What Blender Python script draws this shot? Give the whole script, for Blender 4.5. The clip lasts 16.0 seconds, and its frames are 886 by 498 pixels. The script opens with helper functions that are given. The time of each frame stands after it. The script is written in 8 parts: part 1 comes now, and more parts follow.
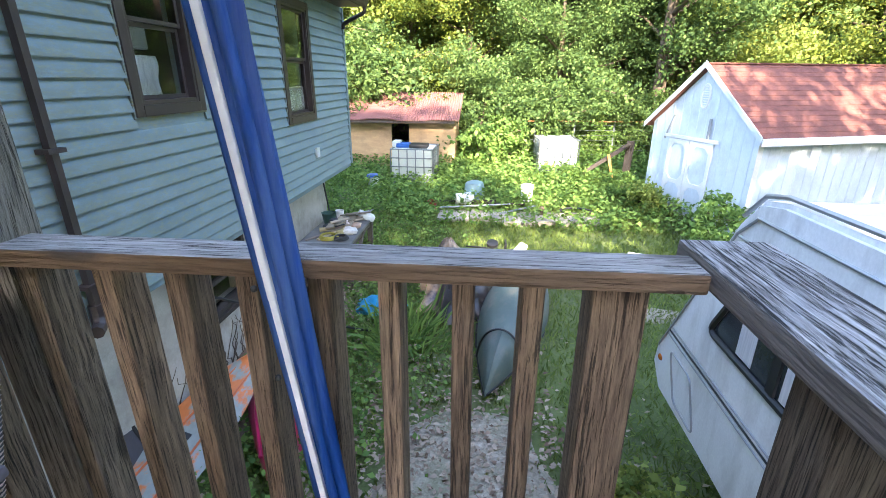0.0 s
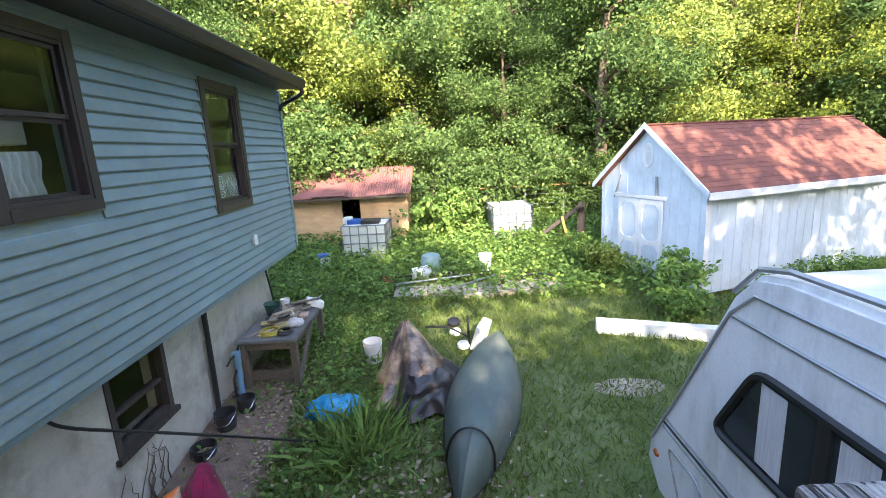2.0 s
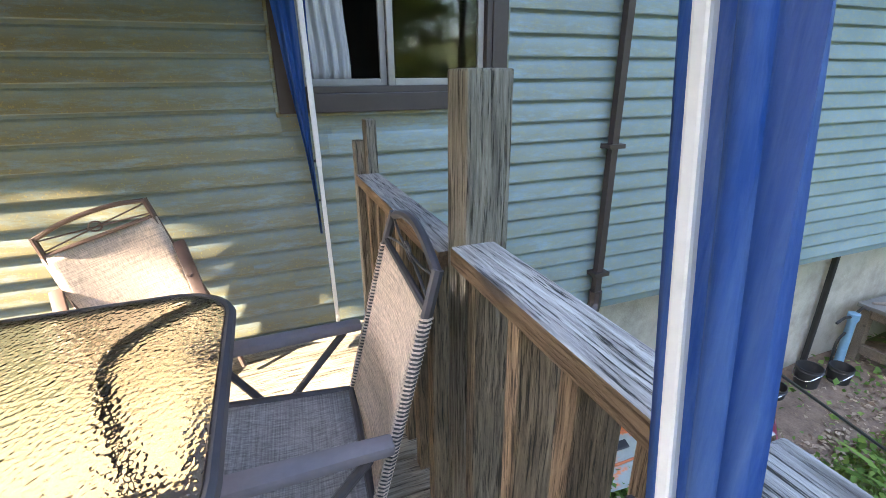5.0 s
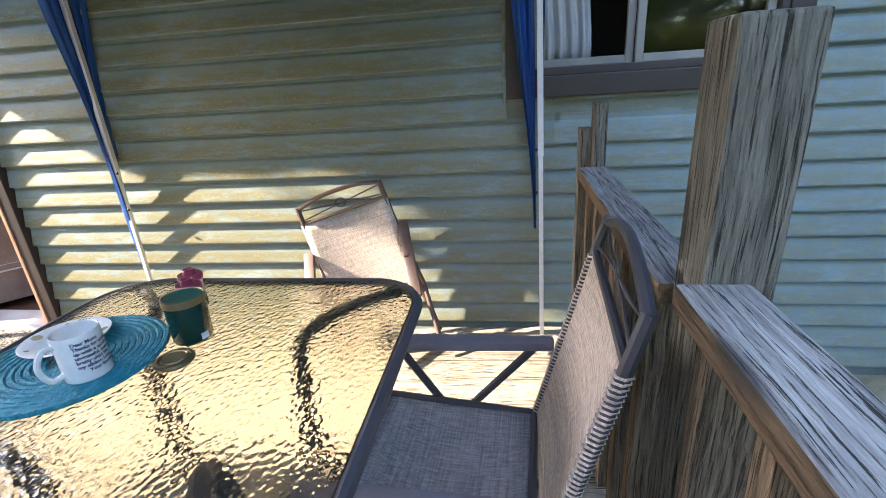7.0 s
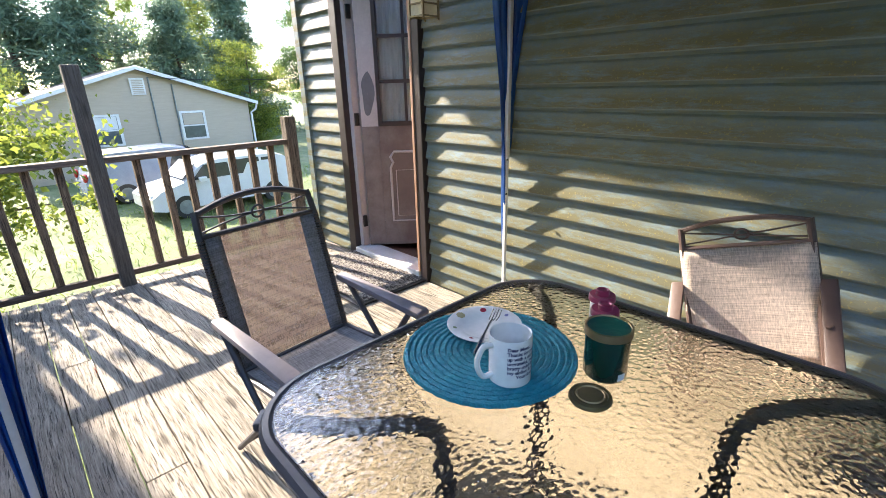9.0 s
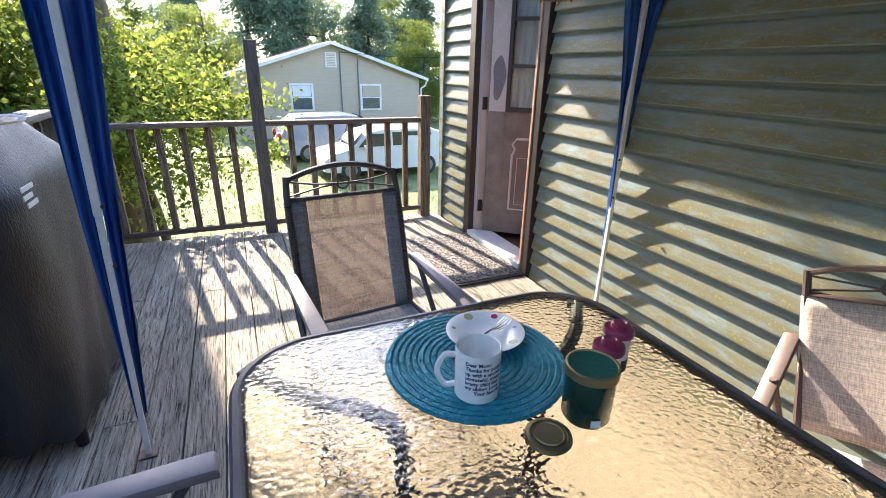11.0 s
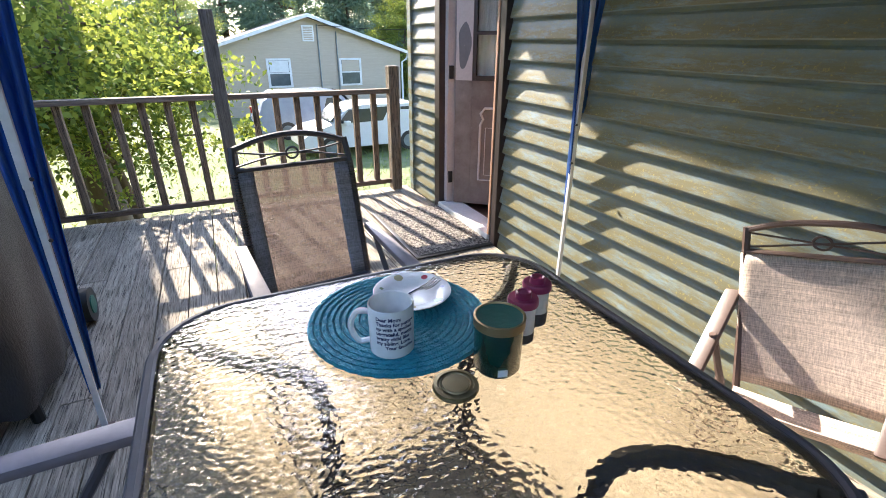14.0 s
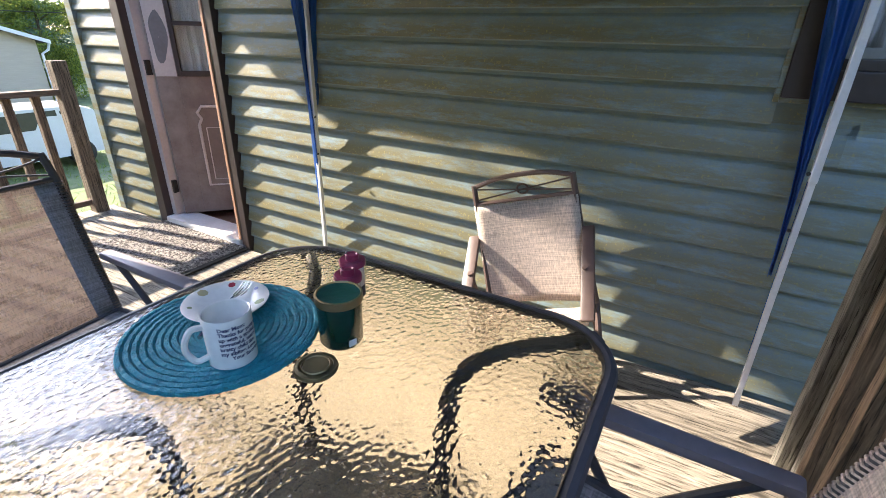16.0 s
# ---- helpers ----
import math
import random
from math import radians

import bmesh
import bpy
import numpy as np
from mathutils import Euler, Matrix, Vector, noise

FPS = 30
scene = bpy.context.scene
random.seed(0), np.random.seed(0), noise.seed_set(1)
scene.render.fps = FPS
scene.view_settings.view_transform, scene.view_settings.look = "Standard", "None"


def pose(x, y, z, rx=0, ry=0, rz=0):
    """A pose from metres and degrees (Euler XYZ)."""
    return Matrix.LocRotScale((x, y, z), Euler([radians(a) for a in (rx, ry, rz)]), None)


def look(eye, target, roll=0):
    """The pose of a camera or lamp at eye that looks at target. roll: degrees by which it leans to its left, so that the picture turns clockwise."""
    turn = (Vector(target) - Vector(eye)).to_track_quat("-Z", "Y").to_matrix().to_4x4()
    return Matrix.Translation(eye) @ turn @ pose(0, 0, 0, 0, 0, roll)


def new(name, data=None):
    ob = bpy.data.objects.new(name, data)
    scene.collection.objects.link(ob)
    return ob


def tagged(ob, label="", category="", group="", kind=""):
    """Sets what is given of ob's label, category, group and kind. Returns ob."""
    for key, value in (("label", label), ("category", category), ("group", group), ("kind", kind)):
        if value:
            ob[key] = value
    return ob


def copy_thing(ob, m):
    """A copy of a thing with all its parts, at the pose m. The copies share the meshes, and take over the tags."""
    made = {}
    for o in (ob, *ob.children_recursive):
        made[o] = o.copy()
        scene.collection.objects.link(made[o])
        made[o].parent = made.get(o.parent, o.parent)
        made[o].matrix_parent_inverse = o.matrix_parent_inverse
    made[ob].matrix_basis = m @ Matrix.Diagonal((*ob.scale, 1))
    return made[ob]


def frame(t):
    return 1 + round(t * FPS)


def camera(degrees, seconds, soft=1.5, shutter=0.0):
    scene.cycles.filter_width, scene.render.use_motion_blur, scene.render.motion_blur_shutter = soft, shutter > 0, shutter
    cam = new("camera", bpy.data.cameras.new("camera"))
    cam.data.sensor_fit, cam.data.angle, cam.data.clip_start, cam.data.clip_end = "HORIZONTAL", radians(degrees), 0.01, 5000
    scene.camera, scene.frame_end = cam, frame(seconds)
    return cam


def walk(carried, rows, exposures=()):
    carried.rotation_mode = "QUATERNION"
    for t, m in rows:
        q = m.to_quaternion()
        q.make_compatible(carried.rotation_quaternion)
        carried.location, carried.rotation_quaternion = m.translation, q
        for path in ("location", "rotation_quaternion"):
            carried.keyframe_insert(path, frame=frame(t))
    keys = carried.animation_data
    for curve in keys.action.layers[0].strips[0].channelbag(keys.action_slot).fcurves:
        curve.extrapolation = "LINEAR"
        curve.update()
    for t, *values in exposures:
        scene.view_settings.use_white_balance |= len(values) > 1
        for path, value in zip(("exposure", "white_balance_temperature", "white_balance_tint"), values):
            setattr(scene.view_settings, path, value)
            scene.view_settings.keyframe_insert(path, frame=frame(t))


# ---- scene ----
cam = camera(87.9, 16.0, soft=0.8)
PATH = [
    (0, (2.342, 0.463, 1.27), (2.169, 2.33, 0.572), 0.2),
    (0.5, (2.356, 0.584, 1.26), (2.219, 2.459, 0.577), 0.2),
    (1, (2.406, 0.755, 1.264), (2.216, 2.643, 0.632), -2.0),
    (1.5, (2.408, 0.873, 1.272), (2.269, 2.804, 0.773), -3.2),
    (2, (2.407, 0.969, 1.298), (2.4, 2.923, 0.872), -3.1),
    (2.5, (2.467, 1.05, 1.3), (2.311, 3.002, 0.896), -2.3),
    (3, (2.529, 1.085, 1.303), (1.947, 2.947, 0.862), -2.1),
    (3.5, (2.493, 1.047, 1.296), (1.428, 2.668, 0.808), -2.9),
    (4, (2.319, 0.971, 1.286), (0.883, 2.272, 0.788), -2.7),
    (4.5, (2.228, 0.92, 1.282), (0.594, 1.901, 0.676), -1.3),
    (5, (2.177, 0.874, 1.269), (0.424, 1.538, 0.572), -0.5),
    (5.2, (2.16, 0.881, 1.271), (0.357, 1.396, 0.575), -0.5),
    (7.3, (1.952, 0.967, 1.242), (0.099, 0.595, 0.587), -4.0),
    (7.5, (1.925, 0.924, 1.257), (0.06, 0.51, 0.664), -3.3),
    (8, (1.916, 0.8, 1.274), (0.112, 0.123, 0.739), -0.1),
    (8.5, (1.929, 0.676, 1.27), (0.37, -0.436, 0.691), -0.7),
    (9, (1.948, 0.613, 1.268), (0.653, -0.756, 0.597), -1.5),
    (9.5, (1.983, 0.706, 1.269), (0.876, -0.769, 0.495), -0.6),
    (10, (1.888, 0.713, 1.276), (0.984, -0.895, 0.505), 0.7),
    (10.2, (1.801, 0.72, 1.277), (0.991, -0.946, 0.524), 1.1),
    (12.3, (1.648, 0.788, 1.289), (0.891, -0.915, 0.564), 1.3),
    (12.5, (1.635, 0.796, 1.286), (0.806, -0.867, 0.546), 1.7),
    (13, (1.599, 0.793, 1.273), (0.718, -0.834, 0.514), 1.7),
    (13.5, (1.588, 0.797, 1.254), (0.827, -0.873, 0.459), 0.7),
    (14, (1.579, 0.813, 1.252), (0.78, -0.824, 0.427), 0.4),
    (14.5, (1.602, 0.799, 1.262), (0.553, -0.682, 0.422), 0.2),
    (15, (1.649, 0.778, 1.275), (0.333, -0.47, 0.433), 0.7),
    (15.5, (1.69, 0.809, 1.27), (0.196, -0.232, 0.442), 1.5),
    (16, (1.75, 0.79, 1.266), (0.163, -0.094, 0.429), 1.6),
]
EXPOSURES = [(0, 3.45, 6500, 17), (1.2, 3.35, 6500, 17), (2.5, 2.9, 6650, 19), (3.2, 3.1, 6750, 18), (4.0, 3.85, 6800, 16), (5.2, 3.85, 6900, 16), (7.3, 3.3, 6250, 16), (8.6, 2.85, 6150, 16), (16, 2.85, 6100, 17)]
walk(cam, [(t, look(e, g, r)) for t, e, g, r in PATH], EXPOSURES)

# ---- world, sun ----
SUN_DIR = Vector((0.174 * 0.866, -0.985 * 0.866, 0.50))      # towards the sun
world = bpy.data.worlds.new("sky")
scene.world = world
world.use_nodes = True
wn = world.node_tree.nodes
sky = wn.new("ShaderNodeTexSky")
sky.sky_type = "NISHITA"
sky.sun_disc = False
sky.sun_elevation = radians(30)
sky.sun_rotation = radians(170)
sky.dust_density = 1.0
wn["Background"].inputs["Strength"].default_value = 0.15
world.node_tree.links.new(sky.outputs[0], wn["Background"].inputs["Color"])
sun_data = bpy.data.lights.new("sun", "SUN")
sun_data.energy = 3.7
sun_data.angle = radians(0.6)
sun_data.color = (1.0, 0.88, 0.68)
sun_ob = new("sun", sun_data)
sun_ob.matrix_world = look(SUN_DIR * 60, (0, 0, 0))


# ---- materials ----
def rgb(c):
    return (*c, 1.0)


def mat(name, base, second=None, rough=0.7, metal=0.0, scale=4.0, stretch=(1, 1, 1), bump=0.2, fine=60.0, mix=0.5,
        stain=None, stain_scale=1.2, stain_amt=0.5, spec=0.5, trans=0.0, contrast=0.18, stain_stretch=None, glow=0.0, algae=None, open_weave=0.0, weave=None):
    """A surface with grain and stains at two scales, on object coordinates shifted by the object's random number."""
    m = bpy.data.materials.new(name)
    m.use_nodes = True
    nt = m.node_tree
    nd, lk = nt.nodes, nt.links
    b = nd["Principled BSDF"]
    tc = nd.new("ShaderNodeTexCoord")
    info = nd.new("ShaderNodeObjectInfo")
    shift = nd.new("ShaderNodeVectorMath")
    shift.operation = "MULTIPLY_ADD"
    comb = nd.new("ShaderNodeCombineXYZ")
    for i in range(3):
        lk.new(info.outputs["Random"], comb.inputs[i])
    lk.new(comb.outputs[0], shift.inputs[0])
    shift.inputs[1].default_value = (37.0, 53.0, 71.0)
    lk.new(tc.outputs["Object"], shift.inputs[2])
    mp = nd.new("ShaderNodeMapping")
    mp.inputs["Scale"].default_value = stretch
    lk.new(shift.outputs[0], mp.inputs["Vector"])
    n1 = nd.new("ShaderNodeTexNoise")
    n1.inputs["Scale"].default_value = scale
    n1.inputs["Detail"].default_value = 6
    n1.inputs["Roughness"].default_value = 0.65
    lk.new(mp.outputs[0], n1.inputs["Vector"])
    n2 = nd.new("ShaderNodeTexNoise")
    n2.inputs["Scale"].default_value = fine
    n2.inputs["Detail"].default_value = 3
    lk.new(mp.outputs[0], n2.inputs["Vector"])
    second = second or tuple(v * 0.7 for v in base)
    ramp = nd.new("ShaderNodeValToRGB")
    ramp.color_ramp.elements[0].position = 0.5 - contrast
    ramp.color_ramp.elements[1].position = 0.5 + contrast
    ramp.color_ramp.elements[0].color = rgb(second)
    ramp.color_ramp.elements[1].color = rgb(base)
    lk.new(n1.outputs["Fac"], ramp.inputs["Fac"])
    col = ramp.outputs[0]
    hs = nd.new("ShaderNodeHueSaturation")
    lk.new(col, hs.inputs["Color"])
    mr = nd.new("ShaderNodeMapRange")
    mr.inputs[3].default_value = 1 - 0.25 * mix
    mr.inputs[4].default_value = 1 + 0.25 * mix
    lk.new(n2.outputs["Fac"], mr.inputs[0])
    lk.new(mr.outputs[0], hs.inputs["Value"])
    col = hs.outputs[0]
    if stain:
        n3 = nd.new("ShaderNodeTexNoise")
        n3.inputs["Scale"].default_value = stain_scale
        n3.inputs["Detail"].default_value = 7
        n3.inputs["Roughness"].default_value = 0.7
        if stain_stretch:
            m3 = nd.new("ShaderNodeMapping")
            m3.inputs["Scale"].default_value = stain_stretch
            lk.new(shift.outputs[0], m3.inputs["Vector"])
            lk.new(m3.outputs[0], n3.inputs["Vector"])
        else:
            lk.new(shift.outputs[0], n3.inputs["Vector"])
        r3 = nd.new("ShaderNodeMapRange")
        r3.inputs[1].default_value, r3.inputs[2].default_value = 0.48, 0.68
        r3.inputs[4].default_value = stain_amt
        lk.new(n3.outputs["Fac"], r3.inputs[0])
        mx = nd.new("ShaderNodeMix")
        mx.data_type = "RGBA"
        lk.new(r3.outputs[0], mx.inputs[0])
        lk.new(col, mx.inputs[6])
        mx.inputs[7].default_value = rgb(stain)
        col = mx.outputs[2]
    if algae:
        # growth on the sheltered stretch of the wall, thinning out along y
        sep = nd.new("ShaderNodeSeparateXYZ")
        lk.new(tc.outputs["Object"], sep.inputs[0])
        along = nd.new("ShaderNodeMapRange")
        along.inputs[1].default_value, along.inputs[2].default_value = 5.5, -0.6
        lk.new(sep.outputs[1], along.inputs[0])
        na = nd.new("ShaderNodeTexNoise")
        na.inputs["Scale"].default_value = 12.0
        na.inputs["Detail"].default_value = 8
        na.inputs["Roughness"].default_value = 0.75
        m4 = nd.new("ShaderNodeMapping")
        m4.inputs["Scale"].default_value = (1.0, 0.45, 2.2)
        lk.new(shift.outputs[0], m4.inputs["Vector"])
        lk.new(m4.outputs[0], na.inputs["Vector"])
        ra = nd.new("ShaderNodeMapRange")
        ra.inputs[1].default_value, ra.inputs[2].default_value = 0.35, 0.53
        lk.new(na.outputs["Fac"], ra.inputs[0])
        ra.inputs[4].default_value = 0.9
        # it sits on the lower half of each course, where rain runs off last
        course = nd.new("ShaderNodeMath")
        course.operation = "MULTIPLY_ADD"
        course.inputs[1].default_value, course.inputs[2].default_value = 1 / 0.1056, 0.108 / 0.1056
        lk.new(sep.outputs[2], course.inputs[0])
        frac = nd.new("ShaderNodeMath")
        frac.operation = "FRACT"
        lk.new(course.outputs[0], frac.inputs[0])
        wob = nd.new("ShaderNodeMath")
        wob.operation = "MULTIPLY_ADD"
        wob.inputs[1].default_value = 0.7
        lk.new(na.outputs["Fac"], wob.inputs[0])
        lk.new(frac.outputs[0], wob.inputs[2])
        band = nd.new("ShaderNodeMapRange")
        band.inputs[1].default_value, band.inputs[2].default_value = 1.02, 0.72
        band.inputs[3].default_value, band.inputs[4].default_value = 0.42, 1.0
        lk.new(wob.outputs[0], band.inputs[0])
        mb = nd.new("ShaderNodeMath")
        mb.operation = "MULTIPLY"
        lk.new(band.outputs[0], mb.inputs[0])
        lk.new(ra.outputs[0], mb.inputs[1])
        mu = nd.new("ShaderNodeMath")
        mu.operation = "MULTIPLY"
        lk.new(along.outputs[0], mu.inputs[0])
        lk.new(mb.outputs[0], mu.inputs[1])
        ma = nd.new("ShaderNodeMix")
        ma.data_type = "RGBA"
        lk.new(mu.outputs[0], ma.inputs[0])
        lk.new(col, ma.inputs[6])
        ma.inputs[7].default_value = rgb(algae)
        col = ma.outputs[2]
        # pale lichen flecks within the growth
        nf = nd.new("ShaderNodeTexNoise")
        nf.inputs["Scale"].default_value = 95.0
        nf.inputs["Detail"].default_value = 4
        lk.new(shift.outputs[0], nf.inputs["Vector"])
        rf = nd.new("ShaderNodeMapRange")
        rf.inputs[1].default_value, rf.inputs[2].default_value = 0.60, 0.68
        lk.new(nf.outputs["Fac"], rf.inputs[0])
        mf = nd.new("ShaderNodeMath")
        mf.operation = "MULTIPLY"
        lk.new(rf.outputs[0], mf.inputs[0])
        lk.new(mu.outputs[0], mf.inputs[1])
        mg_ = nd.new("ShaderNodeMix")
        mg_.data_type = "RGBA"
        lk.new(mf.outputs[0], mg_.inputs[0])
        lk.new(col, mg_.inputs[6])
        mg_.inputs[7].default_value = rgb(tuple(min(1.0, 1.9 * v) for v in algae))
        col = mg_.outputs[2]
    if weave:
        # slubbed threads both ways
        th = []
        for st in weave:
            mw_ = nd.new("ShaderNodeMapping")
            mw_.inputs["Scale"].default_value = st
            lk.new(shift.outputs[0], mw_.inputs["Vector"])
            nw = nd.new("ShaderNodeTexNoise")
            nw.inputs["Scale"].default_value = 1.0
            nw.inputs["Detail"].default_value = 2
            lk.new(mw_.outputs[0], nw.inputs["Vector"])
            th.append(nw.outputs["Fac"])
        sm = nd.new("ShaderNodeMath")
        lk.new(th[0], sm.inputs[0])
        lk.new(th[1], sm.inputs[1])
        rw = nd.new("ShaderNodeMapRange")
        rw.inputs[1].default_value, rw.inputs[2].default_value = 0.7, 1.3
        rw.inputs[3].default_value, rw.inputs[4].default_value = 0.62, 1.36
        lk.new(sm.outputs[0], rw.inputs[0])
        hw2 = nd.new("ShaderNodeHueSaturation")
        lk.new(col, hw2.inputs["Color"])
        lk.new(rw.outputs[0], hw2.inputs["Value"])
        col = hw2.outputs[0]
    lk.new(col, b.inputs["Base Color"])
    b.inputs["Roughness"].default_value = rough
    b.inputs["Metallic"].default_value = metal
    b.inputs["Specular IOR Level"].default_value = spec
    if trans:
        b.inputs["Transmission Weight"].default_value = trans
    if bump:
        bp = nd.new("ShaderNodeBump")
        bp.inputs["Strength"].default_value = bump
        bp.inputs["Distance"].default_value = 0.01
        ad = nd.new("ShaderNodeMath")
        lk.new(n1.outputs["Fac"], ad.inputs[0])
        lk.new(n2.outputs["Fac"], ad.inputs[1])
        lk.new(ad.outputs[0], bp.inputs["Height"])
        lk.new(bp.outputs[0], b.inputs["Normal"])
    if glow:
        tr = nd.new("ShaderNodeBsdfTranslucent")
        lk.new(col, tr.inputs["Color"])
        ms = nd.new("ShaderNodeMixShader")
        ms.inputs[0].default_value = glow
        lk.new(b.outputs[0], ms.inputs[1])
        lk.new(tr.outputs[0], ms.inputs[2])
        lk.new(ms.outputs[0], nd["Material Output"].inputs["Surface"])
        if open_weave:
            cl = nd.new("ShaderNodeBsdfTransparent")
            mw = nd.new("ShaderNodeMixShader")
            mw.inputs[0].default_value = open_weave
            lk.new(ms.outputs[0], mw.inputs[1])
            lk.new(cl.outputs[0], mw.inputs[2])
            lk.new(mw.outputs[0], nd["Material Output"].inputs["Surface"])
    return m


def wood(name, light, dark, axis, rough=0.85, crack=(0.02, 0.018, 0.016), crack_amt=0.8, knots=True, bump=0.6, crack_at=(0.54, 0.63), side=None):
    """Sawn timber with grain along one axis: fibres, dark cracks and knots."""
    m = bpy.data.materials.new(name)
    m.use_nodes = True
    nd, lk = m.node_tree.nodes, m.node_tree.links
    b = nd["Principled BSDF"]
    tc, info = nd.new("ShaderNodeTexCoord"), nd.new("ShaderNodeObjectInfo")
    comb, shift = nd.new("ShaderNodeCombineXYZ"), nd.new("ShaderNodeVectorMath")
    shift.operation = "MULTIPLY_ADD"
    for i in range(3):
        lk.new(info.outputs["Random"], comb.inputs[i])
    lk.new(comb.outputs[0], shift.inputs[0])
    shift.inputs[1].default_value = (31.0, 47.0, 61.0)
    lk.new(tc.outputs["Object"], shift.inputs[2])
    # slow bend of the grain round knots
    bend = nd.new("ShaderNodeTexNoise")
    bend.inputs["Scale"].default_value = 3.0
    lk.new(shift.outputs[0], bend.inputs["Vector"])
    bent = nd.new("ShaderNodeVectorMath")
    bent.operation = "MULTIPLY_ADD"
    lk.new(bend.outputs["Color"], bent.inputs[0])
    bent.inputs[1].default_value = tuple(0.0 if i == axis else 0.022 for i in range(3))
    lk.new(shift.outputs[0], bent.inputs[2])
    out = []
    for across, along, detail in ((90, 5, 6), (340, 20, 4), (210, 6.0, 7)):
        mp = nd.new("ShaderNodeMapping")
        mp.inputs["Scale"].default_value = tuple(along if i == axis else across for i in range(3))
        lk.new(bent.outputs[0], mp.inputs["Vector"])
        n = nd.new("ShaderNodeTexNoise")
        n.inputs["Scale"].default_value = 1.0
        n.inputs["Detail"].default_value = detail
        n.inputs["Roughness"].default_value = 0.72
        lk.new(mp.outputs[0], n.inputs["Vector"])
        out.append(n.outputs["Fac"])
    ramp = nd.new("ShaderNodeValToRGB")
    ramp.color_ramp.elements[0].position, ramp.color_ramp.elements[1].position = 0.32, 0.66
    ramp.color_ramp.elements[0].color, ramp.color_ramp.elements[1].color = rgb(dark), rgb(light)
    lk.new(out[0], ramp.inputs["Fac"])
    hs = nd.new("ShaderNodeHueSaturation")
    mr = nd.new("ShaderNodeMapRange")
    mr.inputs[3].default_value, mr.inputs[4].default_value = 0.52, 1.42
    lk.new(out[1], mr.inputs[0])
    lk.new(mr.outputs[0], hs.inputs["Value"])
    lk.new(ramp.outputs[0], hs.inputs["Color"])
    tone = nd.new("ShaderNodeHueSaturation")
    mt = nd.new("ShaderNodeMapRange")
    mt.inputs[3].default_value, mt.inputs[4].default_value = 0.78, 1.2
    lk.new(info.outputs["Random"], mt.inputs[0])
    lk.new(mt.outputs[0], tone.inputs["Value"])
    lk.new(hs.outputs[0], tone.inputs["Color"])
    cr = nd.new("ShaderNodeMapRange")
    cr.inputs[1].default_value, cr.inputs[2].default_value = crack_at
    cr.inputs[4].default_value = crack_amt
    lk.new(out[2], cr.inputs[0])
    crack_fac, body = cr.outputs[0], tone.outputs[0]
    if side:
        # only the upper face is greyed and cracked by rain; the edges keep the wood's brown
        nz_ = nd.new("ShaderNodeSeparateXYZ")
        lk.new(tc.outputs["Normal"], nz_.inputs[0])
        up = nd.new("ShaderNodeMapRange")
        up.inputs[1].default_value, up.inputs[2].default_value = 0.3, 0.8
        lk.new(nz_.outputs[2], up.inputs[0])
        r2 = nd.new("ShaderNodeValToRGB")
        r2.color_ramp.elements[0].position, r2.color_ramp.elements[1].position = 0.32, 0.66
        r2.color_ramp.elements[0].color, r2.color_ramp.elements[1].color = rgb(tuple(v * 0.55 for v in side)), rgb(side)
        lk.new(out[0], r2.inputs["Fac"])
        sm_ = nd.new("ShaderNodeMix")
        sm_.data_type = "RGBA"
        lk.new(up.outputs[0], sm_.inputs[0])
        lk.new(r2.outputs[0], sm_.inputs[6])
        lk.new(tone.outputs[0], sm_.inputs[7])
        body = sm_.outputs[2]
        less = nd.new("ShaderNodeMapRange")
        less.inputs[3].default_value = 0.25
        lk.new(up.outputs[0], less.inputs[0])
        cm = nd.new("ShaderNodeMath")
        cm.operation = "MULTIPLY"
        lk.new(cr.outputs[0], cm.inputs[0])
        lk.new(less.outputs[0], cm.inputs[1])
        crack_fac = cm.outputs[0]
    mx = nd.new("ShaderNodeMix")
    mx.data_type = "RGBA"
    lk.new(crack_fac, mx.inputs[0])
    lk.new(body, mx.inputs[6])
    mx.inputs[7].default_value = rgb(crack)
    col = mx.outputs[2]
    if knots:
        mp = nd.new("ShaderNodeMapping")
        mp.inputs["Scale"].default_value = tuple(2.2 if i == axis else 9.0 for i in range(3))
        lk.new(shift.outputs[0], mp.inputs["Vector"])
        vo = nd.new("ShaderNodeTexVoronoi")
        vo.inputs["Scale"].default_value = 1.0
        lk.new(mp.outputs[0], vo.inputs["Vector"])
        kr = nd.new("ShaderNodeMapRange")
        kr.inputs[1].default_value, kr.inputs[2].default_value = 0.16, 0.08
        kr.inputs[4].default_value = 0.75
        lk.new(vo.outputs["Distance"], kr.inputs[0])
        mk = nd.new("ShaderNodeMix")
        mk.data_type = "RGBA"
        lk.new(kr.outputs[0], mk.inputs[0])
        lk.new(col, mk.inputs[6])
        mk.inputs[7].default_value = rgb(tuple(v * 0.35 for v in dark))
        col = mk.outputs[2]
    lk.new(col, b.inputs["Base Color"])
    b.inputs["Roughness"].default_value = rough
    b.inputs["Specular IOR Level"].default_value = 0.25
    bp = nd.new("ShaderNodeBump")
    bp.inputs["Strength"].default_value = bump
    bp.inputs["Distance"].default_value = 0.004
    sub = nd.new("ShaderNodeMath")
    sub.operation = "SUBTRACT"
    lk.new(out[1], sub.inputs[0])
    lk.new(cr.outputs[0], sub.inputs[1])
    lk.new(sub.outputs[0], bp.inputs["Height"])
    lk.new(bp.outputs[0], b.inputs["Normal"])
    return m


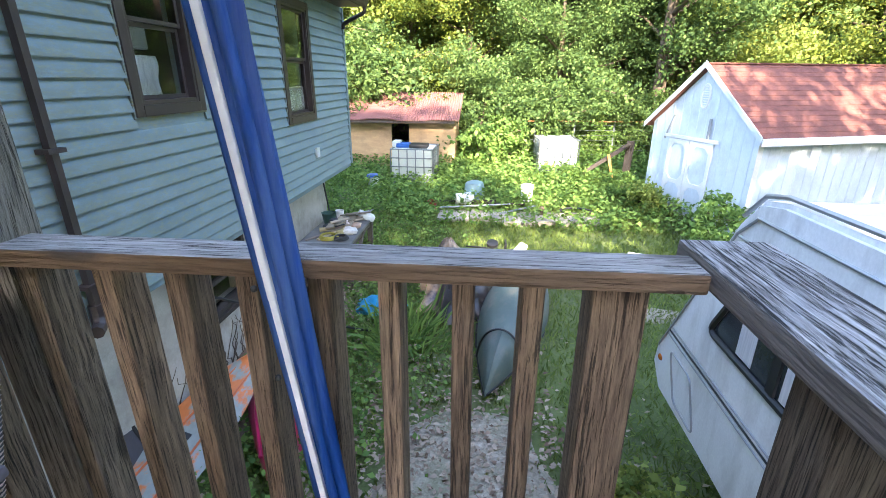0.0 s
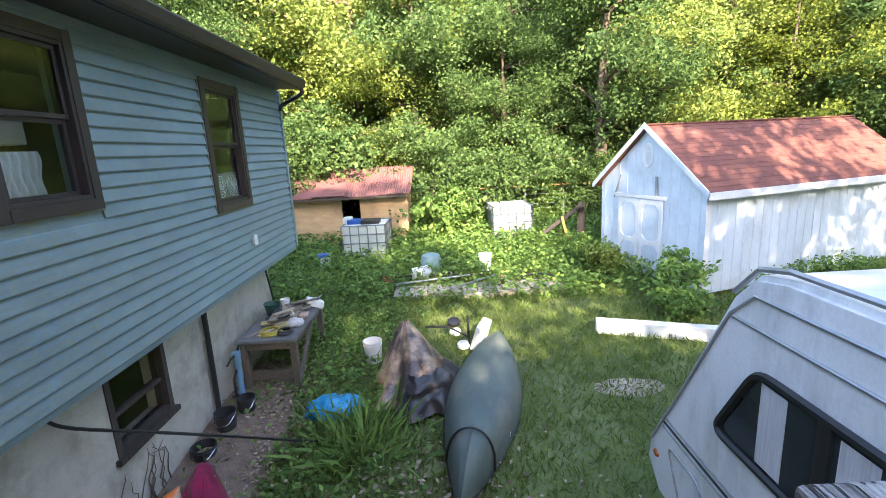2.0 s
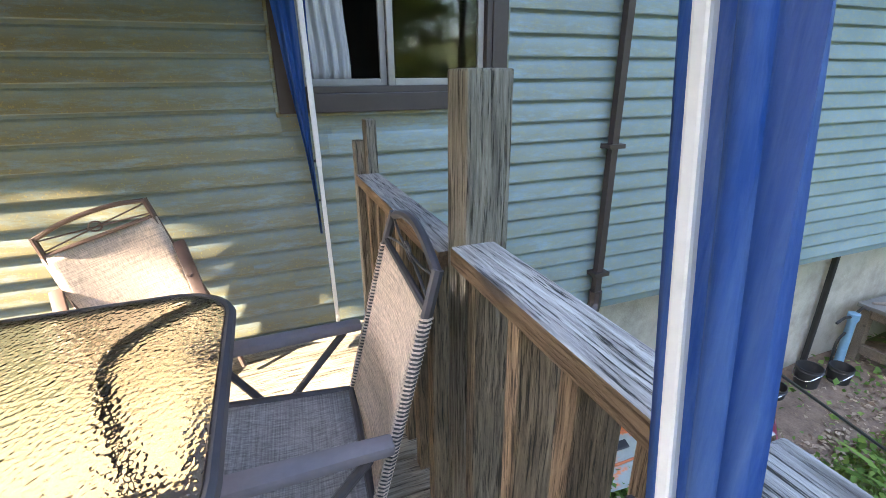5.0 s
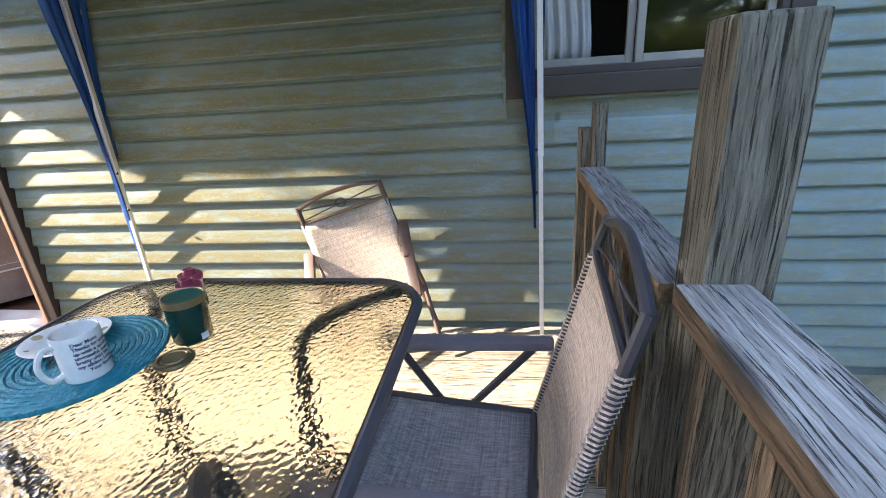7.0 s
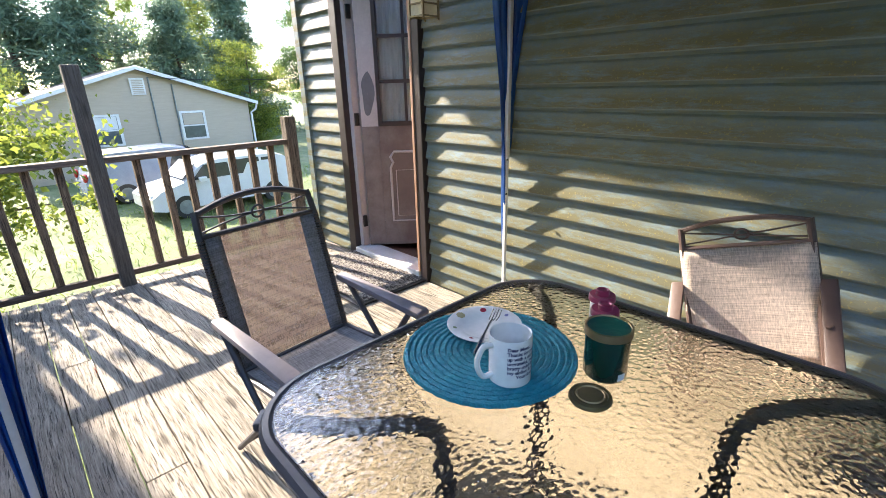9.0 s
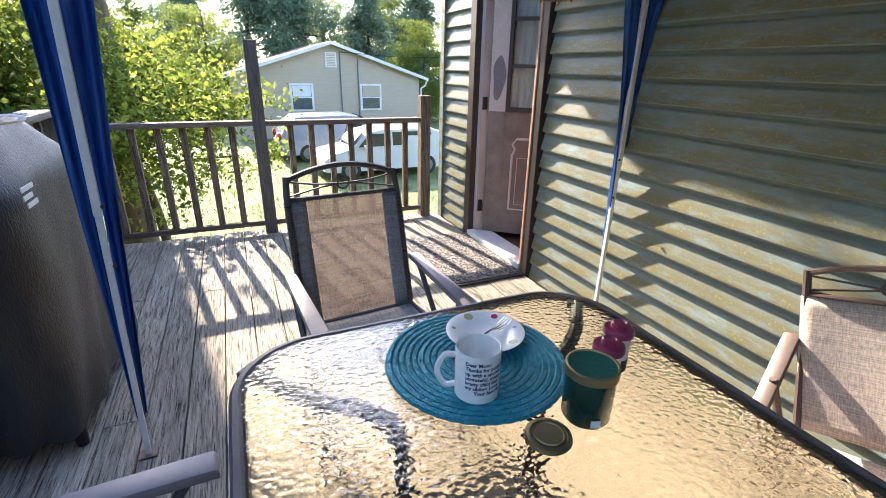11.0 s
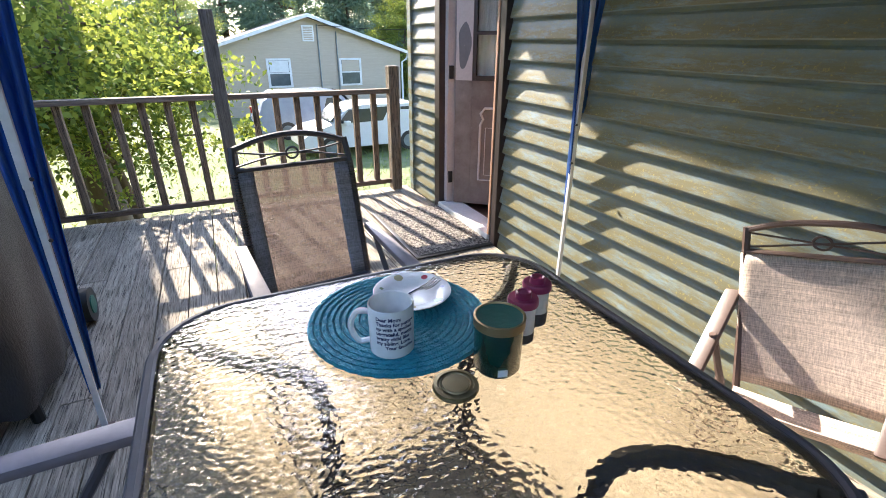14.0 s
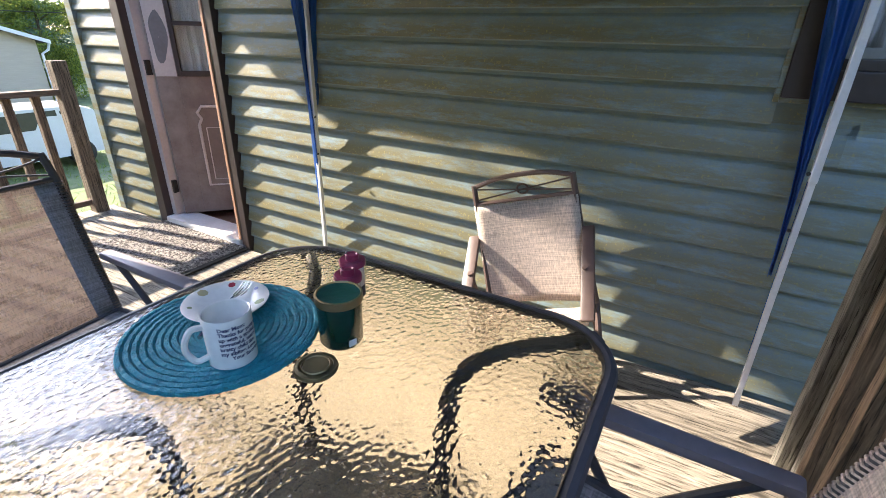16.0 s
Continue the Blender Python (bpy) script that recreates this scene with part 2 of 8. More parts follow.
def leaf_mat(name, light, dark, glow=0.35, rough=0.7):
    """Leaves: each of its own green, some light coming through."""
    m = bpy.data.materials.new(name)
    m.use_nodes = True
    nd, lk = m.node_tree.nodes, m.node_tree.links
    b = nd["Principled BSDF"]
    geo = nd.new("ShaderNodeNewGeometry")
    ramp = nd.new("ShaderNodeValToRGB")
    ramp.color_ramp.elements[0].color, ramp.color_ramp.elements[1].color = rgb(dark), rgb(light)
    lk.new(geo.outputs["Random Per Island"], ramp.inputs["Fac"])
    lk.new(ramp.outputs[0], b.inputs["Base Color"])
    b.inputs["Roughness"].default_value = rough
    b.inputs["Specular IOR Level"].default_value = 0.2
    tr = nd.new("ShaderNodeBsdfTranslucent")
    gain = nd.new("ShaderNodeHueSaturation")
    gain.inputs["Value"].default_value = 1.5
    gain.inputs["Hue"].default_value = 0.48
    lk.new(ramp.outputs[0], gain.inputs["Color"])
    lk.new(gain.outputs[0], tr.inputs["Color"])
    ms = nd.new("ShaderNodeMixShader")
    ms.inputs[0].default_value = glow
    lk.new(b.outputs[0], ms.inputs[1])
    lk.new(tr.outputs[0], ms.inputs[2])
    lk.new(ms.outputs[0], nd["Material Output"].inputs["Surface"])
    return m


def glass_mat(name, tint=(1, 1, 1), rough=0.0, ripple=0.0, ior=1.5):
    m = bpy.data.materials.new(name)
    m.use_nodes = True
    nd, lk = m.node_tree.nodes, m.node_tree.links
    b = nd["Principled BSDF"]
    b.inputs["Base Color"].default_value = rgb(tint)
    b.inputs["Transmission Weight"].default_value = 1.0
    b.inputs["Roughness"].default_value = rough
    b.inputs["IOR"].default_value = ior
    if ripple:
        tc = nd.new("ShaderNodeTexCoord")
        mp = nd.new("ShaderNodeMapping")
        mp.inputs["Scale"].default_value = (1, 1.25, 1)
        lk.new(tc.outputs["Object"], mp.inputs["Vector"])
        v = nd.new("ShaderNodeTexVoronoi")
        v.feature = "SMOOTH_F1"
        v.inputs["Scale"].default_value = 80
        v.inputs["Smoothness"].default_value = 0.6
        lk.new(mp.outputs[0], v.inputs["Vector"])
        n = nd.new("ShaderNodeTexNoise")
        n.inputs["Scale"].default_value = 34
        lk.new(mp.outputs[0], n.inputs["Vector"])
        a = nd.new("ShaderNodeMath")
        lk.new(v.outputs["Distance"], a.inputs[0])
        lk.new(n.outputs["Fac"], a.inputs[1])
        bp = nd.new("ShaderNodeBump")
        bp.inputs["Strength"].default_value = ripple
        bp.inputs["Distance"].default_value = 0.004
        lk.new(a.outputs[0], bp.inputs["Height"])
        lk.new(bp.outputs[0], b.inputs["Normal"])
    return m


# real algae, its colour taken darker to include the canopy's shade
M_SIDING = mat("blue_vinyl", (0.185, 0.265, 0.295), (0.135, 0.20, 0.228), rough=0.5, scale=1.5, stretch=(1, 1, 1), bump=0.06, fine=160, mix=0.5,
               stain=(0.31, 0.29, 0.11), stain_scale=34.0, stain_amt=0.45, stain_stretch=(1, 0.6, 1.6), algae=(0.15, 0.125, 0.043))
M_TRIM = mat("brown_trim", (0.042, 0.03, 0.028), (0.03, 0.021, 0.02), rough=0.45, bump=0.05)
M_STUCCO = mat("stucco", (0.50, 0.46, 0.38), (0.40, 0.36, 0.29), rough=0.95, scale=2, bump=0.4, fine=90, stain=(0.13, 0.11, 0.07), stain_scale=1.6, stain_amt=0.55)
M_DECK = wood("deck_wood", (0.40, 0.35, 0.275), (0.15, 0.125, 0.095), 1, crack_amt=0.85, crack_at=(0.54, 0.61), bump=0.9)
M_CAP_X = wood("cap_wood_x", (0.42, 0.40, 0.37), (0.15, 0.135, 0.125), 0, crack_amt=0.92, bump=0.9, crack_at=(0.55, 0.59), side=(0.21, 0.14, 0.085))
M_CAP_Y = wood("cap_wood_y", (0.50, 0.48, 0.455), (0.06, 0.05, 0.046), 1, crack_amt=0.94, bump=1.0, crack_at=(0.51, 0.56), side=(0.26, 0.22, 0.18))
M_POST = wood("post_wood", (0.27, 0.21, 0.145), (0.085, 0.064, 0.045), 2, crack_amt=0.82, crack_at=(0.52, 0.59), bump=0.9)
M_BAL = wood("baluster_wood", (0.31, 0.22, 0.14), (0.085, 0.06, 0.042), 2, crack_amt=0.82, crack_at=(0.53, 0.60), bump=0.9)
M_DARKPOST = wood("dark_post_wood", (0.15, 0.135, 0.115), (0.07, 0.06, 0.05), 2, crack_amt=0.5)
M_RAILX = wood("rail_wood_x", (0.20, 0.15, 0.11), (0.09, 0.065, 0.05), 0, crack_amt=0.6)
M_GREYPOST = wood("grey_post_wood", (0.31, 0.285, 0.23), (0.10, 0.088, 0.07), 2, crack_amt=0.85, crack_at=(0.54, 0.60), bump=0.9)
M_CLOTH = mat("blue_cloth", (0.009, 0.092, 0.37), (0.006, 0.06, 0.26), rough=0.5, scale=6, bump=0.15, fine=300, mix=0.3, stretch=(1, 1, 0.2), stain=(0.30, 0.45, 0.62), stain_scale=15, stain_amt=0.28, stain_stretch=(1, 1, 0.05), glow=0.4)
M_ROOFCLOTH = mat("canopy_roof_cloth", (0.006, 0.06, 0.27), (0.004, 0.04, 0.19), rough=0.55, scale=6, bump=0.15, fine=300, mix=0.3)
M_ARM = mat("taupe_plastic", (0.20, 0.175, 0.185), (0.155, 0.135, 0.145), rough=0.5, bump=0.05)
M_WHITE_METAL = mat("white_steel", (0.72, 0.72, 0.72), (0.6, 0.6, 0.6), rough=0.4, bump=0.02)
M_BROWN_METAL = mat("bronze_steel", (0.10, 0.065, 0.055), (0.075, 0.048, 0.04), rough=0.42, bump=0.04, spec=0.5)
M_GREY_METAL = mat("grey_frame", (0.06, 0.056, 0.062), (0.042, 0.04, 0.045), rough=0.5, bump=0.04)
M_GLASS_T = glass_mat("rippled_glass", (0.97, 0.92, 0.77), 0.03, 0.30)
M_GLASS = glass_mat("window_glass", (0.9, 0.95, 0.93), ior=1.36)
# near-black stands in for the shade of unlit interiors
M_INNER_SHADE = mat("inner_shade", (0.03, 0.027, 0.025), rough=0.9, bump=0)
M_CURTAIN = mat("curtain", (0.62, 0.60, 0.58), (0.45, 0.44, 0.43), rough=0.9, scale=12, stretch=(1, 8, 0.4), bump=0.3)
M_BLACKRUB = mat("black_plastic", (0.018, 0.018, 0.018), (0.012, 0.012, 0.012), rough=0.5, bump=0.05)
M_WHITE = mat("white_paint", (0.75, 0.75, 0.74), (0.62, 0.62, 0.60), rough=0.5, scale=2, bump=0.08, stain=(0.4, 0.38, 0.33), stain_scale=2.5, stain_amt=0.35)
M_CAMPER = mat("camper_skin", (0.80, 0.80, 0.775), (0.70, 0.70, 0.67), rough=0.35, scale=1.5, bump=0.05, stain=(0.40, 0.39, 0.35), stain_scale=2.2, stain_amt=0.5, stain_stretch=(1, 2, 0.6))
M_SHED = mat("shed_paint", (0.60, 0.66, 0.71), (0.52, 0.58, 0.63), rough=0.7, scale=3, bump=0.12, stretch=(1, 1, 0.3), stain=(0.3, 0.32, 0.33), stain_scale=2, stain_amt=0.4)
M_SHINGLE = mat("red_shingle", (0.20, 0.075, 0.055), (0.13, 0.05, 0.038), rough=0.95, scale=8, bump=0.5, fine=200, mix=1.0)
M_RUSTROOF = mat("red_metal_roof", (0.30, 0.14, 0.13), (0.21, 0.09, 0.085), rough=0.6, scale=2, bump=0.1, stain=(0.16, 0.09, 0.06), stain_scale=2, stain_amt=0.6)
M_PLY = mat("plywood", (0.55, 0.38, 0.20), (0.42, 0.28, 0.15), rough=0.85, scale=3, stretch=(1, 1, 4), bump=0.15, stain=(0.2, 0.14, 0.09), stain_scale=1.5, stain_amt=0.5)
M_ROOF = mat("dark_roof", (0.06, 0.05, 0.045), rough=0.95, scale=6, bump=0.5)
M_BARK = mat("bark", (0.13, 0.095, 0.065), (0.06, 0.045, 0.03), rough=0.95, scale=6, stretch=(1, 1, 0.25), bump=1.0, fine=40)
M_LEAF = leaf_mat("maple_leaves", (0.23, 0.28, 0.045), (0.045, 0.085, 0.018), glow=0.42)
M_LEAF2 = leaf_mat("oak_leaves", (0.135, 0.215, 0.06), (0.035, 0.075, 0.024))
M_LEAF3 = leaf_mat("light_leaves", (0.30, 0.35, 0.085), (0.10, 0.16, 0.035))
M_PINE = leaf_mat("pine_needles", (0.17, 0.23, 0.14), (0.08, 0.13, 0.085), glow=0.3)
M_WEED = leaf_mat("weeds", (0.19, 0.30, 0.07), (0.06, 0.13, 0.03), glow=0.3)
M_GRASS = leaf_mat("grass_blades", (0.18, 0.235, 0.055), (0.07, 0.12, 0.025), glow=0.3)


# ---- builders ----
def box(bm, x0, x1, y0, y1, z0, z1, bevel=0.0, m=None):
    r = bmesh.ops.create_cube(bm, size=1.0)
    vs = r["verts"]
    bmesh.ops.scale(bm, vec=(x1 - x0, y1 - y0, z1 - z0), verts=vs)
    bmesh.ops.translate(bm, vec=((x0 + x1) / 2, (y0 + y1) / 2, (z0 + z1) / 2), verts=vs)
    if bevel:
        es = list({e for v in vs for e in v.link_edges})
        got = bmesh.ops.bevel(bm, geom=es, offset=bevel, segments=2, affect="EDGES", profile=0.6)
        vs = [v for v in got["verts"]]
    if m is not None:
        vs = list({v for v in vs if v.is_valid})
        bmesh.ops.transform(bm, matrix=m, verts=vs)
    return vs


def cyl(bm, p, q, r0, r1=None, n=12, caps=True):
    p, q = Vector(p), Vector(q)
    r1 = r0 if r1 is None else r1
    d = q - p
    m = Matrix.Translation((p + q) / 2) @ d.to_track_quat("Z", "Y").to_matrix().to_4x4()
    return bmesh.ops.create_cone(bm, cap_ends=caps, segments=n, radius1=r0, radius2=r1, depth=d.length, matrix=m)["verts"]


def tube(bm, pts, r, n=8, closed=False, radii=None, flat=1.0):
    """A round bar along a line of points."""
    pts = [Vector(p) for p in pts]
    k = len(pts)
    rings = []
    side = None
    for i, p in enumerate(pts):
        a = pts[(i - 1) % k] if (closed or i > 0) else p
        b = pts[(i + 1) % k] if (closed or i < k - 1) else p
        t = (b - a).normalized()
        if side is None:
            side = t.orthogonal().normalized()
        side = (side - t * side.dot(t)).normalized()
        up = t.cross(side)
        rr = radii[i] if radii else r
        rings.append([bm.verts.new(p + rr * (math.cos(2 * math.pi * j / n) * side + flat * math.sin(2 * math.pi * j / n) * up)) for j in range(n)])
    for i in range(k if closed else k - 1):
        a, b = rings[i], rings[(i + 1) % k]
        for j in range(n):
            bm.faces.new((a[j], a[(j + 1) % n], b[(j + 1) % n], b[j]))
    if not closed:
        bm.faces.new(list(reversed(rings[0])))
        bm.faces.new(rings[-1])


def curve_pts(ctrl, n=24):
    """A smooth line through a few points."""
    c = [Vector(p) for p in ctrl]
    c = [2 * c[0] - c[1]] + c + [2 * c[-1] - c[-2]]
    out = []
    seg = len(c) - 3
    for i in range(n + 1):
        u = i / n * seg
        k = min(int(u), seg - 1)
        t = u - k
        p0, p1, p2, p3 = c[k:k + 4]
        out.append(0.5 * (2 * p1 + (p2 - p0) * t + (2 * p0 - 5 * p1 + 4 * p2 - p3) * t * t + (3 * p1 - p0 - 3 * p2 + p3) * t ** 3))
    return out


def lathe(bm, prof, n=28, at=(0, 0, 0)):
    """A turned body from (radius, height) pairs."""
    rings = []
    for r, z in prof:
        if r < 1e-5:
            rings.append([bm.verts.new((at[0], at[1], at[2] + z))])
        else:
            rings.append([bm.verts.new((at[0] + r * math.cos(2 * math.pi * j / n), at[1] + r * math.sin(2 * math.pi * j / n), at[2] + z)) for j in range(n)])
    for a, b in zip(rings, rings[1:]):
        for j in range(n):
            k = (j + 1) % n
            if len(a) == 1 and len(b) == 1:
                continue
            if len(a) == 1:
                bm.faces.new((a[0], b[k], b[j]))
            elif len(b) == 1:
                bm.faces.new((a[j], a[k], b[0]))
            else:
                bm.faces.new((a[j], a[k], b[k], b[j]))


def extrude_poly(bm, poly, depth_vec):
    """A prism from a flat outline."""
    a = [bm.verts.new(p) for p in poly]
    b = [bm.verts.new(Vector(p) + Vector(depth_vec)) for p in poly]
    n = len(poly)
    bm.faces.new(a)
    bm.faces.new(list(reversed(b)))
    for i in range(n):
        bm.faces.new((a[i], b[i], b[(i + 1) % n], a[(i + 1) % n]))
    bmesh.ops.recalc_face_normals(bm, faces=bm.faces)


def sheet(bm, rows, thick=0.0):
    """A skin over rows of points; with thickness, closed at the rim."""
    g = [[bm.verts.new(p) for p in r] for r in rows]
    fs = []
    for a, b in zip(g, g[1:]):
        for j in range(len(a) - 1):
            fs.append(bm.faces.new((a[j], a[j + 1], b[j + 1], b[j])))
    if thick:
        bmesh.ops.recalc_face_normals(bm, faces=fs)
        bmesh.ops.solidify(bm, geom=fs, thickness=thick)


def part(name, bm, material, parent=None, label="", smooth=False):
    me = bpy.data.meshes.new(name)
    bm.to_mesh(me)
    bm.free()
    me.materials.append(material)
    if smooth:
        me.shade_smooth()
        if smooth != "all":
            me.set_sharp_from_angle(angle=radians(40))
    ob = new(name, me)
    if parent is not None:
        ob.parent = parent
    if label:
        ob["label"] = label
    return ob


def thing(name, m, label, category, group="", kind=""):
    ob = new(name)
    ob.empty_display_size = 0.2
    ob.matrix_world = m if isinstance(m, Matrix) else pose(*m)
    return tagged(ob, label, category, group, kind)


def structure(name, bm, material, label, category, smooth=False):
    return tagged(part(name, bm, material, None, "", smooth), label, category, "", "structure")


def nb():
    return bmesh.new()


def bx(name, dims, material, parent, bevel=0.003, label="", m=None):
    bm = nb()
    box(bm, *dims, bevel=bevel, m=m)
    return part(name, bm, material, parent, label)


def ground_z(x, y):
    z = -1.75 + 0.1 * min(max(0.0, y - 4.2), 11.0)
    if y > 15.5:
        z += 0.32 * min(y - 15.5, 40.0)
    if y < 2:
        z -= 0.03 * min(2 - y, 15.0)
    return z


def leaf_mesh(name, pts, size, rng, material, up=0.5, aspect=0.55, vary=0.5, dirs=None):
    """Many folded leaves at the given points, in one mesh."""
    n = len(pts)
    nrm = rng.normal(size=(n, 3))
    nrm[:, 2] += up * 2
    nrm /= np.linalg.norm(nrm, axis=1)[:, None]
    t = rng.normal(size=(n, 3)) if dirs is None else dirs + rng.normal(size=(n, 3)) * 0.35
    t -= nrm * (t * nrm).sum(1)[:, None]
    t /= np.linalg.norm(t, axis=1)[:, None] + 1e-9
    s = np.cross(nrm, t)
    L = (size * (1 + vary * (rng.random(n) - 0.5) * 2))[:, None]
    v = np.empty((n, 4, 3))
    v[:, 0] = pts
    v[:, 1] = pts + t * L * 0.5 + s * L * aspect * 0.5 + nrm * L * 0.12
    v[:, 2] = pts + t * L
    v[:, 3] = pts + t * L * 0.5 - s * L * aspect * 0.5 + nrm * L * 0.12
    me = bpy.data.meshes.new(name)
    me.vertices.add(4 * n)
    me.vertices.foreach_set("co", v.ravel())
    me.loops.add(4 * n)
    me.loops.foreach_set("vertex_index", np.arange(4 * n, dtype=np.int32))
    me.polygons.add(n)
    me.polygons.foreach_set("loop_start", np.arange(0, 4 * n, 4, dtype=np.int32))
    me.update(calc_edges=True)
    me.materials.append(material)
    return me


# ---- ground ----
def line(vals):
    return np.unique(np.round(np.array(vals), 3))


gx = line(list(np.arange(-14, 20, 0.5)) + [-600, -300, -150, -80, -50, -35, -25, -18, 24, 30, 40, 55, 80, 150, 300, 600])
gy = line(list(np.arange(-14, 18, 0.5)) + [-600, -300, -150, -80, -50, -35, -25, -18, 20, 24, 30, 36, 44, 56, 80, 150, 300, 600])
bm = nb()
sheet(bm, [[(x, y, ground_z(x, y) + 0.05 * noise.noise((x * 0.4, y * 0.4, 0)) - (0.02 if x < 0.2 else 0)) for x in gx] for y in gy])
bmesh.ops.recalc_face_normals(bm, faces=bm.faces)
M_GROUND = mat("yard_earth", (0.135, 0.165, 0.05), (0.065, 0.09, 0.024), rough=0.95, scale=1.3, bump=0.8, fine=45, mix=1.2, stain=(0.33, 0.29, 0.21), stain_scale=0.6, stain_amt=0.3)
ground = structure("ground", bm, M_GROUND, "grassy yard with weeds, bare earth and gravel patches", "ground", "all")

# gravel and litter patch under the deck's edge, and the dirt strip along the house
M_GRAVEL = mat("gravel", (0.46, 0.39, 0.30), (0.22, 0.18, 0.13), rough=0.95, scale=18, bump=1.2, fine=70, mix=1.5, stain=(0.10, 0.13, 0.04), stain_scale=1.6, stain_amt=0.6)
M_DIRT = mat("dirt", (0.23, 0.16, 0.115), (0.13, 0.09, 0.065), rough=0.98, scale=9, bump=1.0, fine=60, mix=1.3)


def patch(name, cx, cy, rx, ry, material, label, lift=0.05, seed=0):
    bm = nb()
    rows = []
    for i in range(9):
        f = i / 8
        rows.append([])
        for j in range(33):
            a = 2 * math.pi * j / 32
            k = f * (1 + 0.22 * noise.noise((math.cos(a) * 2 + seed, math.sin(a) * 2, seed)))
            x, y = cx + rx * k * math.cos(a), cy + ry * k * math.sin(a)
            rows[-1].append((x, y, ground_z(x, y) + lift * (1 - f ** 3) + 0.03 * noise.noise((x * 0.4, y * 0.4, 0)) + 0.012 - 0.06 * f ** 6))
    sheet(bm, rows)
    bmesh.ops.recalc_face_normals(bm, faces=bm.faces)
    return structure(name, bm, material, label, "ground", "all")


patch("gravel_patch", 2.25, 3.05, 0.85, 1.2, M_GRAVEL, "pale gravel and dry leaves worn through the grass", 0.07, 1)
patch("dirt_strip", 0.0, 5.2, 0.75, 1.9, M_DIRT, "bare brown earth strewn with bark beside the foundation", 0.09, 2)
patch("bare_patch", 4.5, 5.9, 0.55, 0.24, M_GRAVEL, "worn bare patch in the lawn", 0.015, 3)

# ---- house ----
LAP = 0.1056
WZ0, WZ1, WY0, WY1 = -0.108, 2.28, -3.04, 8.30
OPEN = {"door": (-2.46, -1.62, -0.2, 2.02), "wide": (1.03, 1.95, 1.21, 2.10), "first": (3.50, 4.15, 1.09, 2.10), "second": (5.93, 6.69, 0.82, 2.06)}
TRIM = {"door": 0.06, "wide": 0.08, "first": 0.075, "second": 0.08}


def wall_with_openings(bm, x0, x1, y0, y1, z0, z1, holes):
    """A thick wall in the plane of y and z, cut by openings."""
    ys = sorted({y0, y1, *[v for h in holes for v in h[:2]]})
    for a, b in zip(ys, ys[1:]):
        mid = (a + b) / 2
        cuts = sorted((max(h[2], z0), min(h[3], z1)) for h in holes if h[0] < mid < h[1])
        z = z0
        for c, d in cuts:
            if c > z + 1e-4:
                box(bm, x0, x1, a, b, z, c)
            z = d
        if z < z1 - 1e-4:
            box(bm, x0, x1, a, b, z, z1)


bm = nb()
wall_with_openings(bm, -0.16, -0.004, WY0, WY1, WZ0 - 0.06, WZ1, list(OPEN.values()))
wall_house = structure("wall_west", bm, M_SIDING, "blue vinyl lap-sided house wall streaked with green algae", "wall")
bm = nb()
box(bm, -7.2, -0.165, WY0, WY0 + 0.15, WZ0 - 0.06, WZ1)
structure("wall_south", bm, M_SIDING, "plain blue end wall of the house", "wall")
bm = nb()
box(bm, -7.2, -0.165, WY1 - 0.15, WY1, WZ0 - 0.06, WZ1)
structure("wall_north", bm, M_SIDING, "plain blue end wall of the house", "wall")
bm = nb()
box(bm, -7.35, -7.205, WY0, WY1, -1.9, WZ1)
structure("wall_east", bm, M_SIDING, "far side wall of the house", "wall")
bm = nb()
box(bm, -7.2, -0.005, WY0 + 0.16, WY1 - 0.16, -0.16, 0.0)
M_FLOORIN = mat("inside_floor", (0.20, 0.11, 0.07), (0.13, 0.07, 0.045), rough=0.5, stretch=(1, 8, 1))
structure("floor", bm, M_FLOORIN, "dark reddish wooden floor inside the doorway", "floor")
# ceiling and inner wall carry the rooms' dimness in their colour
bm = nb()
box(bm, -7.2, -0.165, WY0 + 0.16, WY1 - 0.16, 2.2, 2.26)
structure("ceiling", bm, M_INNER_SHADE, "ceiling inside the house, its dimness painted in", "ceiling")
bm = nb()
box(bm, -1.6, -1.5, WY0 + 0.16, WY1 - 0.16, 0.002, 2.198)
structure("wall_inside", bm, M_INNER_SHADE, "near-black inner wall with the rooms' dimness painted in", "wall")

# foundation, set back under the overhanging floor
FX, FY1 = -0.30, 7.76
bm = nb()
wall_with_openings(bm, FX - 0.25, FX, WY0 + 0.2, FY1, -2.3, WZ0 - 0.064, [(4.24, 5.03, -1.0, -0.30)])
structure("wall_foundation", bm, M_STUCCO, "cream stucco foundation wall, stained and scarred by old vines", "wall")
bm = nb()
box(bm, -7.2, FX - 0.26, FY1 - 0.25, FY1, -2.3, WZ0 - 0.064)
structure("wall_foundation_end", bm, M_STUCCO, "cream stucco end of the foundation", "wall")

# soffit, roof, gutter
bm = nb()
extrude_poly(bm, [(0.36, WY0 - 0.22, 2.30), (-3.6, WY0 - 0.22, 3.75), (-7.7, WY0 - 0.22, 2.30), (-7.7, WY0 - 0.22, 2.40), (-3.6, WY0 - 0.22, 3.87), (0.36, WY0 - 0.22, 2.40)], (0, WY1 - WY0 + 0.1, 0))
structure("roof", bm, M_ROOF, "dark shingled gable roof of the house", "roof")
bm = nb()
box(bm, 0.0, 0.355, WY0 - 0.2, WY1 - 0.13, 2.284, 2.298)
structure("soffit", bm, M_TRIM, "dark brown soffit under the eave", "trim")
bm = nb()
prof = [(0.36, 2.29), (0.36, 2.40), (0.365, 2.40), (0.47, 2.40), (0.475, 2.385), (0.455, 2.31), (0.43, 2.285)]
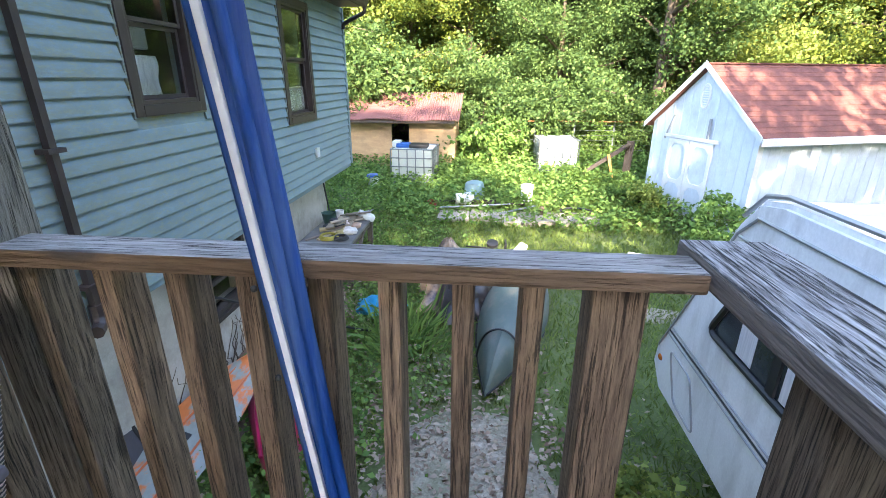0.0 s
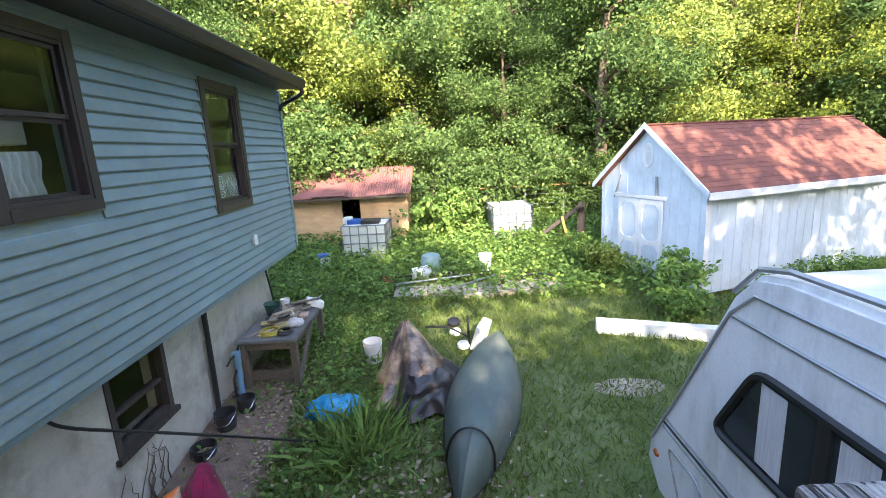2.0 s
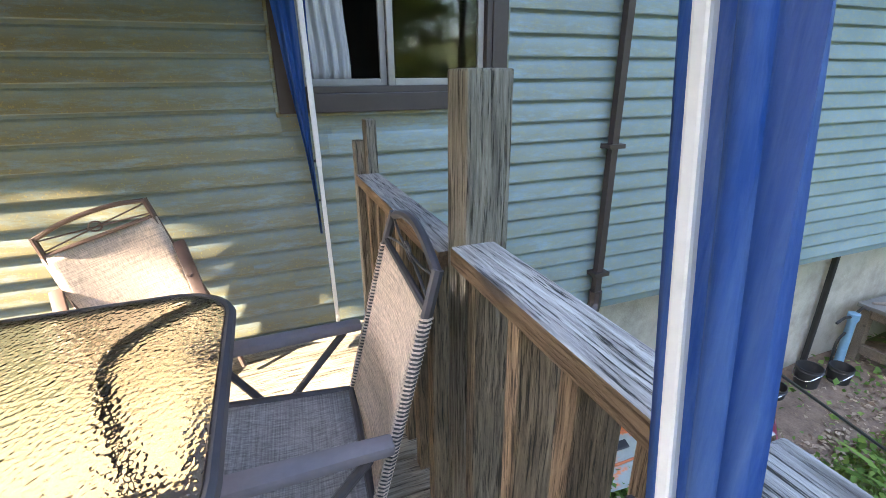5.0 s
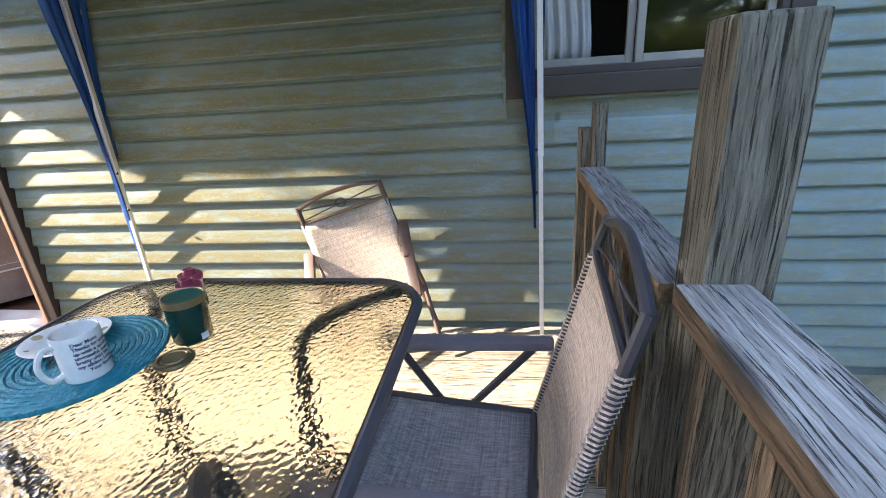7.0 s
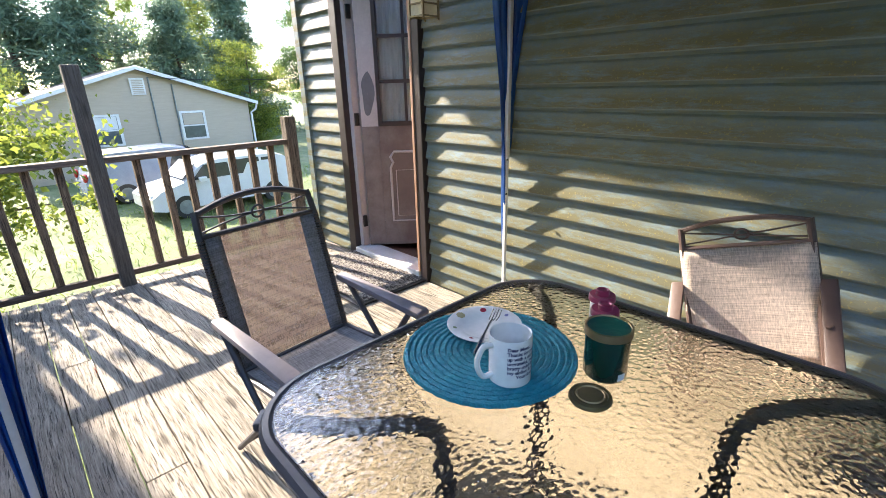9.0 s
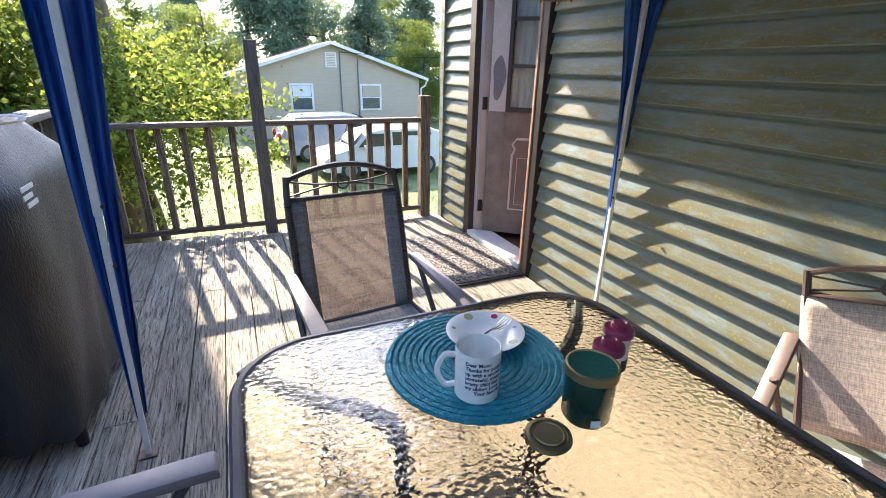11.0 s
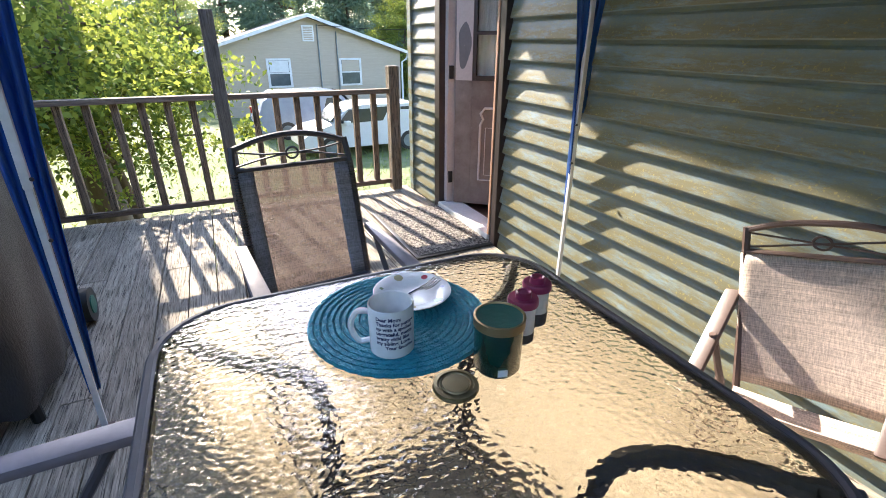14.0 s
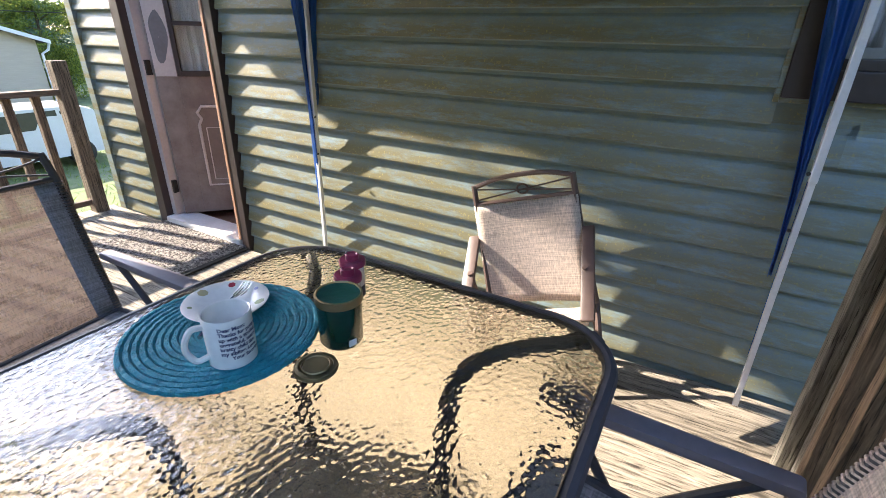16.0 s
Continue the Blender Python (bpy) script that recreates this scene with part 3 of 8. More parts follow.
extrude_poly(bm, [(x, WY0 - 0.22, z) for x, z in prof], (0, WY1 - WY0 + 0.12, 0))
gutter = structure("gutter", bm, M_TRIM, "dark brown eaves gutter", "gutter")
bm = nb()
tube(bm, curve_pts([(0.42, 8.12, 2.28), (0.40, 8.14, 2.2), (0.2, 8.2, 2.12), (0.06, 8.22, 2.05), (0.05, 8.22, 1.98)], 14), 0.03, 8)
part("outlet_elbow", bm, M_TRIM, gutter)

# siding courses
courses = int((WZ1 - WZ0) / LAP) + 1
for k in range(courses):
    za = WZ0 + k * LAP
    zb = min(za + LAP + 0.012, WZ1)
    if zb - za < 0.02:
        continue
    blocks = sorted((o[0] - TRIM[n], o[1] + TRIM[n]) for n, o in OPEN.items() if o[2] - TRIM[n] < za + LAP * 0.9 and o[3] + TRIM[n] > za + 0.01)
    y = WY0
    spans = []
    for a, b in blocks:
        spans.append((y, a))
        y = b
    spans.append((y, WY1))
    for a, b in spans:
        # butt joints between panels
        cuts = [a]
        c = a + 1.2 + 2.2 * random.random()
        while c < b - 0.8:
            cuts.append(c)
            c += 3.6
        cuts.append(b)
        for i, (p, q) in enumerate(zip(cuts, cuts[1:])):
            q2 = q + (0.02 if i < len(cuts) - 2 else 0)
            e = 0.001 * (i % 2)
            bm = nb()
            poly = [(-0.003, p, zb), (-0.002, p, za + 0.088), (0.003, p, za + 0.078), (0.0196 + e, p, za + 0.009), (0.0206 + e, p, za + 0.001), (0.0184 + e, p, za - 0.004), (0.003, p, za - 0.001), (-0.003, p, za + 0.01)]
            extrude_poly(bm, poly, (0, q2 - p, 0))
            part("siding_board", bm, M_SIDING, wall_house)
bm = nb()
box(bm, -0.003, 0.030, WY0 - 0.02, WY0 + 0.05, WZ0 - 0.01, WZ1)
part("corner_board", bm, M_SIDING, wall_house)
bm = nb()
box(bm, -0.003, 0.030, WY1 - 0.05, WY1 + 0.02, WZ0 - 0.01, WZ1)
part("corner_board", bm, M_SIDING, wall_house)


def window(name, key, label, sashes=2, slider=False):
    y0, y1, z0, z1 = OPEN[key]
    t = TRIM[key]
    w = thing(name, (0, (y0 + y1) / 2, z0), label, "window", kind="structure")
    cy = (y0 + y1) / 2
    a, b, h = y0 - cy, y1 - cy, z1 - z0
    for nm, d in (("casing", (-0.02, 0.032, a - t, a, -t, h + t)), ("casing", (-0.02, 0.032, b, b + t, -t, h + t)),
                  ("casing", (-0.02, 0.030, a, b, h, h + t)), ("window_sill", (-0.02, 0.036, a, b, -t, 0))):
        bx(nm, d, M_TRIM, w, 0.004)
    for d in ((-0.10, 0.024, a + 0.001, a + 0.028, 0.0, h), (-0.10, 0.024, b - 0.028, b - 0.001, 0.0, h), (-0.10, 0.022, a + 0.028, b - 0.028, h - 0.03, h), (-0.10, 0.022, a + 0.028, b - 0.028, 0, 0.03)):
        bx("window_frame", d, M_TRIM, w, 0.003)
    # thin bright edge where the wall meets the casing
    for d in ((0.0, 0.02, a - t - 0.014, a - t, -t - 0.014, h + t + 0.014), (0.0, 0.02, b + t, b + t + 0.014, -t - 0.014, h + t + 0.014), (0.0, 0.021, a - t, b + t, -t - 0.014, -t)):
        bx("edge_channel", d, M_SIDING, w, 0.002)
    if slider:
        mid = a + (b - a) * 0.45
        panes = [(a + 0.03, mid, 0.03, h - 0.03, -0.05), (mid, b - 0.03, 0.03, h - 0.03, -0.02)]
    else:
        mid = h * 0.52
        panes = [(a + 0.03, b - 0.03, mid, h - 0.03, -0.02), (a + 0.03, b - 0.03, 0.03, mid, -0.05)]
    sash_mat = M_GREYSASH if slider else M_TRIM
    for p, q, c, d, x in panes:
        s = 0.03
        for dd in ((x - 0.012, x + 0.012, p, p + s, c, d), (x - 0.012, x + 0.012, q - s, q, c, d), (x - 0.011, x + 0.011, p + s, q - s, c, c + s), (x - 0.011, x + 0.011, p + s, q - s, d - s, d)):
            bx("sash", dd, sash_mat, w, 0.003)
        if slider and x < -0.04:
            continue
        g = bx("pane", (x - 0.002, x + 0.002, p + s, q - s, c + s, d - s), M_GLASS, w, 0)
        g.visible_shadow = False
    return w


M_GREYSASH = mat("grey_sash", (0.30, 0.28, 0.25), (0.22, 0.2, 0.18), rough=0.5, bump=0.03)
window("window_1", "wide", "brown sliding window half open with a pale lace curtain", slider=True)
window("window_2", "first", "brown sash window over stored boxes and cloth")
window("window_3", "second", "brown sash window with a fan in its lower half")


def curtain(name, y0, y1, z0, z1, x, label, folds=9):
    bm = nb()
    rows = []
    for i in range(13):
        z = z1 + (z0 - z1) * i / 12
        rows.append([(x + 0.018 * math.sin(j * 2 * math.pi * folds / 60 + 0.5 * math.sin(i * 0.5)) * (0.6 + 0.4 * i / 12), y0 + (y1 - y0) * j / 60 + 0.01 * math.sin(i * 0.7), z) for j in range(61)])
    sheet(bm, rows, 0.002)
    return tagged(part(name, bm, M_CURTAIN, None, "", "all"), label, "curtain")


curtain("curtain", 1.06, 1.30, 1.25, 2.08, -0.20, "white lace curtain hanging in the open window", 5)
curtain("curtain", 3.55, 4.05, 1.13, 1.42, -0.21, "pale curtain behind the lower sash", 8)
bm = nb()
box(bm, -0.36, -0.2, 3.58, 3.98, 1.46, 1.66, bevel=0.01)
tagged(part("storage_box", bm, M_GREYSASH), "grey storage box standing behind the window", "box")
f = thing("window_fan", (-0.10, 6.32, 0.86), "twin window fan set in the lower sash", "fan")
bx("housing", (-0.03, 0.03, -0.30, 0.30, 0.0, 0.30), M_GREYSASH, f, 0.01)
for s in (-0.145, 0.145):
    bm = nb()
    for r in (0.03, 0.06, 0.09, 0.12):
        tube(bm, [(0.036, s + r * math.cos(a * math.pi / 12), 0.15 + r * math.sin(a * math.pi / 12)) for a in range(24)], 0.004, 5, closed=True)
    for a in range(8):
        cyl(bm, (0.036, s, 0.15), (0.036, s + 0.12 * math.cos(a * math.pi / 4), 0.15 + 0.12 * math.sin(a * math.pi / 4)), 0.003, n=5)
    part("grille", bm, M_WHITE, f)

# basement window
bw = thing("window_4", (FX, 4.635, -1.0), "weathered wooden basement window with dark panes", "window", kind="structure")
M_OLDFRAME = wood("old_frame", (0.085, 0.07, 0.058), (0.04, 0.032, 0.027), 2, crack_amt=0.5)
for d in ((-0.12, 0.012, -0.394, -0.335, 0.001, 0.694), (-0.12, 0.012, 0.335, 0.394, 0.001, 0.694), (-0.12, 0.010, -0.334, 0.334, 0.001, 0.05), (-0.12, 0.010, -0.334, 0.334, 0.65, 0.694), (-0.10, -0.03, -0.334, 0.334, 0.30, 0.34)):
    bx("window_frame", d, M_OLDFRAME, bw, 0.004)
bx("window_sill", (-0.05, 0.045, -0.43, 0.43, -0.05, -0.002), M_OLDFRAME, bw, 0.006)
for z0, z1 in ((0.05, 0.30), (0.34, 0.65)):
    bx("pane", (-0.07, -0.066, -0.334, 0.334, z0, z1), M_GLASS, bw, 0).visible_shadow = False
# near-black sheet: the cellar's shade put into its colour
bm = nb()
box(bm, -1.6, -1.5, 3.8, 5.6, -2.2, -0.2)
structure("wall_cellar", bm, M_INNER_SHADE, "cellar wall behind the basement window, painted near-black for shade", "wall")

# door: frame, leaf standing half open, sill
dy0, dy1 = OPEN["door"][0], OPEN["door"][1]
door = thing("door_1", (0, (dy0 + dy1) / 2, 0.0), "brown half-glazed back door with peeling paint, standing ajar", "door", kind="structure")
M_RAWWOOD = mat("bare_wood", (0.42, 0.24, 0.15), (0.33, 0.18, 0.11), rough=0.7, scale=4, stretch=(4, 4, 0.5), bump=0.15)
M_DOORPAINT = mat("door_paint", (0.15, 0.115, 0.10), (0.115, 0.088, 0.076), rough=0.55, scale=3, bump=0.1, stain=(0.32, 0.29, 0.26), stain_scale=1.8, stain_amt=0.5)
M_PRIMER = mat("door_primer", (0.52, 0.47, 0.44), (0.42, 0.38, 0.36), rough=0.6, scale=3, bump=0.1)
hw = (dy1 - dy0) / 2
bx("jamb", (-0.15, 0.036, -hw - 0.055, -hw + 0.03, -0.02, 2.02), M_TRIM, door, 0.004)
bx("jamb", (-0.15, 0.040, hw - 0.012, hw + 0.052, -0.02, 2.02), M_TRIM, door, 0.004)
bx("stop", (-0.155, 0.044, hw - 0.034, hw - 0.013, 0.06, 2.0), M_RAWWOOD, door, 0.003, "bare reddish wood edge")
bx("head", (-0.15, 0.038, -hw - 0.055, hw + 0.055, 2.021, 2.08), M_TRIM, door, 0.004)
bx("inner_jamb", (-0.155, -0.01, -hw + 0.031, -hw + 0.075, 0.06, 2.0), M_PRIMER, door, 0.003, "pale primed inner jamb")
bx("threshold", (-0.13, 0.045, -hw + 0.031, hw - 0.035, 0.005, 0.055), M_WHITE, door, 0.008, "white threshold")
DOOR_TURN = 48
bm = nb()
lw = 0.66
# stiles, rails and the lower field; the upper light is open
for d in ((-0.02, 0.02, 0.0, 0.13, 0.0, 1.93), (-0.02, 0.02, lw - 0.11, lw, 0.0, 1.93), (-0.02, 0.02, 0.13, lw - 0.11, 0.0, 0.93), (-0.02, 0.02, 0.13, lw - 0.11, 1.82, 1.93)):
    box(bm, *d, bevel=0.003)
door_leaf = part("door_leaf", bm, M_DOORPAINT, door)
door_leaf.matrix_basis = pose(-0.07, -hw + 0.09, 0.062, 0, 0, DOOR_TURN)
bx("primed_stile", (0.0205, 0.024, 0.004, 0.125, 0.93, 1.92), M_PRIMER, door_leaf, 0.001, "pale scraped upper stile")
bm = nb()
for d in ((0.02, 0.03, 0.13, 0.155, 0.93, 1.82), (0.02, 0.03, lw - 0.135, lw - 0.11, 0.93, 1.82), (0.02, 0.03, 0.155, lw - 0.135, 0.93, 0.965), (0.02, 0.03, 0.155, lw - 0.135, 1.23, 1.255), (0.02, 0.03, 0.155, lw - 0.135, 1.53, 1.555), (0.02, 0.03, 0.33, 0.35, 0.965, 1.82)):
    box(bm, *d, bevel=0.002)
part("muntins", bm, M_TRIM, door_leaf, "dark glazing bars")
bx("pane", (-0.003, 0.003, 0.13, lw - 0.11, 0.93, 1.82), M_GLASS, door_leaf, 0).visible_shadow = False
bm = nb()
sheet(bm, [[(0.0255, 0.065 + 0.045 * (1 + 0.18 * math.sin(3 * a_ + 1)) * r_ * math.cos(a_), 1.16 + 0.15 * (1 + 0.12 * math.sin(2 * a_)) * r_ * math.sin(a_)) for a_ in np.linspace(0, 2 * math.pi, 21)] for r_ in (0.02, 0.6, 1.0)], 0.001)
part("filler_patch", bm, mat("grey_filler", (0.17, 0.17, 0.175), (0.13, 0.13, 0.135), rough=0.8, bump=0.1), door_leaf, "grey filler patch on the stile")
bm = nb()
tube(bm, [(0.021, 0.24, 0.24), (0.021, 0.24, 0.60), (0.021, 0.43, 0.60), (0.021, 0.43, 0.24)], 0.004, 6, closed=True)
part("inner_moulding", bm, M_PRIMER, door_leaf)
bm = nb()
sheet(bm, [[(-0.03 + 0.008 * math.sin(i * 1.5), 0.15 + 0.38 * i / 30, 0.95 + 0.86 * j / 4) for i in range(31)] for j in range(5)])
part("glass_curtain", bm, M_CURTAIN, door_leaf, "thin white curtain behind the glass", "all")
bm = nb()
tube(bm, [(0.022, 0.2, 0.2), (0.022, 0.2, 0.62), (0.022, 0.22, 0.66), (0.022, 0.20, 0.70), (0.022, 0.23, 0.74), (0.022, 0.44, 0.74), (0.022, 0.47, 0.70), (0.022, 0.45, 0.66), (0.022, 0.47, 0.62), (0.022, 0.47, 0.2)], 0.010, 6, closed=True)
part("panel_moulding", bm, M_PRIMER, door_leaf, "moulding with paint worn to primer")
for z in (0.22, 1.0, 1.72):
    bx("hinge", (-0.052, -0.02, -hw + 0.055, -hw + 0.092, z, z + 0.09), M_BLACKRUB, door, 0.003)
curtain("curtain", -2.2, -1.75, 1.02, 1.9, -0.42, "white curtain hung inside the door glass", 7)

# wall lantern beside the door
lan = thing("wall_lantern", (0.0, -1.42, 1.60), "brass-coloured glass lantern on the wall by the door", "lamp")
M_BRASS = mat("aged_brass", (0.35, 0.27, 0.14), (0.22, 0.16, 0.08), rough=0.45, metal=0.8, bump=0.05)
M_FROST = mat("frosted_glass", (0.85, 0.76, 0.52), (0.78, 0.68, 0.44), rough=0.35, bump=0.1, glow=0.45)
bx("wall_plate", (0.016, 0.035, -0.06, 0.06, 0.12, 0.34), M_BLACKRUB, lan, 0.006)
bx("shade_glass", (0.07, 0.17, -0.05, 0.05, 0.02, 0.16), M_FROST, lan, 0.004)
for s in (0.066, 0.174):
    for q in (-0.054, 0.054):
        bx("corner_bar", (s - 0.005, s + 0.005, q - 0.005, q + 0.005, 0.0, 0.17), M_BRASS, lan, 0)
for z in (0.015, 0.075, 0.165):
    bm = nb()
    for q in (-0.054, 0.054):
        box(bm, 0.062, 0.178, q - 0.004, q + 0.004, z - 0.004, z + 0.004)
    for s in (0.066, 0.174):
        box(bm, s - 0.004, s + 0.004, -0.05, 0.05, z - 0.004, z + 0.004)
    part("cage_band", bm, M_BRASS, lan)
bm = nb()
lathe(bm, [(0.0, 0.25), (0.03, 0.235), (0.125, 0.18), (0.13, 0.166), (0.0, 0.166)], 4, (0.12, 0, 0))
part("cap", bm, M_BLACKRUB, lan)
bx("arm", (0.035, 0.12, -0.012, 0.012, 0.245, 0.27), M_BLACKRUB, lan, 0.004)

# rainwater pipe, outlet box, cellar pipes and hose
dp = thing("downspout", (0.055, 2.71, -0.14), "dark brown square downspout strapped to the siding", "downspout")
bm = nb()
tube(bm, [(0, 0, 0.1), (0, 0, 0.9), (0, 0, 2.15), (0.02, 0, 2.24), (0.2, 0, 2.34), (0.36, 0, 2.44)], 0.030, 4)
part("pipe", bm, M_TRIM, dp)
bm = nb()
tube(bm, curve_pts([(0, 0, 0.14), (0, 0, 0.06), (0.02, -0.03, 0.01), (0.05, -0.09, 0.0)], 8), 0.040, 8)
part("elbow", bm, M_TRIM, dp)
for z in (0.25, 1.03, 1.88):
    bx("strap", (-0.04, 0.042, -0.055, 0.055, z, z + 0.025), M_TRIM, dp, 0.002)
ob = thing("outlet_box", (0.016, 6.66, 0.24), "small white outlet cover on the siding", "outlet")
bx("cover", (0, 0.035, -0.05, 0.05, 0, 0.13), M_WHITE, ob, 0.006)
bm = nb()
tube(bm, [(FX + 0.04, 2.56, -0.18), (FX + 0.04, 2.57, -1.2), (FX + 0.04, 2.58, -1.85)], 0.035, 8)
tagged(part("drain_pipe", bm, M_BLACKRUB), "black drain pipe running down the foundation", "pipe")
bm = nb()
tube(bm, [(FX + 0.05, 5.73, -0.18), (FX + 0.05, 5.72, -1.0), (FX + 0.05, 5.70, -1.7)], 0.030, 8)
tagged(part("drain_pipe", bm, M_BLACKRUB), "dark metal pipe on the foundation wall", "pipe")
bm = nb()
tube(bm, curve_pts([(FX - 0.02, 3.72, -0.30), (FX + 0.1, 3.78, -0.42), (0.05, 4.2, -0.75), (0.5, 4.75, -1.2), (0.85, 5.1, -1.5), (1.2, 5.2, -1.60)], 30), 0.013, 6)
tagged(part("sump_hose", bm, M_BLACKRUB, None, "", True), "black hose strung from the wall down to the grass", "hose")


# ---- deck ----
def deck_z(y):
    """The old deck has heaved towards its front edge."""
    f = min(max((y + 0.6) / 1.7, 0.0), 1.0)
    return 0.085 * f * f * (3 - 2 * f)


DX0, DX1, DY0, DY1 = 0.03, 2.86, -3.14, 1.30
bm = nb()
for y in (DY0 + 0.02, -2.0, -0.9, 0.2, DY1 - 0.06):
    box(bm, DX0, DX1, y, y + 0.04, -0.24, -0.036)
box(bm, DX1 - 0.04, DX1, DY0, DY1, -0.24, -0.036)
box(bm, DX0, DX0 + 0.04, DY0, DY1, -0.24, -0.036)
for x in (0.4, 2.7):
    for y in (DY0 + 0.1, -0.9, DY1 - 0.15):
        box(bm, x, x + 0.1, y, y + 0.1, -2.3, -0.24)
deck = structure("deck", bm, M_POST, "raised wooden deck of weathered grey boards", "deck")
bw_ = 0.141
n_boards = int((DX1 - DX0) / bw_)
for i in range(n_boards):
    x = DX0 + i * bw_
    cut = (-1.0, -2.1, 0.1)[i % 3]
    for a, b in ((DY0 - 0.02, cut - 0.002), (cut + 0.002, DY1)):
        bm = nb()
        m_ = (a + b) / 2
        box(bm, -0.0682, 0.0682, a - m_, b - m_, -0.036, 0.0, bevel=0.004)
        for yc in np.arange(-0.5, 1.25, 0.2):
            if a + 0.02 < yc < b - 0.02:
                bmesh.ops.bisect_plane(bm, geom=bm.verts[:] + bm.edges[:] + bm.faces[:], plane_co=(0, yc - m_, 0), plane_no=(0, 1, 0))
        for v in bm.verts:
            v.co.z += deck_z(v.co.y + m_)
        p = part("deck_board", bm, M_DECK, deck)
        p.matrix_basis = pose(x + bw_ / 2, (a + b) / 2, 0.002 * math.sin(i * 2.3), 0, 0.5 * math.sin(i * 1.7), 0)


def bar(name, dims, material, parent, bevel=0.004, tilt=(0, 0)):
    """A straight piece of timber with its own origin."""
    x0, x1, y0, y1, z0, z1 = dims
    bm = nb()
    box(bm, -(x1 - x0) / 2, (x1 - x0) / 2, -(y1 - y0) / 2, (y1 - y0) / 2, -(z1 - z0) / 2, (z1 - z0) / 2, bevel=bevel)
    o = part(name, bm, material, parent)
    o.matrix_basis = pose((x0 + x1) / 2, (y0 + y1) / 2, (z0 + z1) / 2, *tilt)
    return o


# front railing
fr = thing("deck_railing", (0, 0, 0), "weathered timber railing with square pickets at the deck's front", "railing")
bar("top_rail", (1.985, 2.708, 1.170, 1.262, 0.940, 0.977), M_CAP_X, fr, 0.006)
bar("top_rail", (1.43, 1.982, 1.170, 1.262, 0.938, 0.975), M_CAP_X, fr, 0.006)
bar("top_rail", (0.42, 1.325, 1.185, 1.275, 0.887, 0.925), M_CAP_X, fr, 0.006)
for x in (1.60, 1.74, 1.88, 2.02, 2.15, 2.29, 2.41):
    bar("picket", (x, x + 0.04, 1.205, 1.290, -0.12, 0.938), M_BAL, fr, 0.004, (random.uniform(-0.4, 0.4), random.uniform(-0.5, 0.5)))
for i in range(6):
    x = 0.50 + i * 0.135
    bar("picket", (x, x + 0.04, 1.205, 1.290, -0.12, 0.885), M_BAL, fr, 0.004, (random.uniform(-0.4, 0.4), random.uniform(-0.5, 0.5)))
bar("post", (2.535, 2.63, 1.20, 1.29, -0.3, 0.938), M_BAL, fr, 0.006)
bar("post", (1.330, 1.425, 1.205, 1.295, -0.3, 1.285), M_GREYPOST, fr, 0.006)
bar("post", (1.435, 1.475, 1.205, 1.290, -0.12, 0.936), M_POST, fr, 0.004)
bar("post", (0.345, 0.42, 1.235, 1.275, -0.12, 1.125), M_GREYPOST, fr, 0.004)
bar("post", (0.325, 0.38, 1.195, 1.234, -0.12, 1.045), M_GREYPOST, fr, 0.004)
# side railing
sr = thing("deck_railing", (0, 0, 0), "dark cracked timber railing along the deck's outer side", "railing")
bar("top_rail", (2.712, 2.875, -3.05, 1.330, 0.942, 0.985), M_CAP_Y, sr, 0.008)
y = 1.17
bar("post", (2.76, 2.85, 0.93, 1.02, -0.3, 0.945), M_POST, sr, 0.006)
for i in range(28):
    yy = 0.72 - i * 0.135
    if yy < -2.95:
        break
    bar("picket", (2.765, 2.85, yy, yy + 0.04, -0.12, 0.945), M_BAL, sr, 0.004)
# back railing
br = thing("deck_railing", (0, 0, 0), "brown timber railing with a tall post at the deck's end", "railing")
bar("top_rail", (0.205, 1.46, -3.14, -3.05, 0.845, 0.882), M_RAILX, br, 0.006)
bar("top_rail", (1.55, 2.735, -3.14, -3.05, 0.848, 0.885), M_RAILX, br, 0.006)
bar("bottom_rail", (0.205, 1.46, -3.115, -3.075, 0.06, 0.10), M_RAILX, br, 0.005)
bar("bottom_rail", (1.55, 2.735, -3.115, -3.075, 0.06, 0.10), M_RAILX, br, 0.005)
for i in range(7):
    x = 0.31 + i * 0.158
    bar("picket", (x, x + 0.045, -3.135, -3.09, 0.10, 0.845), M_BAL, br, 0.004)
for i in range(7):
    x = 1.68 + i * 0.16
    bar("picket", (x, x + 0.045, -3.135, -3.09, 0.10, 0.848), M_BAL, br, 0.004)
bar("post", (1.46, 1.55, -3.14, -3.05, -0.3, 1.44), M_DARKPOST, br, 0.006)
bar("post", (0.115, 0.205, -3.14, -3.05, -0.3, 1.06), M_POST, br, 0.006)
bar("post", (2.735, 2.83, -3.145, -3.055, -0.3, 0.954), M_DARKPOST, br, 0.006)

# door mat
dm = thing("door_mat", (0.30, -2.03, 0.002), "grey looped door mat with a dark border", "mat")
M_MAT = mat("grey_mat", (0.34, 0.31, 0.27), (0.06, 0.05, 0.045), rough=1.0, scale=70, bump=1.2, fine=200, contrast=0.06)
bx("border", (-0.29, 0.29, -0.46, 0.45, 0.0, 0.012), M_BLACKRUB, dm, 0.004)
bm = nb()
sheet(bm, [[(-0.265 + 0.53 * i / 50, -0.435 + 0.86 * j / 80, 0.0135 + 0.006 * random.random()) for i in range(51)] for j in range(81)])
part("mat_top", bm, M_MAT, dm, "speckled grey pile")

# ---- canopy tent ----
ct = thing("canopy_tent", (0, 0, 0), "blue pop-up canopy with white legs and gathered side curtains", "canopy")
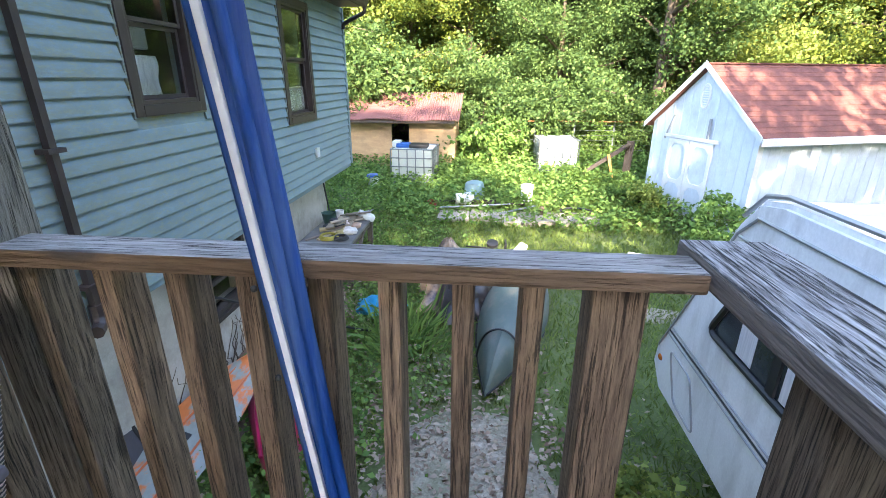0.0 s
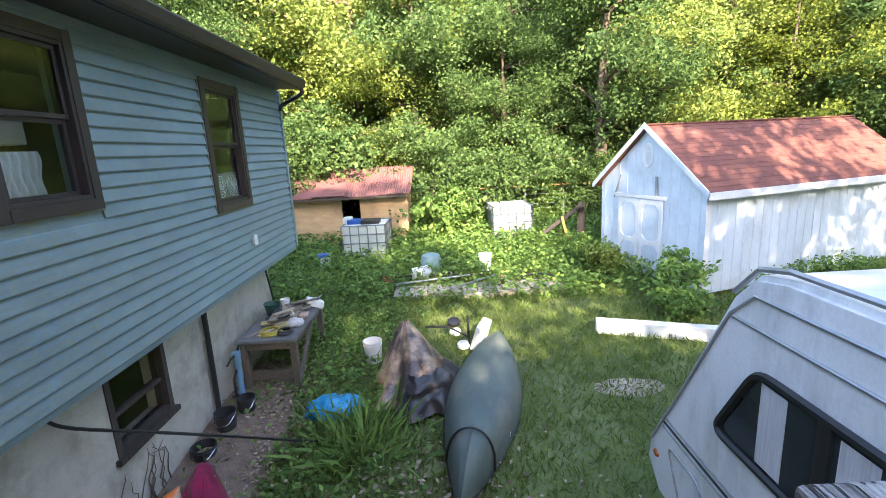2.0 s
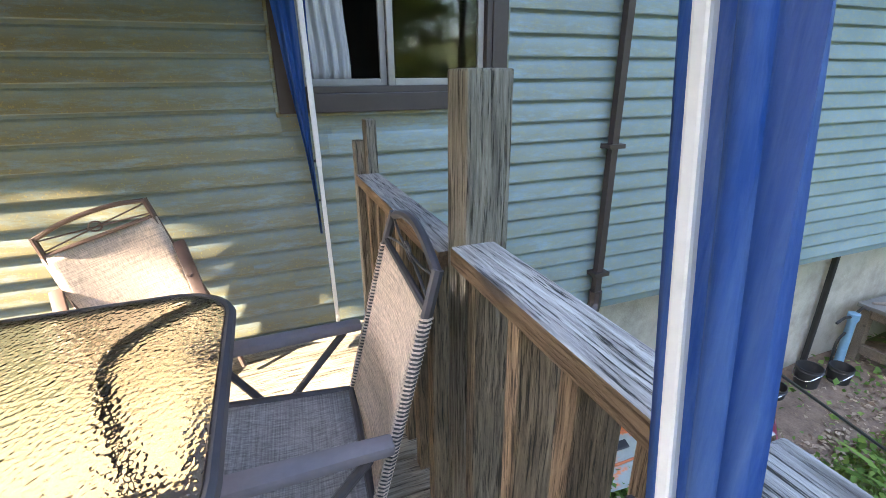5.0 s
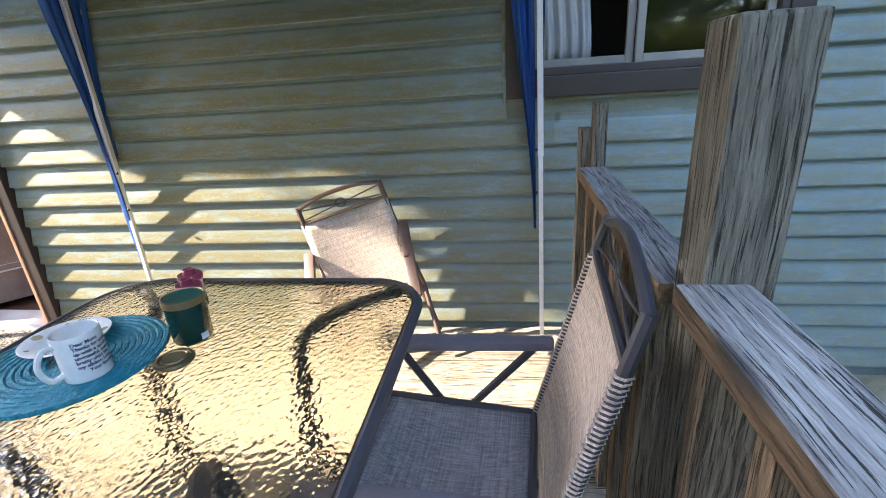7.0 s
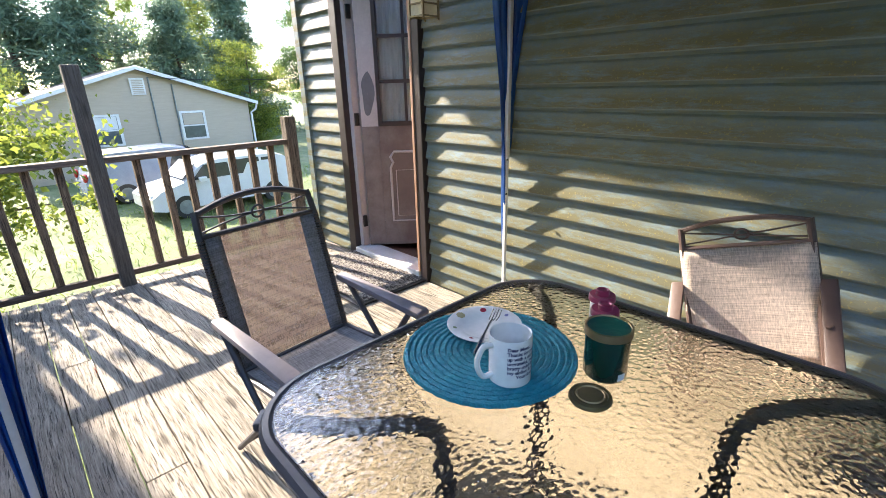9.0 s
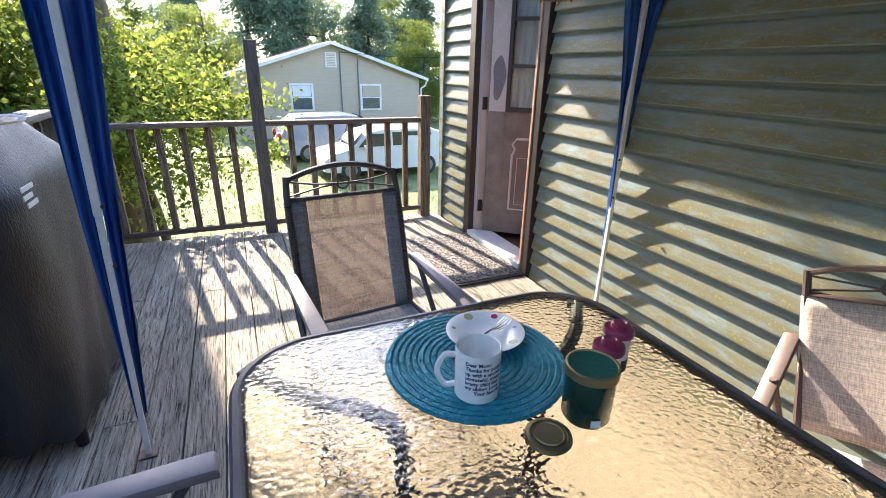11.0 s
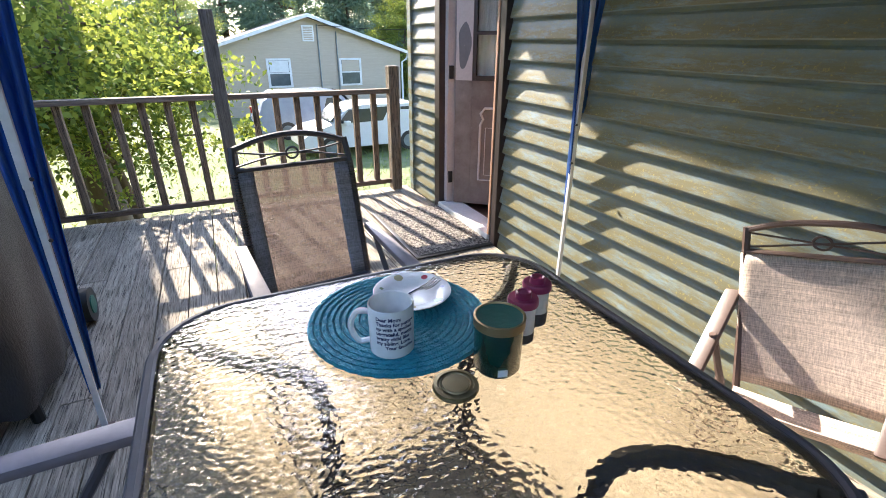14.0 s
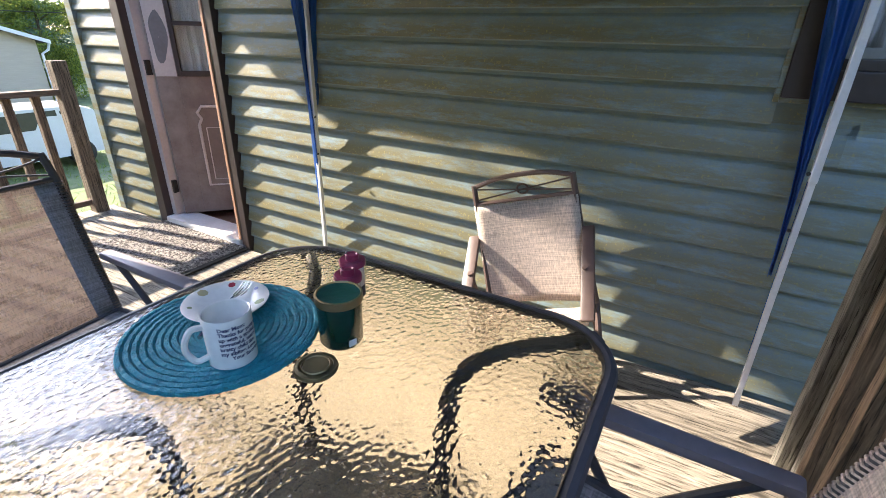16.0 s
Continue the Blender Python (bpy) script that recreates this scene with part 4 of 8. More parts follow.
LEGS = {"a": ((2.085, 1.135, 0.084), (1.875, 1.125, 1.98)), "b": ((0.10, 1.10, 0.07), (0.10, 1.065, 1.98)), "c": ((0.05, -0.90, 0.0), (0.05, -0.89, 1.98)), "d": ((2.11, -0.79, 0.0), (2.03, -0.80, 1.98))}


def curtain_roll(p, q, w_top, w_low, side, z0, seed, flat=0.9):
    """Gathered curtain hanging along a leg: folded cloth, wide above and narrow below."""
    p, q = Vector(p), Vector(q)
    bm = nb()
    rows = []
    for i in range(41):
        f = i / 40
        z = 1.98 + (z0 - 1.98) * f
        c = p + (q - p) * (z / 1.98)
        w = w_top + (w_low - w_top) * f ** 0.8
        row = []
        for j in range(37):
            a = 2 * math.pi * j / 36
            r = 0.5 * w * (0.72 + 0.28 * math.sin(5 * a + seed + 1.3 * f + 0.4 * math.sin(9 * f + seed)) + 0.10 * math.sin(11 * a + 7 * f))
            row.append(c + Vector((side[0] * w * 0.32 + r * math.cos(a) * flat, side[1] * w * 0.32 + r * math.sin(a) * 0.55, 0)))
        rows.append(row)
    sheet(bm, rows)
    return bm


def curtain_drape(p, q, along, w_top, z_end, seed, back=(-0.016, -0.014), taper=1.6):
    """A side curtain drawn back to its leg: a pleated wedge, wide under the roof and narrow at the tie."""
    p, q, d = Vector(p), Vector(q), Vector((*along, 0)).normalized()
    n = Vector((d.y, -d.x, 0))
    bm = nb()
    rows = []
    for i in range(37):
        f = i / 36
        z = 1.96 + (z_end - 1.96) * f
        c = p + (q - p) * (z / 1.98) + Vector((*back, 0))
        w = w_top * (1 - f) ** taper + 0.010
        row = []
        for j in range(25):
            u = j / 24
            fold = 0.010 * math.sin(u * 15 + seed + 1.2 * math.sin(5 * f + seed)) * (0.35 + 0.65 * u) + 0.006 * math.sin(9 * f + 7 * u + seed)
            row.append(c + d * (0.006 + w * u * (1 + 0.05 * math.sin(11 * f + seed))) + n * (fold - 0.008))
        rows.append(row)
    sheet(bm, rows, 0.0015)
    return bm


for k, (p, q) in LEGS.items():
    bm = nb()
    P, Q = Vector(p), Vector(q)
    J = P + (Q - P) * 0.44
    d = (Q - P).normalized()
    turn = d.to_track_quat("Z", "Y").to_matrix().to_4x4()
    hw_ = 0.006 if k == "a" else 0.0088
    box(bm, -hw_, hw_, -hw_, hw_, 0.01, 0.44 * (Q - P).length + 0.01, 0.002, Matrix.Translation(P) @ turn)
    leg = part("leg", bm, M_WHITE_METAL, ct)
    bm = nb()
    hw_ = 0.0068 if k == "a" else 0.0110
    box(bm, -hw_, hw_, -hw_, hw_, 0.44 * (Q - P).length, (Q - P).length, 0.003, Matrix.Translation(P) @ turn)
    part("upper_leg", bm, M_WHITE_METAL, leg)
    bm = nb()
    box(bm, P.x - 0.028, P.x + 0.028, P.y - 0.022, P.y + 0.022, P.z + 0.002, P.z + 0.010)
    part("foot_plate", bm, M_BROWN_METAL, leg)
    for z in (0.72, 0.9):
        bm = nb()
        c = P + (Q - P) * (z / 1.98)
        bmesh.ops.create_uvsphere(bm, u_segments=8, v_segments=6, radius=0.006, matrix=Matrix.Translation(c + Vector((0.018 if k in "bc" else -0.018, -0.018 if k in "ab" else 0.018, 0))))
        part("lock_button", bm, M_BLACKRUB, leg)
part("curtain", curtain_roll(*LEGS["a"], 0.124, 0.07, (0.46, 0.52), -0.02, 0.3), M_CLOTH, ct, "gathered blue curtain, faded along its folds", "all")
for k, (dx_, dy_), w0, z_end, sd in (("b", (0.0, -1.0), 0.15, 0.55, 1.9), ("b", (0.0, 1.0), 0.035, 0.22, 0.4), ("c", (0.0, 1.0), 0.14, 0.95, 3.1), ("c", (1.0, -0.25), 0.115, 0.42, 5.2)):
    part("curtain", curtain_drape(*LEGS[k], (dx_, dy_), w0, z_end, sd), M_CLOTH, ct, "blue side curtain drawn back to its leg", "all")
part("curtain", curtain_drape(*LEGS["d"], (-1.0, -0.1), 0.085, 0.16, 4.2, (0.0, -0.016), 1.0), M_CLOTH, ct, "blue side curtain drawn back to its leg", "all")
part("curtain", curtain_drape(*LEGS["d"], (1.0, 0.2), 0.075, 0.16, 0.9, (0.0, -0.016), 1.0), M_CLOTH, ct, "blue side curtain drawn back to its leg", "all")
bm = nb()
corners = [Vector(LEGS[k][1]) for k in "abcd"]
corners = [corners[0], corners[1], corners[2], corners[3]]
peak = sum(corners, Vector()) / 4 + Vector((0, 0, 0.62))
for i in range(4):
    a, b = corners[i], corners[(i + 1) % 4]
    cyl(bm, a, b, 0.012, n=6)
    cyl(bm, a, peak, 0.011, n=6)
part("top_frame", bm, M_WHITE_METAL, ct)
bm = nb()
out = [c + (c - (peak - Vector((0, 0, 0.62)))).normalized() * 0.05 + Vector((0, 0, 0.02)) for c in corners]
for i in range(4):
    a, b = out[i], out[(i + 1) % 4]
    va, vb, vp = bm.verts.new(a), bm.verts.new(b), bm.verts.new(peak + Vector((0, 0, 0.03)))
    bm.faces.new((va, vb, vp))
    drop = 0.22
    fr = [bm.verts.new(a + (b - a) * k / 12) for k in range(13)]
    hem = [bm.verts.new(a + (b - a) * k / 12 - Vector((0, 0, drop + 0.012 * math.sin(k * 1.9)))) for k in range(13)]
    for k in range(12):
        bm.faces.new((fr[k + 1], fr[k], hem[k], hem[k + 1]))
part("roof_cloth", bm, M_ROOFCLOTH, ct)

# ---- table ----
TX, TY, TZ, THX, THY = 1.330, 0.30, 0.741, 0.420, 0.440


def round_rect(hx, hy, r, n=10):
    pts = []
    for cx, cy, a0 in ((hx - r, hy - r, 0), (-hx + r, hy - r, 90), (-hx + r, -hy + r, 180), (hx - r, -hy + r, 270)):
        for i in range(n + 1):
            a = radians(a0 + 90 * i / n)
            pts.append((cx + r * math.cos(a), cy + r * math.sin(a)))
    return pts


tb = thing("patio_table", (TX, TY, 0), "square patio table with a rippled glass top and dark steel frame", "table")
bm = nb()
extrude_poly(bm, [(x, y, TZ - 0.006) for x, y in round_rect(THX - 0.008, THY - 0.008, 0.145)], (0, 0, 0.006))
gl = part("glass_top", bm, M_GLASS_T, tb, "rippled tempered glass")
gl.visible_shadow = False
bm = nb()
tube(bm, [(x, y, TZ - 0.012) for x, y in round_rect(THX, THY, 0.15)], 0.014, 8, closed=True)
part("rim", bm, M_GREY_METAL, tb, "", True)
for sx in (-1, 1):
    for sy in (-1, 1):
        bm = nb()
        tube(bm, curve_pts([(sx * 0.395, sy * 0.385, TZ - 0.024), (sx * 0.30, sy * 0.27, TZ - 0.026), (sx * 0.20, sy * 0.20, TZ - 0.04), (sx * 0.155, sy * 0.19, TZ - 0.12), (sx * 0.17, sy * 0.20, 0.35), (sx * 0.33, sy * 0.35, 0.012)], 40), 0.016, 8)
        lg = part("leg", bm, M_GREY_METAL, tb, "", True)
        bm = nb()
        box(bm, -0.03, 0.03, -0.02, 0.02, -0.008, 0.008, 0.003, Matrix.Translation((sx * 0.385, sy * 0.375, TZ - 0.018)) @ pose(0, 0, 0, 0, 0, 45 * sx * sy))
        part("bracket", bm, M_GREY_METAL, lg)
bm = nb()
tube(bm, [(0.165 * math.cos(a * math.pi / 2 + math.pi / 4) * 1.4, 0.19 * math.sin(a * math.pi / 2 + math.pi / 4) * 1.4, 0.34) for a in range(4)], 0.011, 8, closed=True)
part("stretcher", bm, M_GREY_METAL, tb)

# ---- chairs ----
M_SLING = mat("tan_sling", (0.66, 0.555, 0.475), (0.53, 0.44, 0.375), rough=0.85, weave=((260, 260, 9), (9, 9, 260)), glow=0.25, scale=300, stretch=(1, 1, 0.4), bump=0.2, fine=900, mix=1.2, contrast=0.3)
# darker sling: the tone of a chair lit from behind, put into colour
M_SLING_BACKLIT = mat("backlit_sling", (0.215, 0.165, 0.14), (0.135, 0.11, 0.105), rough=0.85, weave=((260, 260, 9), (9, 9, 260)), open_weave=0.3, glow=0.4, scale=130, stretch=(1, 1, 0.3), bump=0.3, fine=420, mix=1.2, contrast=0.3)
M_SEAT = mat("grey_seat_weave", (0.30, 0.285, 0.28), (0.17, 0.16, 0.16), rough=0.85, weave=((260, 9, 260), (9, 260, 9)), scale=110, stretch=(1, 0.3, 1), bump=0.3, fine=420, mix=1.3, contrast=0.3)
M_HEM = mat("grey_hem", (0.27, 0.26, 0.27), (0.19, 0.18, 0.19), rough=0.85, weave=((260, 260, 9), (9, 9, 260)), scale=130, bump=0.3, fine=420, mix=1.2, contrast=0.3)


def sling_chair(label, sling=M_SLING, metal=M_BROWN_METAL):
    """Folding sling chair, facing +y, seat open."""
    c = thing("patio_chair", Matrix.Identity(4), label, "chair", "patio chairs")
    W = 0.215
    lean = 0.20
    for s in (-1, 1):
        bm = nb()
        tube(bm, curve_pts([(s * W, -0.17, 0.37), (s * W, -0.22, 0.55), (s * W, -0.285, 0.80), (s * W * 0.96, -0.315, 0.905)], 16), 0.012, 8)
        part("back_tube", bm, metal, c, "", True)
        bm = nb()
        tube(bm, [(s * (W + 0.018), -0.27, 0.012), (s * (W + 0.018), 0.05, 0.32), (s * (W + 0.018), 0.20, 0.545)], 0.011, 8)
        part("leg", bm, metal, c)
        bm = nb()
        tube(bm, [(s * (W + 0.036), 0.24, 0.012), (s * (W + 0.036), 0.05, 0.30), (s * (W + 0.034), -0.16, 0.545)], 0.011, 8)
        part("leg", bm, metal, c)
        bm = nb()
        box(bm, -0.026, 0.026, -0.21, 0.25, -0.012, 0.014, 0.010)
        for v in bm.verts:
            f = (v.co.y + 0.21) / 0.46
            v.co.z += 0.020 * math.sin(f * math.pi) - 0.028 * max(0, f - 0.82) / 0.18
            v.co.x *= 0.78 + 0.35 * f
        bmesh.ops.translate(bm, vec=(s * (W + 0.03), 0.0, 0.563), verts=bm.verts)
        part("armrest", bm, M_ARM, c, "taupe moulded armrest", True)
        bm = nb()
        tube(bm, [(s * W, -0.17, 0.37), (s * W, 0.24, 0.395)], 0.011, 8)
        part("seat_rail", bm, metal, c)
    # arched top with crossed wires and a ring
    bm = nb()
    tube(bm, curve_pts([(-W * 0.96, -0.315, 0.895), (-W * 0.5, -0.318, 0.925), (0, -0.32, 0.937), (W * 0.5, -0.318, 0.925), (W * 0.96, -0.315, 0.895)], 16), 0.011, 8)
    tube(bm, [(-W, -0.292, 0.826), (W, -0.292, 0.826)], 0.009, 8)
    part("top_bar", bm, metal, c, "", True)
    bm = nb()
    for s in (-1, 1):
        tube(bm, curve_pts([(s * W * 0.95, -0.314, 0.888), (s * 0.10, -0.308, 0.872), (0, -0.306, 0.868), (-s * 0.10, -0.302, 0.858), (-s * W * 0.95, -0.297, 0.838)], 14), 0.0035, 6)
    tube(bm, [(0.022 * math.cos(a * math.pi / 8), -0.306 + 0.004 * math.sin(a * math.pi / 8), 0.868 + 0.022 * math.sin(a * math.pi / 8)) for a in range(16)], 0.004, 6, closed=True)
    part("ornament", bm, metal, c)
    bm = nb()
    rows = []
    for i in range(15):
        f = i / 14
        z = 0.375 + (0.822 - 0.375) * f
        y0 = -0.172 - 0.118 * f
        rows.append([(W * 1.03 * (2 * j / 12 - 1), y0 - 0.022 * math.sin(math.pi * j / 12) * math.sin(math.pi * (0.15 + 0.7 * f)), z) for j in range(13)])
    sheet(bm, rows, 0.004)
    bk = part("back_sling", bm, sling, c, "", "all")
    for s in (-1, 1):
        bm = nb()
        for i in range(46):
            f = i / 45
            z, y0 = 0.385 + 0.43 * f, -0.174 - 0.114 * f
            tube(bm, [(s * W + 0.0128 * math.cos(a * math.pi / 3), y0 + 0.0128 * math.sin(a * math.pi / 3), z) for a in range(6)], 0.0028, 4, closed=True)
        part("stitching", bm, sling, bk)
    if sling is M_SLING_BACKLIT:
        for s in (-1, 1):
            bm = nb()
            rows = []
            for i in range(9):
                f = i / 8
                row = []
                for j in range(4):
                    u = s * (1.0 - 0.32 * j / 3)
                    k = (u + 1) / 2
                    row.append((W * 1.02 * u, -0.168 - 0.118 * f - 0.022 * math.sin(math.pi * k) * math.sin(math.pi * (0.15 + 0.7 * f)), 0.378 + 0.44 * f))
                rows.append(row)
            sheet(bm, rows, 0.002)
            part("side_hem", bm, M_HEM, bk, "doubled grey mesh edge", "all")
    bm = nb()
    rows = []
    for i in range(11):
        f = i / 10
        rows.append([(W * 1.02 * (2 * j / 12 - 1), -0.155 + 0.385 * f, 0.375 + 0.022 * f - 0.03 * math.sin(math.pi * j / 12) * math.sin(math.pi * f)) for j in range(13)])
    sheet(bm, rows, 0.004)
    part("seat_sling", bm, M_SEAT, c, "grey woven seat", "all")
    for y0, z, w in ((0.225, 0.392, W), (-0.165, 0.372, W), (-0.20, 0.08, W + 0.018), (0.20, 0.07, W + 0.036)):
        bm = nb()
        tube(bm, [(-w, y0, z), (w, y0, z)], 0.010, 8)
        part("cross_bar", bm, metal, c)
    return c


chair_a = sling_chair("folding sling chair, brown mesh lit from behind, at the table", M_SLING_BACKLIT, M_GREY_METAL)
chair_a.matrix_basis = pose(1.31, -0.672, 0.0, 0, 0, 5)
chair_c = sling_chair("folding sling chair with its tan back to the railing", M_SLING, M_GREY_METAL)
chair_c.matrix_basis = pose(1.22, 0.84, 0.035, 0, 0, 176)
chair_d = copy_thing(chair_c, pose(2.03, 0.22, 0.02, 0, 0, 95))
chair_d["label"] = "grey-framed folding sling chair pushed to the table's side"


def folded_chair():
    """Sling chair folded up and leant on the wall: built facing +y, standing on its legs."""
    c = thing("patio_chair", Matrix.Identity(4), "folded tan sling chair leaning against the siding", "chair", "patio chairs")
    W = 0.20
    for s in (-1, 1):
        bm = nb()
        tube(bm, [(s * W, 0.02, 0.25), (s * W, -0.06, 0.65), (s * W * 0.97, -0.085, 0.86)], 0.012, 8)
        part("back_tube", bm, M_BROWN_METAL, c)
        bm = nb()
        tube(bm, [(s * (W + 0.02), 0.02, 0.012), (s * (W + 0.02), 0.10, 0.52)], 0.011, 8)
        part("leg", bm, M_BROWN_METAL, c)
        bm = nb()
        tube(bm, [(s * (W + 0.035), 0.20, 0.012), (s * (W + 0.035), 0.05, 0.32), (s * (W + 0.03), 0.07, 0.50)], 0.011, 8)
        part("leg", bm, M_BROWN_METAL, c)
        bm = nb()
        box(bm, -0.024, 0.024, -0.20, 0.20, -0.012, 0.012, 0.009)
        bmesh.ops.transform(bm, matrix=pose(s * (W + 0.028), 0.10, 0.50, -38, 0, 0), verts=bm.verts)
        part("armrest", bm, M_BROWN_METAL, c, "", True)
    bm = nb()
    tube(bm, curve_pts([(-W * 0.97, -0.085, 0.85), (-W * 0.5, -0.087, 0.875), (0, -0.088, 0.882), (W * 0.5, -0.087, 0.875), (W * 0.97, -0.085, 0.85)], 16), 0.011, 8)
    tube(bm, [(-W, -0.074, 0.775), (W, -0.074, 0.775)], 0.009, 8)
    part("top_bar", bm, M_BROWN_METAL, c, "", True)
    bm = nb()
    for s in (-1, 1):
        tube(bm, [(s * W * 0.95, -0.084, 0.84), (s * 0.02, -0.08, 0.818), (-s * W * 0.95, -0.077, 0.79)], 0.0035, 6)
    tube(bm, [(0.022 * math.cos(a * math.pi / 8), -0.08, 0.818 + 0.022 * math.sin(a * math.pi / 8)) for a in range(16)], 0.004, 6, closed=True)
    part("ornament", bm, M_BROWN_METAL, c)
    bm = nb()
    sheet(bm, [[(W * 1.03 * (2 * j / 12 - 1), 0.012 - 0.075 * i / 12 - 0.016 * math.sin(math.pi * j / 12), 0.30 + 0.47 * i / 12) for j in range(13)] for i in range(13)], 0.004)
    part("back_sling", bm, M_SLING, c, "", "all")
    bm = nb()
    sheet(bm, [[(W * 1.0 * (2 * j / 12 - 1), 0.03 + 0.10 * i / 10 + 0.01 * math.sin(math.pi * j / 12), 0.285 - 0.06 * math.sin(i * 0.3) + 0.02 * i / 10) for j in range(13)] for i in range(11)], 0.004)
    part("seat_sling", bm, M_SLING, c, "", "all")
    return c


chair_b = folded_chair()
chair_b.matrix_basis = pose(0.125, 0.415, 0.045, -2.6, 15.5, -82) @ Matrix.Diagonal((1, 1, 0.88, 1))

# ---- on the table ----
pm = thing("placemat", (1.315, 0.075, TZ), "round turquoise woven placemat", "placemat")
M_TEAL = mat("teal_straw", (0.02, 0.27, 0.33), (0.012, 0.17, 0.23), rough=0.7, scale=60, bump=0.6, fine=250, mix=1.0)
for i in range(14):
    r = 0.008 + i * 0.0125
    bm = nb()
    n = max(10, int(r * 520))
    tube(bm, [(r * math.cos(2 * math.pi * j / n), r * math.sin(2 * math.pi * j / n), 0.005 + 0.0016 * (j % 2)) for j in range(n)], 0.0074, 6, closed=True)
    part("braid_ring", bm, M_TEAL, pm)
pl = thing("plate", (1.262, 0.015, TZ + 0.011), "white china plate with a coloured floral rim", "plate")
M_CHINA = mat("china", (0.80, 0.79, 0.76), (0.74, 0.73, 0.70), rough=0.15, bump=0.01)
bm = nb()
lathe(bm, [(0, 0.002), (0.045, 0.002), (0.052, 0.006), (0.082, 0.015), (0.083, 0.017), (0.080, 0.0175), (0.052, 0.009), (0.045, 0.005), (0, 0.005)], 40)
part("dish", bm, M_CHINA, pl, "", True)
for i in range(7):
    a = i * 0.9 + 0.3
    bm = nb()
    bmesh.ops.create_circle(bm, cap_ends=True, segments=7, radius=0.005 + 0.003 * (i % 3), matrix=Matrix.Translation((0.067 * math.cos(a), 0.067 * math.sin(a), 0.0142)) @ pose(0, 0, 0, 0, -15, math.degrees(a)))
    part("petal_motif", bm, mat("petal", ((0.40, 0.04, 0.07), (0.50, 0.44, 0.25), (0.30, 0.36, 0.22), (0.25, 0.27, 0.45))[i % 4], rough=0.2, bump=0), pl)
fk = thing("fork", (1.27, 0.03, TZ + 0.030), "steel fork resting across the plate", "fork")
M_STEEL = mat("steel", (0.6, 0.6, 0.6), (0.5, 0.5, 0.5), rough=0.25, metal=1.0, bump=0.02)
bm = nb()
tube(bm, curve_pts([(0.10, 0.055, -0.004), (0.04, 0.025, 0.002), (-0.01, 0.0, 0.003), (-0.03, -0.01, -0.002)], 14), 0.003, 6, radii=[0.0045] * 5 + [0.003] * 10)
part("handle", bm, M_STEEL, fk, "", True)
for i in range(4):
    o = (i - 1.5) * 0.006
    bm = nb()
    tube(bm, curve_pts([(-0.03 + o * 0.4, -0.01 - o * 0.8, -0.002), (-0.05 + o * 0.4, -0.02 - o, -0.004), (-0.075 + o * 0.4, -0.032 - o, 0.001)], 8), 0.0013, 5)
    part("tine", bm, M_STEEL, fk)
# mug with its printed text
mg = thing("mug", (1.362, 0.165, TZ + 0.0115), "white mug printed with a joke to a mother", "mug")
bm = nb()
lathe(bm, [(0, 0), (0.036, 0), (0.039, 0.003), (0.0395, 0.092), (0.0385, 0.0945), (0.0365, 0.093), (0.036, 0.008), (0, 0.006)], 40)
part("cup", bm, M_CHINA, mg, "", True)
HA = -18
bm = nb()
ca, sa = math.cos(radians(HA)), math.sin(radians(HA))
tube(bm, curve_pts([(ca * 0.037, sa * 0.037, 0.078), (ca * 0.058, sa * 0.058, 0.078), (ca * 0.070, sa * 0.070, 0.05), (ca * 0.058, sa * 0.058, 0.02), (ca * 0.037, sa * 0.037, 0.02)], 22), 0.0055, 8)
part("handle", bm, M_CHINA, mg, "", True)
M_INK = mat("navy_ink", (0.012, 0.02, 0.10), rough=0.4, bump=0)


def text_mesh(body, size):
    cu = bpy.data.curves.new("line", "FONT")
    cu.body, cu.size, cu.align_x, cu.extrude = body, size, "LEFT", 0.0
    cu.resolution_u = 2
    cu.offset = 0.00035
    ob = bpy.data.objects.new("line", cu)
    scene.collection.objects.link(ob)
    me = bpy.data.meshes.new_from_object(ob.evaluated_get(bpy.context.evaluated_depsgraph_get()))
    bpy.data.objects.remove(ob)
    bpy.data.curves.remove(cu)
    return me


TEXT_A = 80
for i, (txt, ind) in enumerate((("Dear Mom:", 0.0), ("Thanks for putting", 0.0), ("up with a spoiled,", 0.0), ("ungrateful, messy,", 0.0), ("bratty child like", 0.0), ("my sibling. Love,", 0.0), ("Your favorite", 0.016))):
    me = text_mesh(txt, 0.0096)
    for v in me.vertices:
        a = radians(TEXT_A) + (v.co.x + ind - 0.034) / 0.0398
        v.co = Vector((0.0398 * math.cos(a), 0.0398 * math.sin(a), 0.077 - i * 0.0092 + v.co.y))
    me.materials.append(M_INK)
    t = new("text_line", me)
    t.parent = mg
# candle jar with its lid off
cj = thing("candle_jar", (1.213, 0.277, TZ), "dark green glass candle jar with a brass-coloured rim", "candle")
M_GREENJAR = mat("green_jar", (0.004, 0.045, 0.03), (0.003, 0.03, 0.02), rough=0.12, bump=0.01)
M_WAX = mat("green_wax", (0.008, 0.085, 0.06), (0.006, 0.06, 0.045), rough=0.35, bump=0.1, scale=20)
bm = nb()
lathe(bm, [(0, 0), (0.036, 0), (0.040, 0.006), (0.041, 0.080), (0.042, 0.098), (0.039, 0.098), (0.038, 0.094), (0, 0.094)], 36)
part("jar", bm, M_GREENJAR, cj, "", True)
bm = nb()
lathe(bm, [(0.0415, 0.086), (0.0435, 0.087), (0.0435, 0.102), (0.040, 0.103), (0.0385, 0.1)], 36)
part("rim", bm, M_BRASS, cj, "brass-coloured rim", True)
bm = nb()
